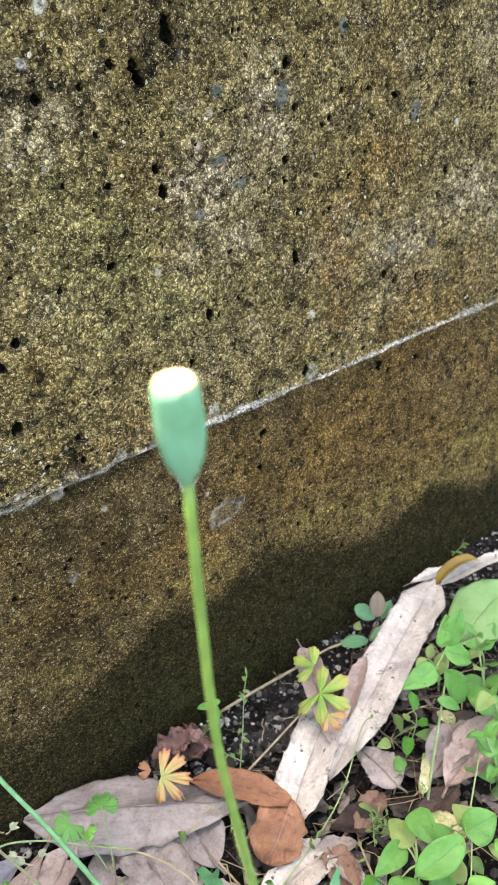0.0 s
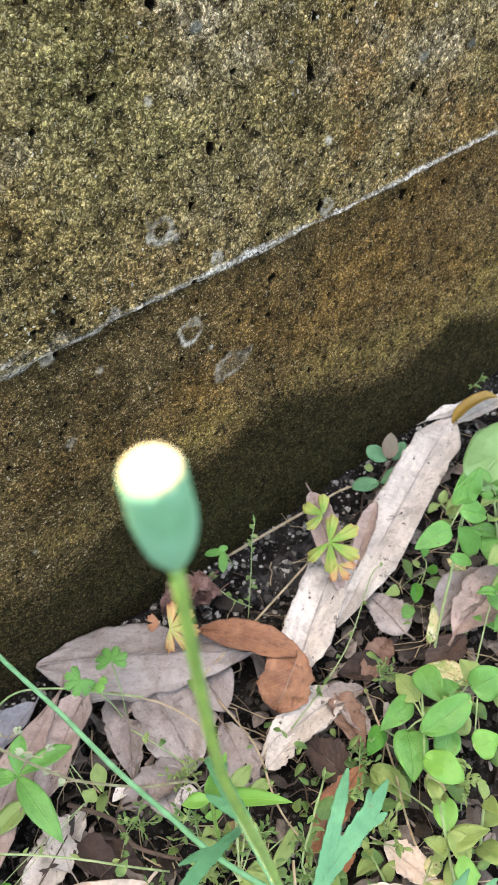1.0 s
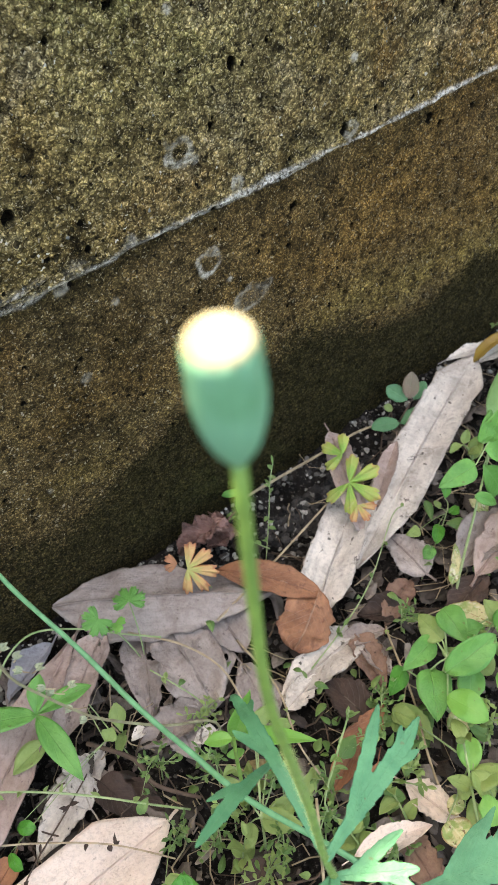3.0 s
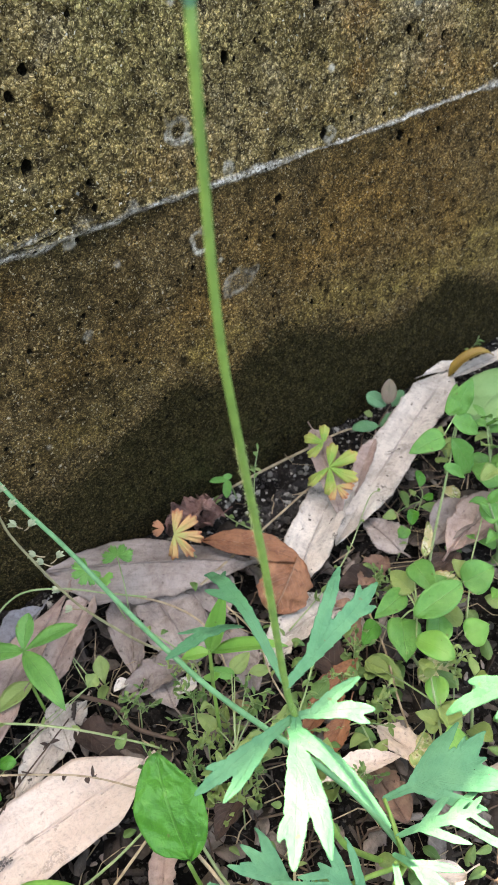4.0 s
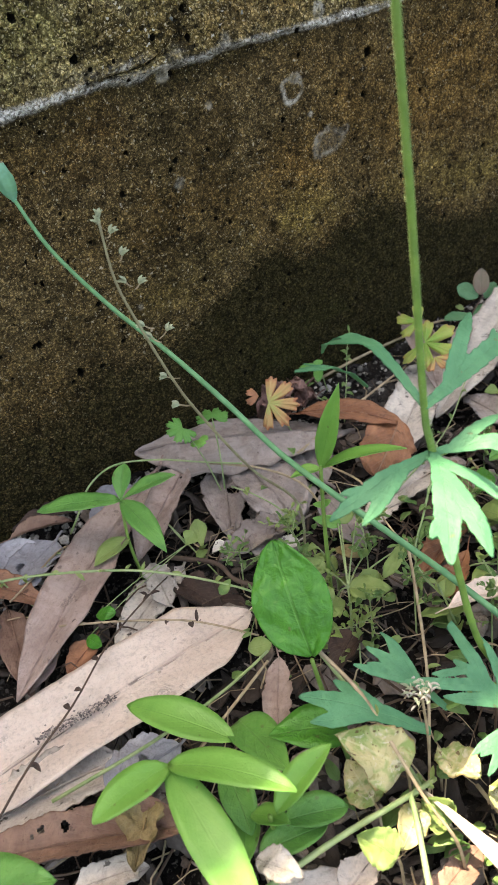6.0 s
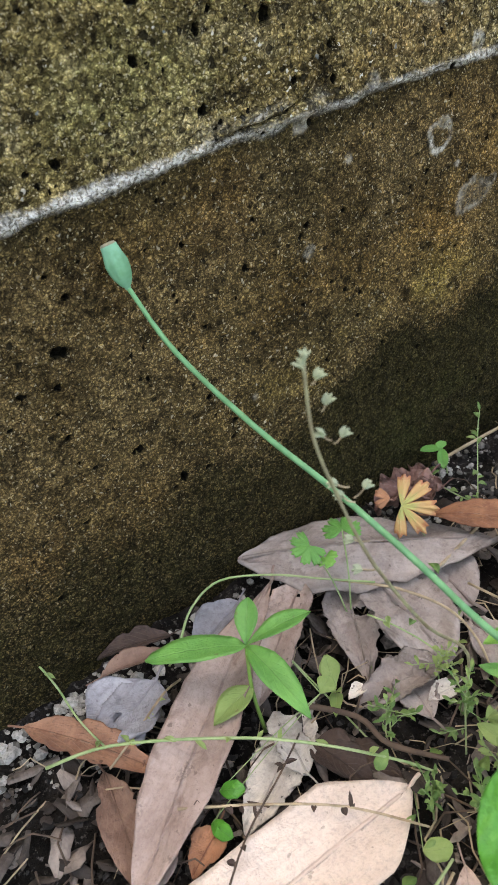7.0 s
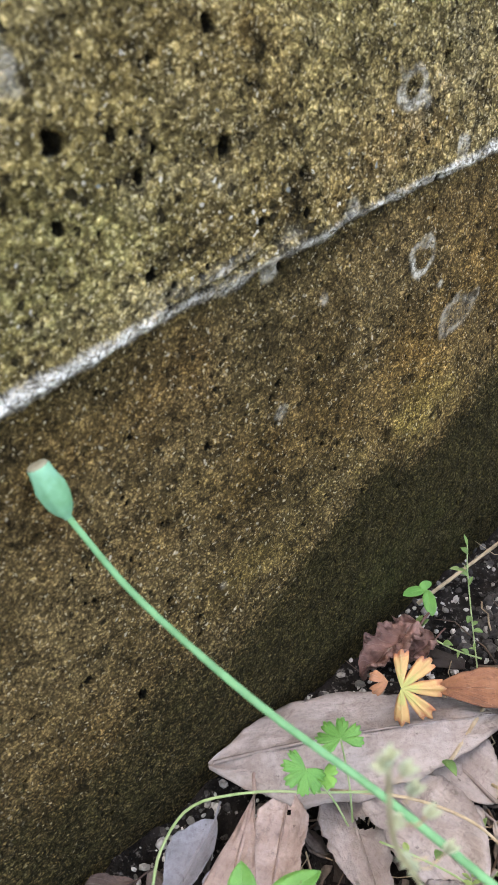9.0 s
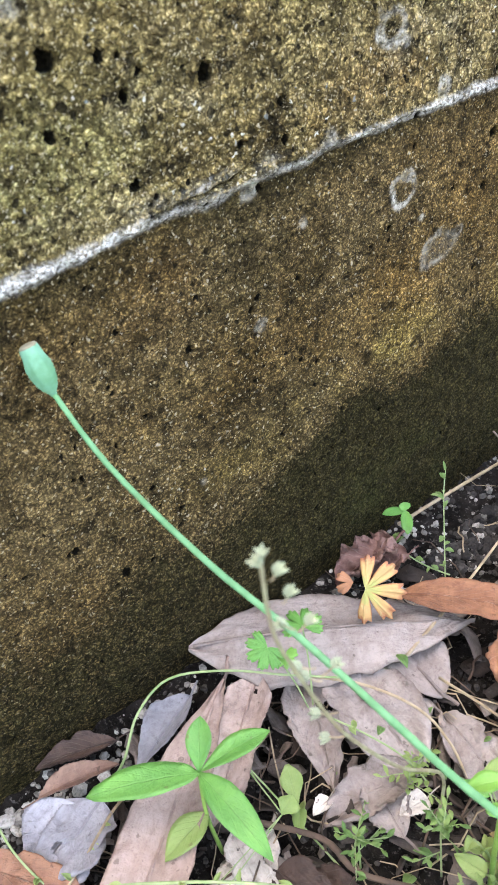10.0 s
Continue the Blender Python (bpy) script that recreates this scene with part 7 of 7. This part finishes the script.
    stem_on(ob, [foot, foot + Vector((0.002, 0.001, -0.4 * foot.z)), Vector((foot.x + 0.003, foot.y + 0.001, -0.003))], 0.0005, 0.0005, STEM_DRY, "leaf_stalk", 5)

# dry seed spike leaning over the litter
spike = plant("dry_seed_spike", (-0.030, -0.106, 0.0), "dry brown stalk with small open seed cases", "dried plant")
SP = [(-0.030, -0.106, -0.003), (-0.0300, -0.1080, 0.0332), (-0.0500, -0.110, 0.0650), (-0.0678, -0.112, 0.1016), (-0.0743, -0.112, 0.1184), (-0.0802, -0.112, 0.138), (-0.0851, -0.1120, 0.1574), (-0.0855, -0.1118, 0.1767)]
stem_on(spike, SP, 0.0006, 0.0004, STEM_STRAW)


def seed_case(ob, at, way, size):
    at, way = Vector(at), Vector(way).normalized()
    mid = at + way * size
    stem_on(ob, [at, at.lerp(mid, 0.5) + Vector((0, 0, -0.0004)), mid], 0.0002, 0.00025, STEM_DRY, "case_stalk", 5)
    for k in range(4):
        a = k * 1.57
        side = way.orthogonal().normalized()
        side = side * math.cos(a) + way.cross(side) * math.sin(a)
        leaf_on(ob, mid - way * 0.0003, mid + (way + side * 0.5).normalized() * 0.0026, 0.0014, DOWN, lance, 20, 0.3, rows=5)


for px, py, dx in ((358, 706, -1), (300, 705, -1), (280, 652, -1), (255, 585, -0.6), (245, 578, 0.6), (200, 560, -1), (205, 490, -0.7), (195, 495, 0.8), (188, 450, 0.5), (190, 415, 0.8), (180, 400, -0.5), (178, 392, 0.1)):
    f = min(1.0, max(0.0, (py - 390) / 330))
    at = Vector(SP[-1]).lerp(Vector(SP[3]), f)
    seed_case(spike, at, (dx * 0.9, -0.4 * dx, 0.25 + 0.6 * (1 - f)), 0.0045 * (0.3 + 0.9 * f))

# thin stems over and in the litter
trailing_stem([(-0.1028, -0.0225, 0.0040), (-0.0973, -0.0233, 0.0120), (-0.0860, -0.0169, 0.0200), (-0.0703, -0.0141, 0.0220), (-0.0529, -0.0254, 0.0220), (-0.0384, -0.0400, 0.0210), (-0.0239, -0.0539, 0.0200)], 0.00055, STEM_PALE, "thin pale green stem arching over dead leaves")
trailing_stem([(-0.0345, -0.0414, 0.0190), (-0.0195, -0.0608, 0.0190), (-0.0114, -0.0803, 0.0180), (-0.0114, -0.0957, 0.0140), (-0.0142, -0.1074, 0.0040)], 0.0006, STEM_DRY, "thin cream dry stem over dead leaves")
trailing_stem([(-0.1548, 0.0131, 0.0120), (-0.1464, 0.0053, 0.0160), (-0.1436, -0.0107, 0.0160), (-0.1430, -0.0287, 0.0140), (-0.1398, -0.0430, 0.0100), (-0.1341, -0.0551, 0.0040)], 0.0005, STEM_PALE, "thin pale stem curving by the wall", 3, PALE)
trailing_stem([(-0.1608, -0.0441, 0.0200), (-0.1401, -0.0535, 0.0240), (-0.1095, -0.0766, 0.0260), (-0.0886, -0.0943, 0.0240), (-0.0674, -0.1131, 0.0160), (-0.0562, -0.1205, 0.0060)], 0.0006, STEM_PALE, "thin pale green stem lying over dead leaves", 8, PALE, 3)
trailing_stem([(-0.1024, -0.0294, 0.0020), (-0.1131, -0.0383, 0.0120), (-0.1291, -0.0471, 0.0130), (-0.1428, -0.0527, 0.0120)], 0.00055, STEM_DRY, "thin grey dry stalk on a slate leaf", 4, PALE, 5)
trailing_stem([(-0.1863, -0.1477, 0.0140), (-0.1674, -0.1347, 0.0160), (-0.1443, -0.1222, 0.0170), (-0.1216, -0.1047, 0.0160), (-0.0988, -0.0922, 0.0140), (-0.0814, -0.0792, 0.0060)], 0.00045, STEM_BROWN, "dark thin twig with shrivelled bits on a tan leaf", 9, UMBER, 7)
trailing_stem([(-0.1322, -0.0813, 0.0140), (-0.1095, -0.0975, 0.0140), (-0.0892, -0.1142, 0.0130), (-0.0718, -0.1332, 0.0080)], 0.0005, STEM_DRY, "thin brown stem with drooping dry bits", 9, UMBER, 9)
trailing_stem([(-0.1653, -0.1454, 0.0080), (-0.1395, -0.1507, 0.0130), (-0.1183, -0.1531, 0.0160), (-0.0970, -0.1527, 0.0180), (-0.0764, -0.1475, 0.0160)], 0.0007, STEM_PALE, "thin olive stem beside a tan leaf")
trailing_stem([(-0.1205, -0.1635, 0.0100), (-0.1045, -0.1591, 0.0130), (-0.0783, -0.1497, 0.0140)], 0.0007, STEM_DRY, "thin olive-brown stem beside a tan leaf")
trailing_stem([(-0.1558, -0.2202, 0.0200), (-0.1348, -0.2206, 0.0240), (-0.1052, -0.2237, 0.0280), (-0.0806, -0.2266, 0.0280), (-0.0672, -0.2240, 0.0200)], 0.0011, STEM_PALE, "pale olive stem crossing the litter", 3, PALE, 11)
trailing_stem([(-0.0993, -0.2614, 0.0040), (-0.0931, -0.2501, 0.0160), (-0.0836, -0.2342, 0.0260), (-0.0793, -0.2264, 0.0280)], 0.0011, STEM_PALE, "pale green stem among yellowed leaves")
trailing_stem([(-0.0715, -0.1666, 0.0400), (-0.0723, -0.1860, 0.0360), (-0.0713, -0.2032, 0.0300), (-0.0712, -0.2255, 0.0160), (-0.0693, -0.2308, 0.0040)], 0.0007, STEM_PALE, "whitish stem with small bits in the sun", 5, PALE, 13)
trailing_stem([(-0.0196, -0.1605, 0.0450), (-0.0368, -0.1849, 0.0440), (-0.0538, -0.2072, 0.0400), (-0.0649, -0.2192, 0.0220), (-0.0678, -0.2219, 0.0020)], 0.0006, STEM_DRY, "thin upright dry stalk with fluff", 3, PALE, 15)
trailing_stem([(-0.0553, -0.2300, 0.0120), (-0.0585, -0.2545, 0.0120), (-0.0606, -0.2755, 0.0100), (-0.0590, -0.2896, 0.0060)], 0.0007, STEM_DRY, "thin straw stalk lying on litter")
trailing_stem([(-0.0186, -0.2203, 0.0080), (-0.0626, -0.2536, 0.0120), (-0.0708, -0.2594, 0.0060)], 0.0009, STEM_BROWN, "short dark twig in the litter")
trailing_stem([(0.0552, -0.0054, 0.0050), (0.0801, -0.0106, 0.0100), (0.1099, -0.0145, 0.0120), (0.1379, -0.0173, 0.0120), (0.1710, -0.0305, 0.0060)], 0.0008, STEM_DRY, "straw-coloured twig lying along the wall's foot", 2, PALE, 17)
trailing_stem([(0.0019, -0.0618, 0.0160), (0.0380, -0.0565, 0.0200), (0.0863, -0.0447, 0.0180)], 0.0007, STEM_DRY, "straight straw stalk over dead leaves")
trailing_stem([(0.0226, -0.1049, 0.0060), (0.0485, -0.0993, 0.0100), (0.0726, -0.0908, 0.0140), (0.1019, -0.0736, 0.0200), (0.1120, -0.0714, 0.0180)], 0.0004, STEM_PALE, "fine grey-green stem with tiny flower buds", 8, WEED, 19)
trailing_stem([(0.0020, -0.0777, 0.0200), (-0.0001, -0.1104, 0.0300), (-0.0084, -0.1354, 0.0300), (-0.0080, -0.1522, 0.0200), (-0.0057, -0.1526, 0.0020)], 0.0005, STEM_DRY, "fine straw stem bent over dead leaves", 3, PALE, 21)
trailing_stem([(0.0261, -0.1905, 0.0020), (0.0326, -0.1702, 0.0120), (0.0451, -0.1472, 0.0160), (0.0578, -0.1201, 0.0120), (0.0641, -0.1099, 0.0060)], 0.0006, STEM_DRY, "dry brown stem under leafy weeds", 3, PALE, 23)
trailing_stem([(0.002, -0.175, -0.003), (-0.0168, -0.1632, 0.0300), (-0.0048, -0.1542, 0.0450), (0.0042, -0.1498, 0.0560), (0.006, -0.150, 0.068)], 0.0005, STEM_PALE, "silver-green thin stem with tiny buds", 14, WEED, 25)
trailing_stem([(0.0015, -0.1588, 0.0100), (0.0137, -0.1661, 0.0140), (0.0238, -0.1756, 0.0120)], 0.0004, STEM_PALE, "silver-green thin stem with tiny buds", 8, WEED, 27)
trailing_stem([(0.0450, -0.0425, 0.0020), (0.0583, -0.0292, 0.0140), (0.0669, -0.0205, 0.0260), (0.0734, -0.0153, 0.0320)], 0.0003, STEM_PALE, "tiny upright weed by the wall with minute buds", 12, WEED, 29)
trailing_stem([(0.2536, -0.0023, 0.0040), (0.2585, -0.0049, 0.0100), (0.2612, -0.0055, 0.0160)], 0.0003, STEM_PALE, "tiny upright weed by the wall with minute buds", 8, WEED, 31)
trailing_stem([(0.0491, -0.0409, 0.0060), (0.0429, -0.0315, 0.0100), (0.0405, -0.0184, 0.0120), (0.0410, -0.0148, 0.0140)], 0.00035, STEM_PALE, "tiny grey-green weed lying by the wall", 9, WEED, 33)
trailing_stem([(-0.0760, -0.0674, 0.0040), (-0.0635, -0.0885, 0.0080), (-0.0620, -0.1037, 0.0080), (-0.0498, -0.1196, 0.0060)], 0.0012, STEM_BROWN, "dark brown curved twig on soil")
trailing_stem([(-0.0368, -0.0642, 0.0200), (-0.0325, -0.0754, 0.0200), (-0.0273, -0.0878, 0.0160), (-0.0253, -0.0981, 0.0100)], 0.0004, STEM_PALE, "fine pale stem over grey dead leaves", 5, PALE, 35)

crumb_bm = bmesh.new()
bmesh.ops.create_icosphere(crumb_bm, subdivisions=1, radius=0.0021)
for v in crumb_bm.verts:
    v.co = Vector((v.co.x * 1.3, v.co.y, v.co.z * 0.5)) * (1 + 0.35 * noise.noise(v.co * 700))
crumb_mesh = bpy.data.meshes.new("blue_scrap")
crumb_bm.to_mesh(crumb_mesh)
crumb_bm.free()
blue_scrap = link("blue_scrap", crumb_mesh, stalk_mat("blue_plastic", (0.05, 0.13, 0.42), (0.16, 0.26, 0.50), 0.4, 0.0), m=pose(0.109, -0.0455, 0.0045, 12, -8, 30))
tagged(blue_scrap, "tiny scrap of blue plastic on the soil by a bleached leaf", "scrap")

trailing_stem([(-0.0765, -0.1800, 0.0480), (-0.0770, -0.1820, 0.0500), (-0.0750, -0.2010, 0.0450), (-0.0770, -0.2180, 0.0380), (-0.0780, -0.2320, 0.0300), (-0.0760, -0.2420, 0.0200), (-0.0740, -0.2450, -0.0020)], 0.0007, STEM_DRY, "bleached forked stalk over yellowed leaves", 4, PALE, 37)


def tan_streak(rnd):
    f = rnd.random()
    return -0.160 + 0.030 * f + rnd.gauss(0, 0.0012), -0.1212 - 0.002 * f + rnd.gauss(0, 0.0011)


def crumbs_on_leaf(label, count, size, where, height, seed):
    """Fine dark crumbs lying along a leaf's midrib, joined."""
    rnd = random.Random(seed)
    verts, faces = [], []
    for _ in range(count):
        x, y = where(rnd)
        r = rnd.uniform(*size)
        o = len(verts)
        for a, b, c in ((1, 0, 0), (0, 1, 0), (-1, 0, 0), (0, -1, 0), (0, 0, 0.8), (0, 0, -0.8)):
            verts.append(Vector((x, y, height)) + Vector((a, b, c)) * r * rnd.uniform(0.6, 1.3))
        faces += [(o + i, o + (i + 1) % 4, o + 4) for i in range(4)] + [(o + (i + 1) % 4, o + i, o + 5) for i in range(4)]
    return tagged(link("leaf_crumbs", smooth_mesh("leaf_crumbs", verts, faces), GRIT_MOULD), label, "crumbs", "", "stuff")


crumbs_on_leaf("grey-brown mouldy crumbs along the midrib of a tan leaf", 420, (0.00015, 0.0006), tan_streak, 0.0100, 61)

fluff = plant("seed_fluff", (-0.066, -0.219, 0.0), "dry white seed fluff on a thin stalk", "dried plant")
stem_on(fluff, [(-0.062, -0.216, -0.003), (-0.064, -0.218, 0.03), (-0.067, -0.2185, 0.058)], 0.0005, 0.0004, STEM_DRY)
tuft = random.Random(5)
for i in range(46):
    mid = Vector((-0.067 + tuft.gauss(0, 0.0016), -0.2185 + tuft.gauss(0, 0.0014), 0.058 + tuft.gauss(0, 0.001)))
    tip = mid + Vector((tuft.uniform(-1, 1), tuft.uniform(-1, 1), tuft.uniform(-0.6, 0.8))).normalized() * tuft.uniform(0.0012, 0.003)
    leaf_on(fluff, mid, tip, tuft.uniform(0.0002, 0.0009), CREAM if i % 2 else DOWN, lance, 60, 0.3, 0.2, rows=4)

brown = dead_leaf((0.0162, -0.0422, 0.0220), (0.0451, -0.0868, 0.0240), 0.0165, RUSSET, "russet brown dead leaf with a curled end", shape=blunt, cup=0.2, bend=35, wave=0.06, tear=0.15, fold=-0.15)
curl_m = aim((0.0459, -0.0835, 0.0240), (0.0240, -0.0935, 0.0120), (-0.4, -0.6, 0.6))
curl, _ = blade("curled_end", 0.030, 0.027, blunt, 80, -0.12, 0.08, 0.08, 0, 0.0004, 28, 9, 77, 0.0, 0.12, (), 0.0, 0.0, 0.25)
link("curled_end", curl, RUSSET, brown).matrix_basis = brown.matrix_basis.inverted() @ curl_m

strap_leaf = plant("bleached_strap_leaf", (-0.0721, -0.2226, 0.0200), "long bleached white strap-shaped dry leaf", "dead leaf")
leaf_on(strap_leaf, (-0.0724, -0.3031, 0.0300), (-0.0732, -0.2241, 0.0220), 0.0105, CREAM, lambda v: min(1.0, 0.05 + (1 - v) * 1.2), 8, 0.15, 0.02)
stem_on(strap_leaf, [Vector((-0.0724, -0.3031, 0.0300)).lerp(Vector((-0.0732, -0.2241, 0.0220)), f) + Vector((0, 0, 0.0004 + 0.0045 * (f - f * f))) for f in (0.02, 0.25, 0.5, 0.75, 0.98)], 0.0005, 0.0002, CREAM, "midrib", 6)


def weeds_middle(rnd):
    return rnd.gauss(-0.018, 0.032), rnd.gauss(-0.135, 0.032)


def weeds_right(rnd):
    return rnd.gauss(0.055, 0.045), rnd.gauss(-0.175, 0.035)


def weeds_front(rnd):
    return rnd.gauss(-0.045, 0.035), rnd.gauss(-0.245, 0.025)


small_weeds("small_weeds_in_litter", "tiny dull green weed leaves between dead leaves", 60, weeds_middle, (0.003, 0.0075), (0.004, 0.032), WEED, 51)
small_weeds("small_weeds_under_poppy", "small green weed leaves on the litter", 70, weeds_right, (0.004, 0.013), (0.004, 0.030), WEED, 53)
small_weeds("small_weeds_in_front", "small yellow-green weed leaves in the sun", 80, weeds_front, (0.004, 0.010), (0.003, 0.022), WEED, 55)
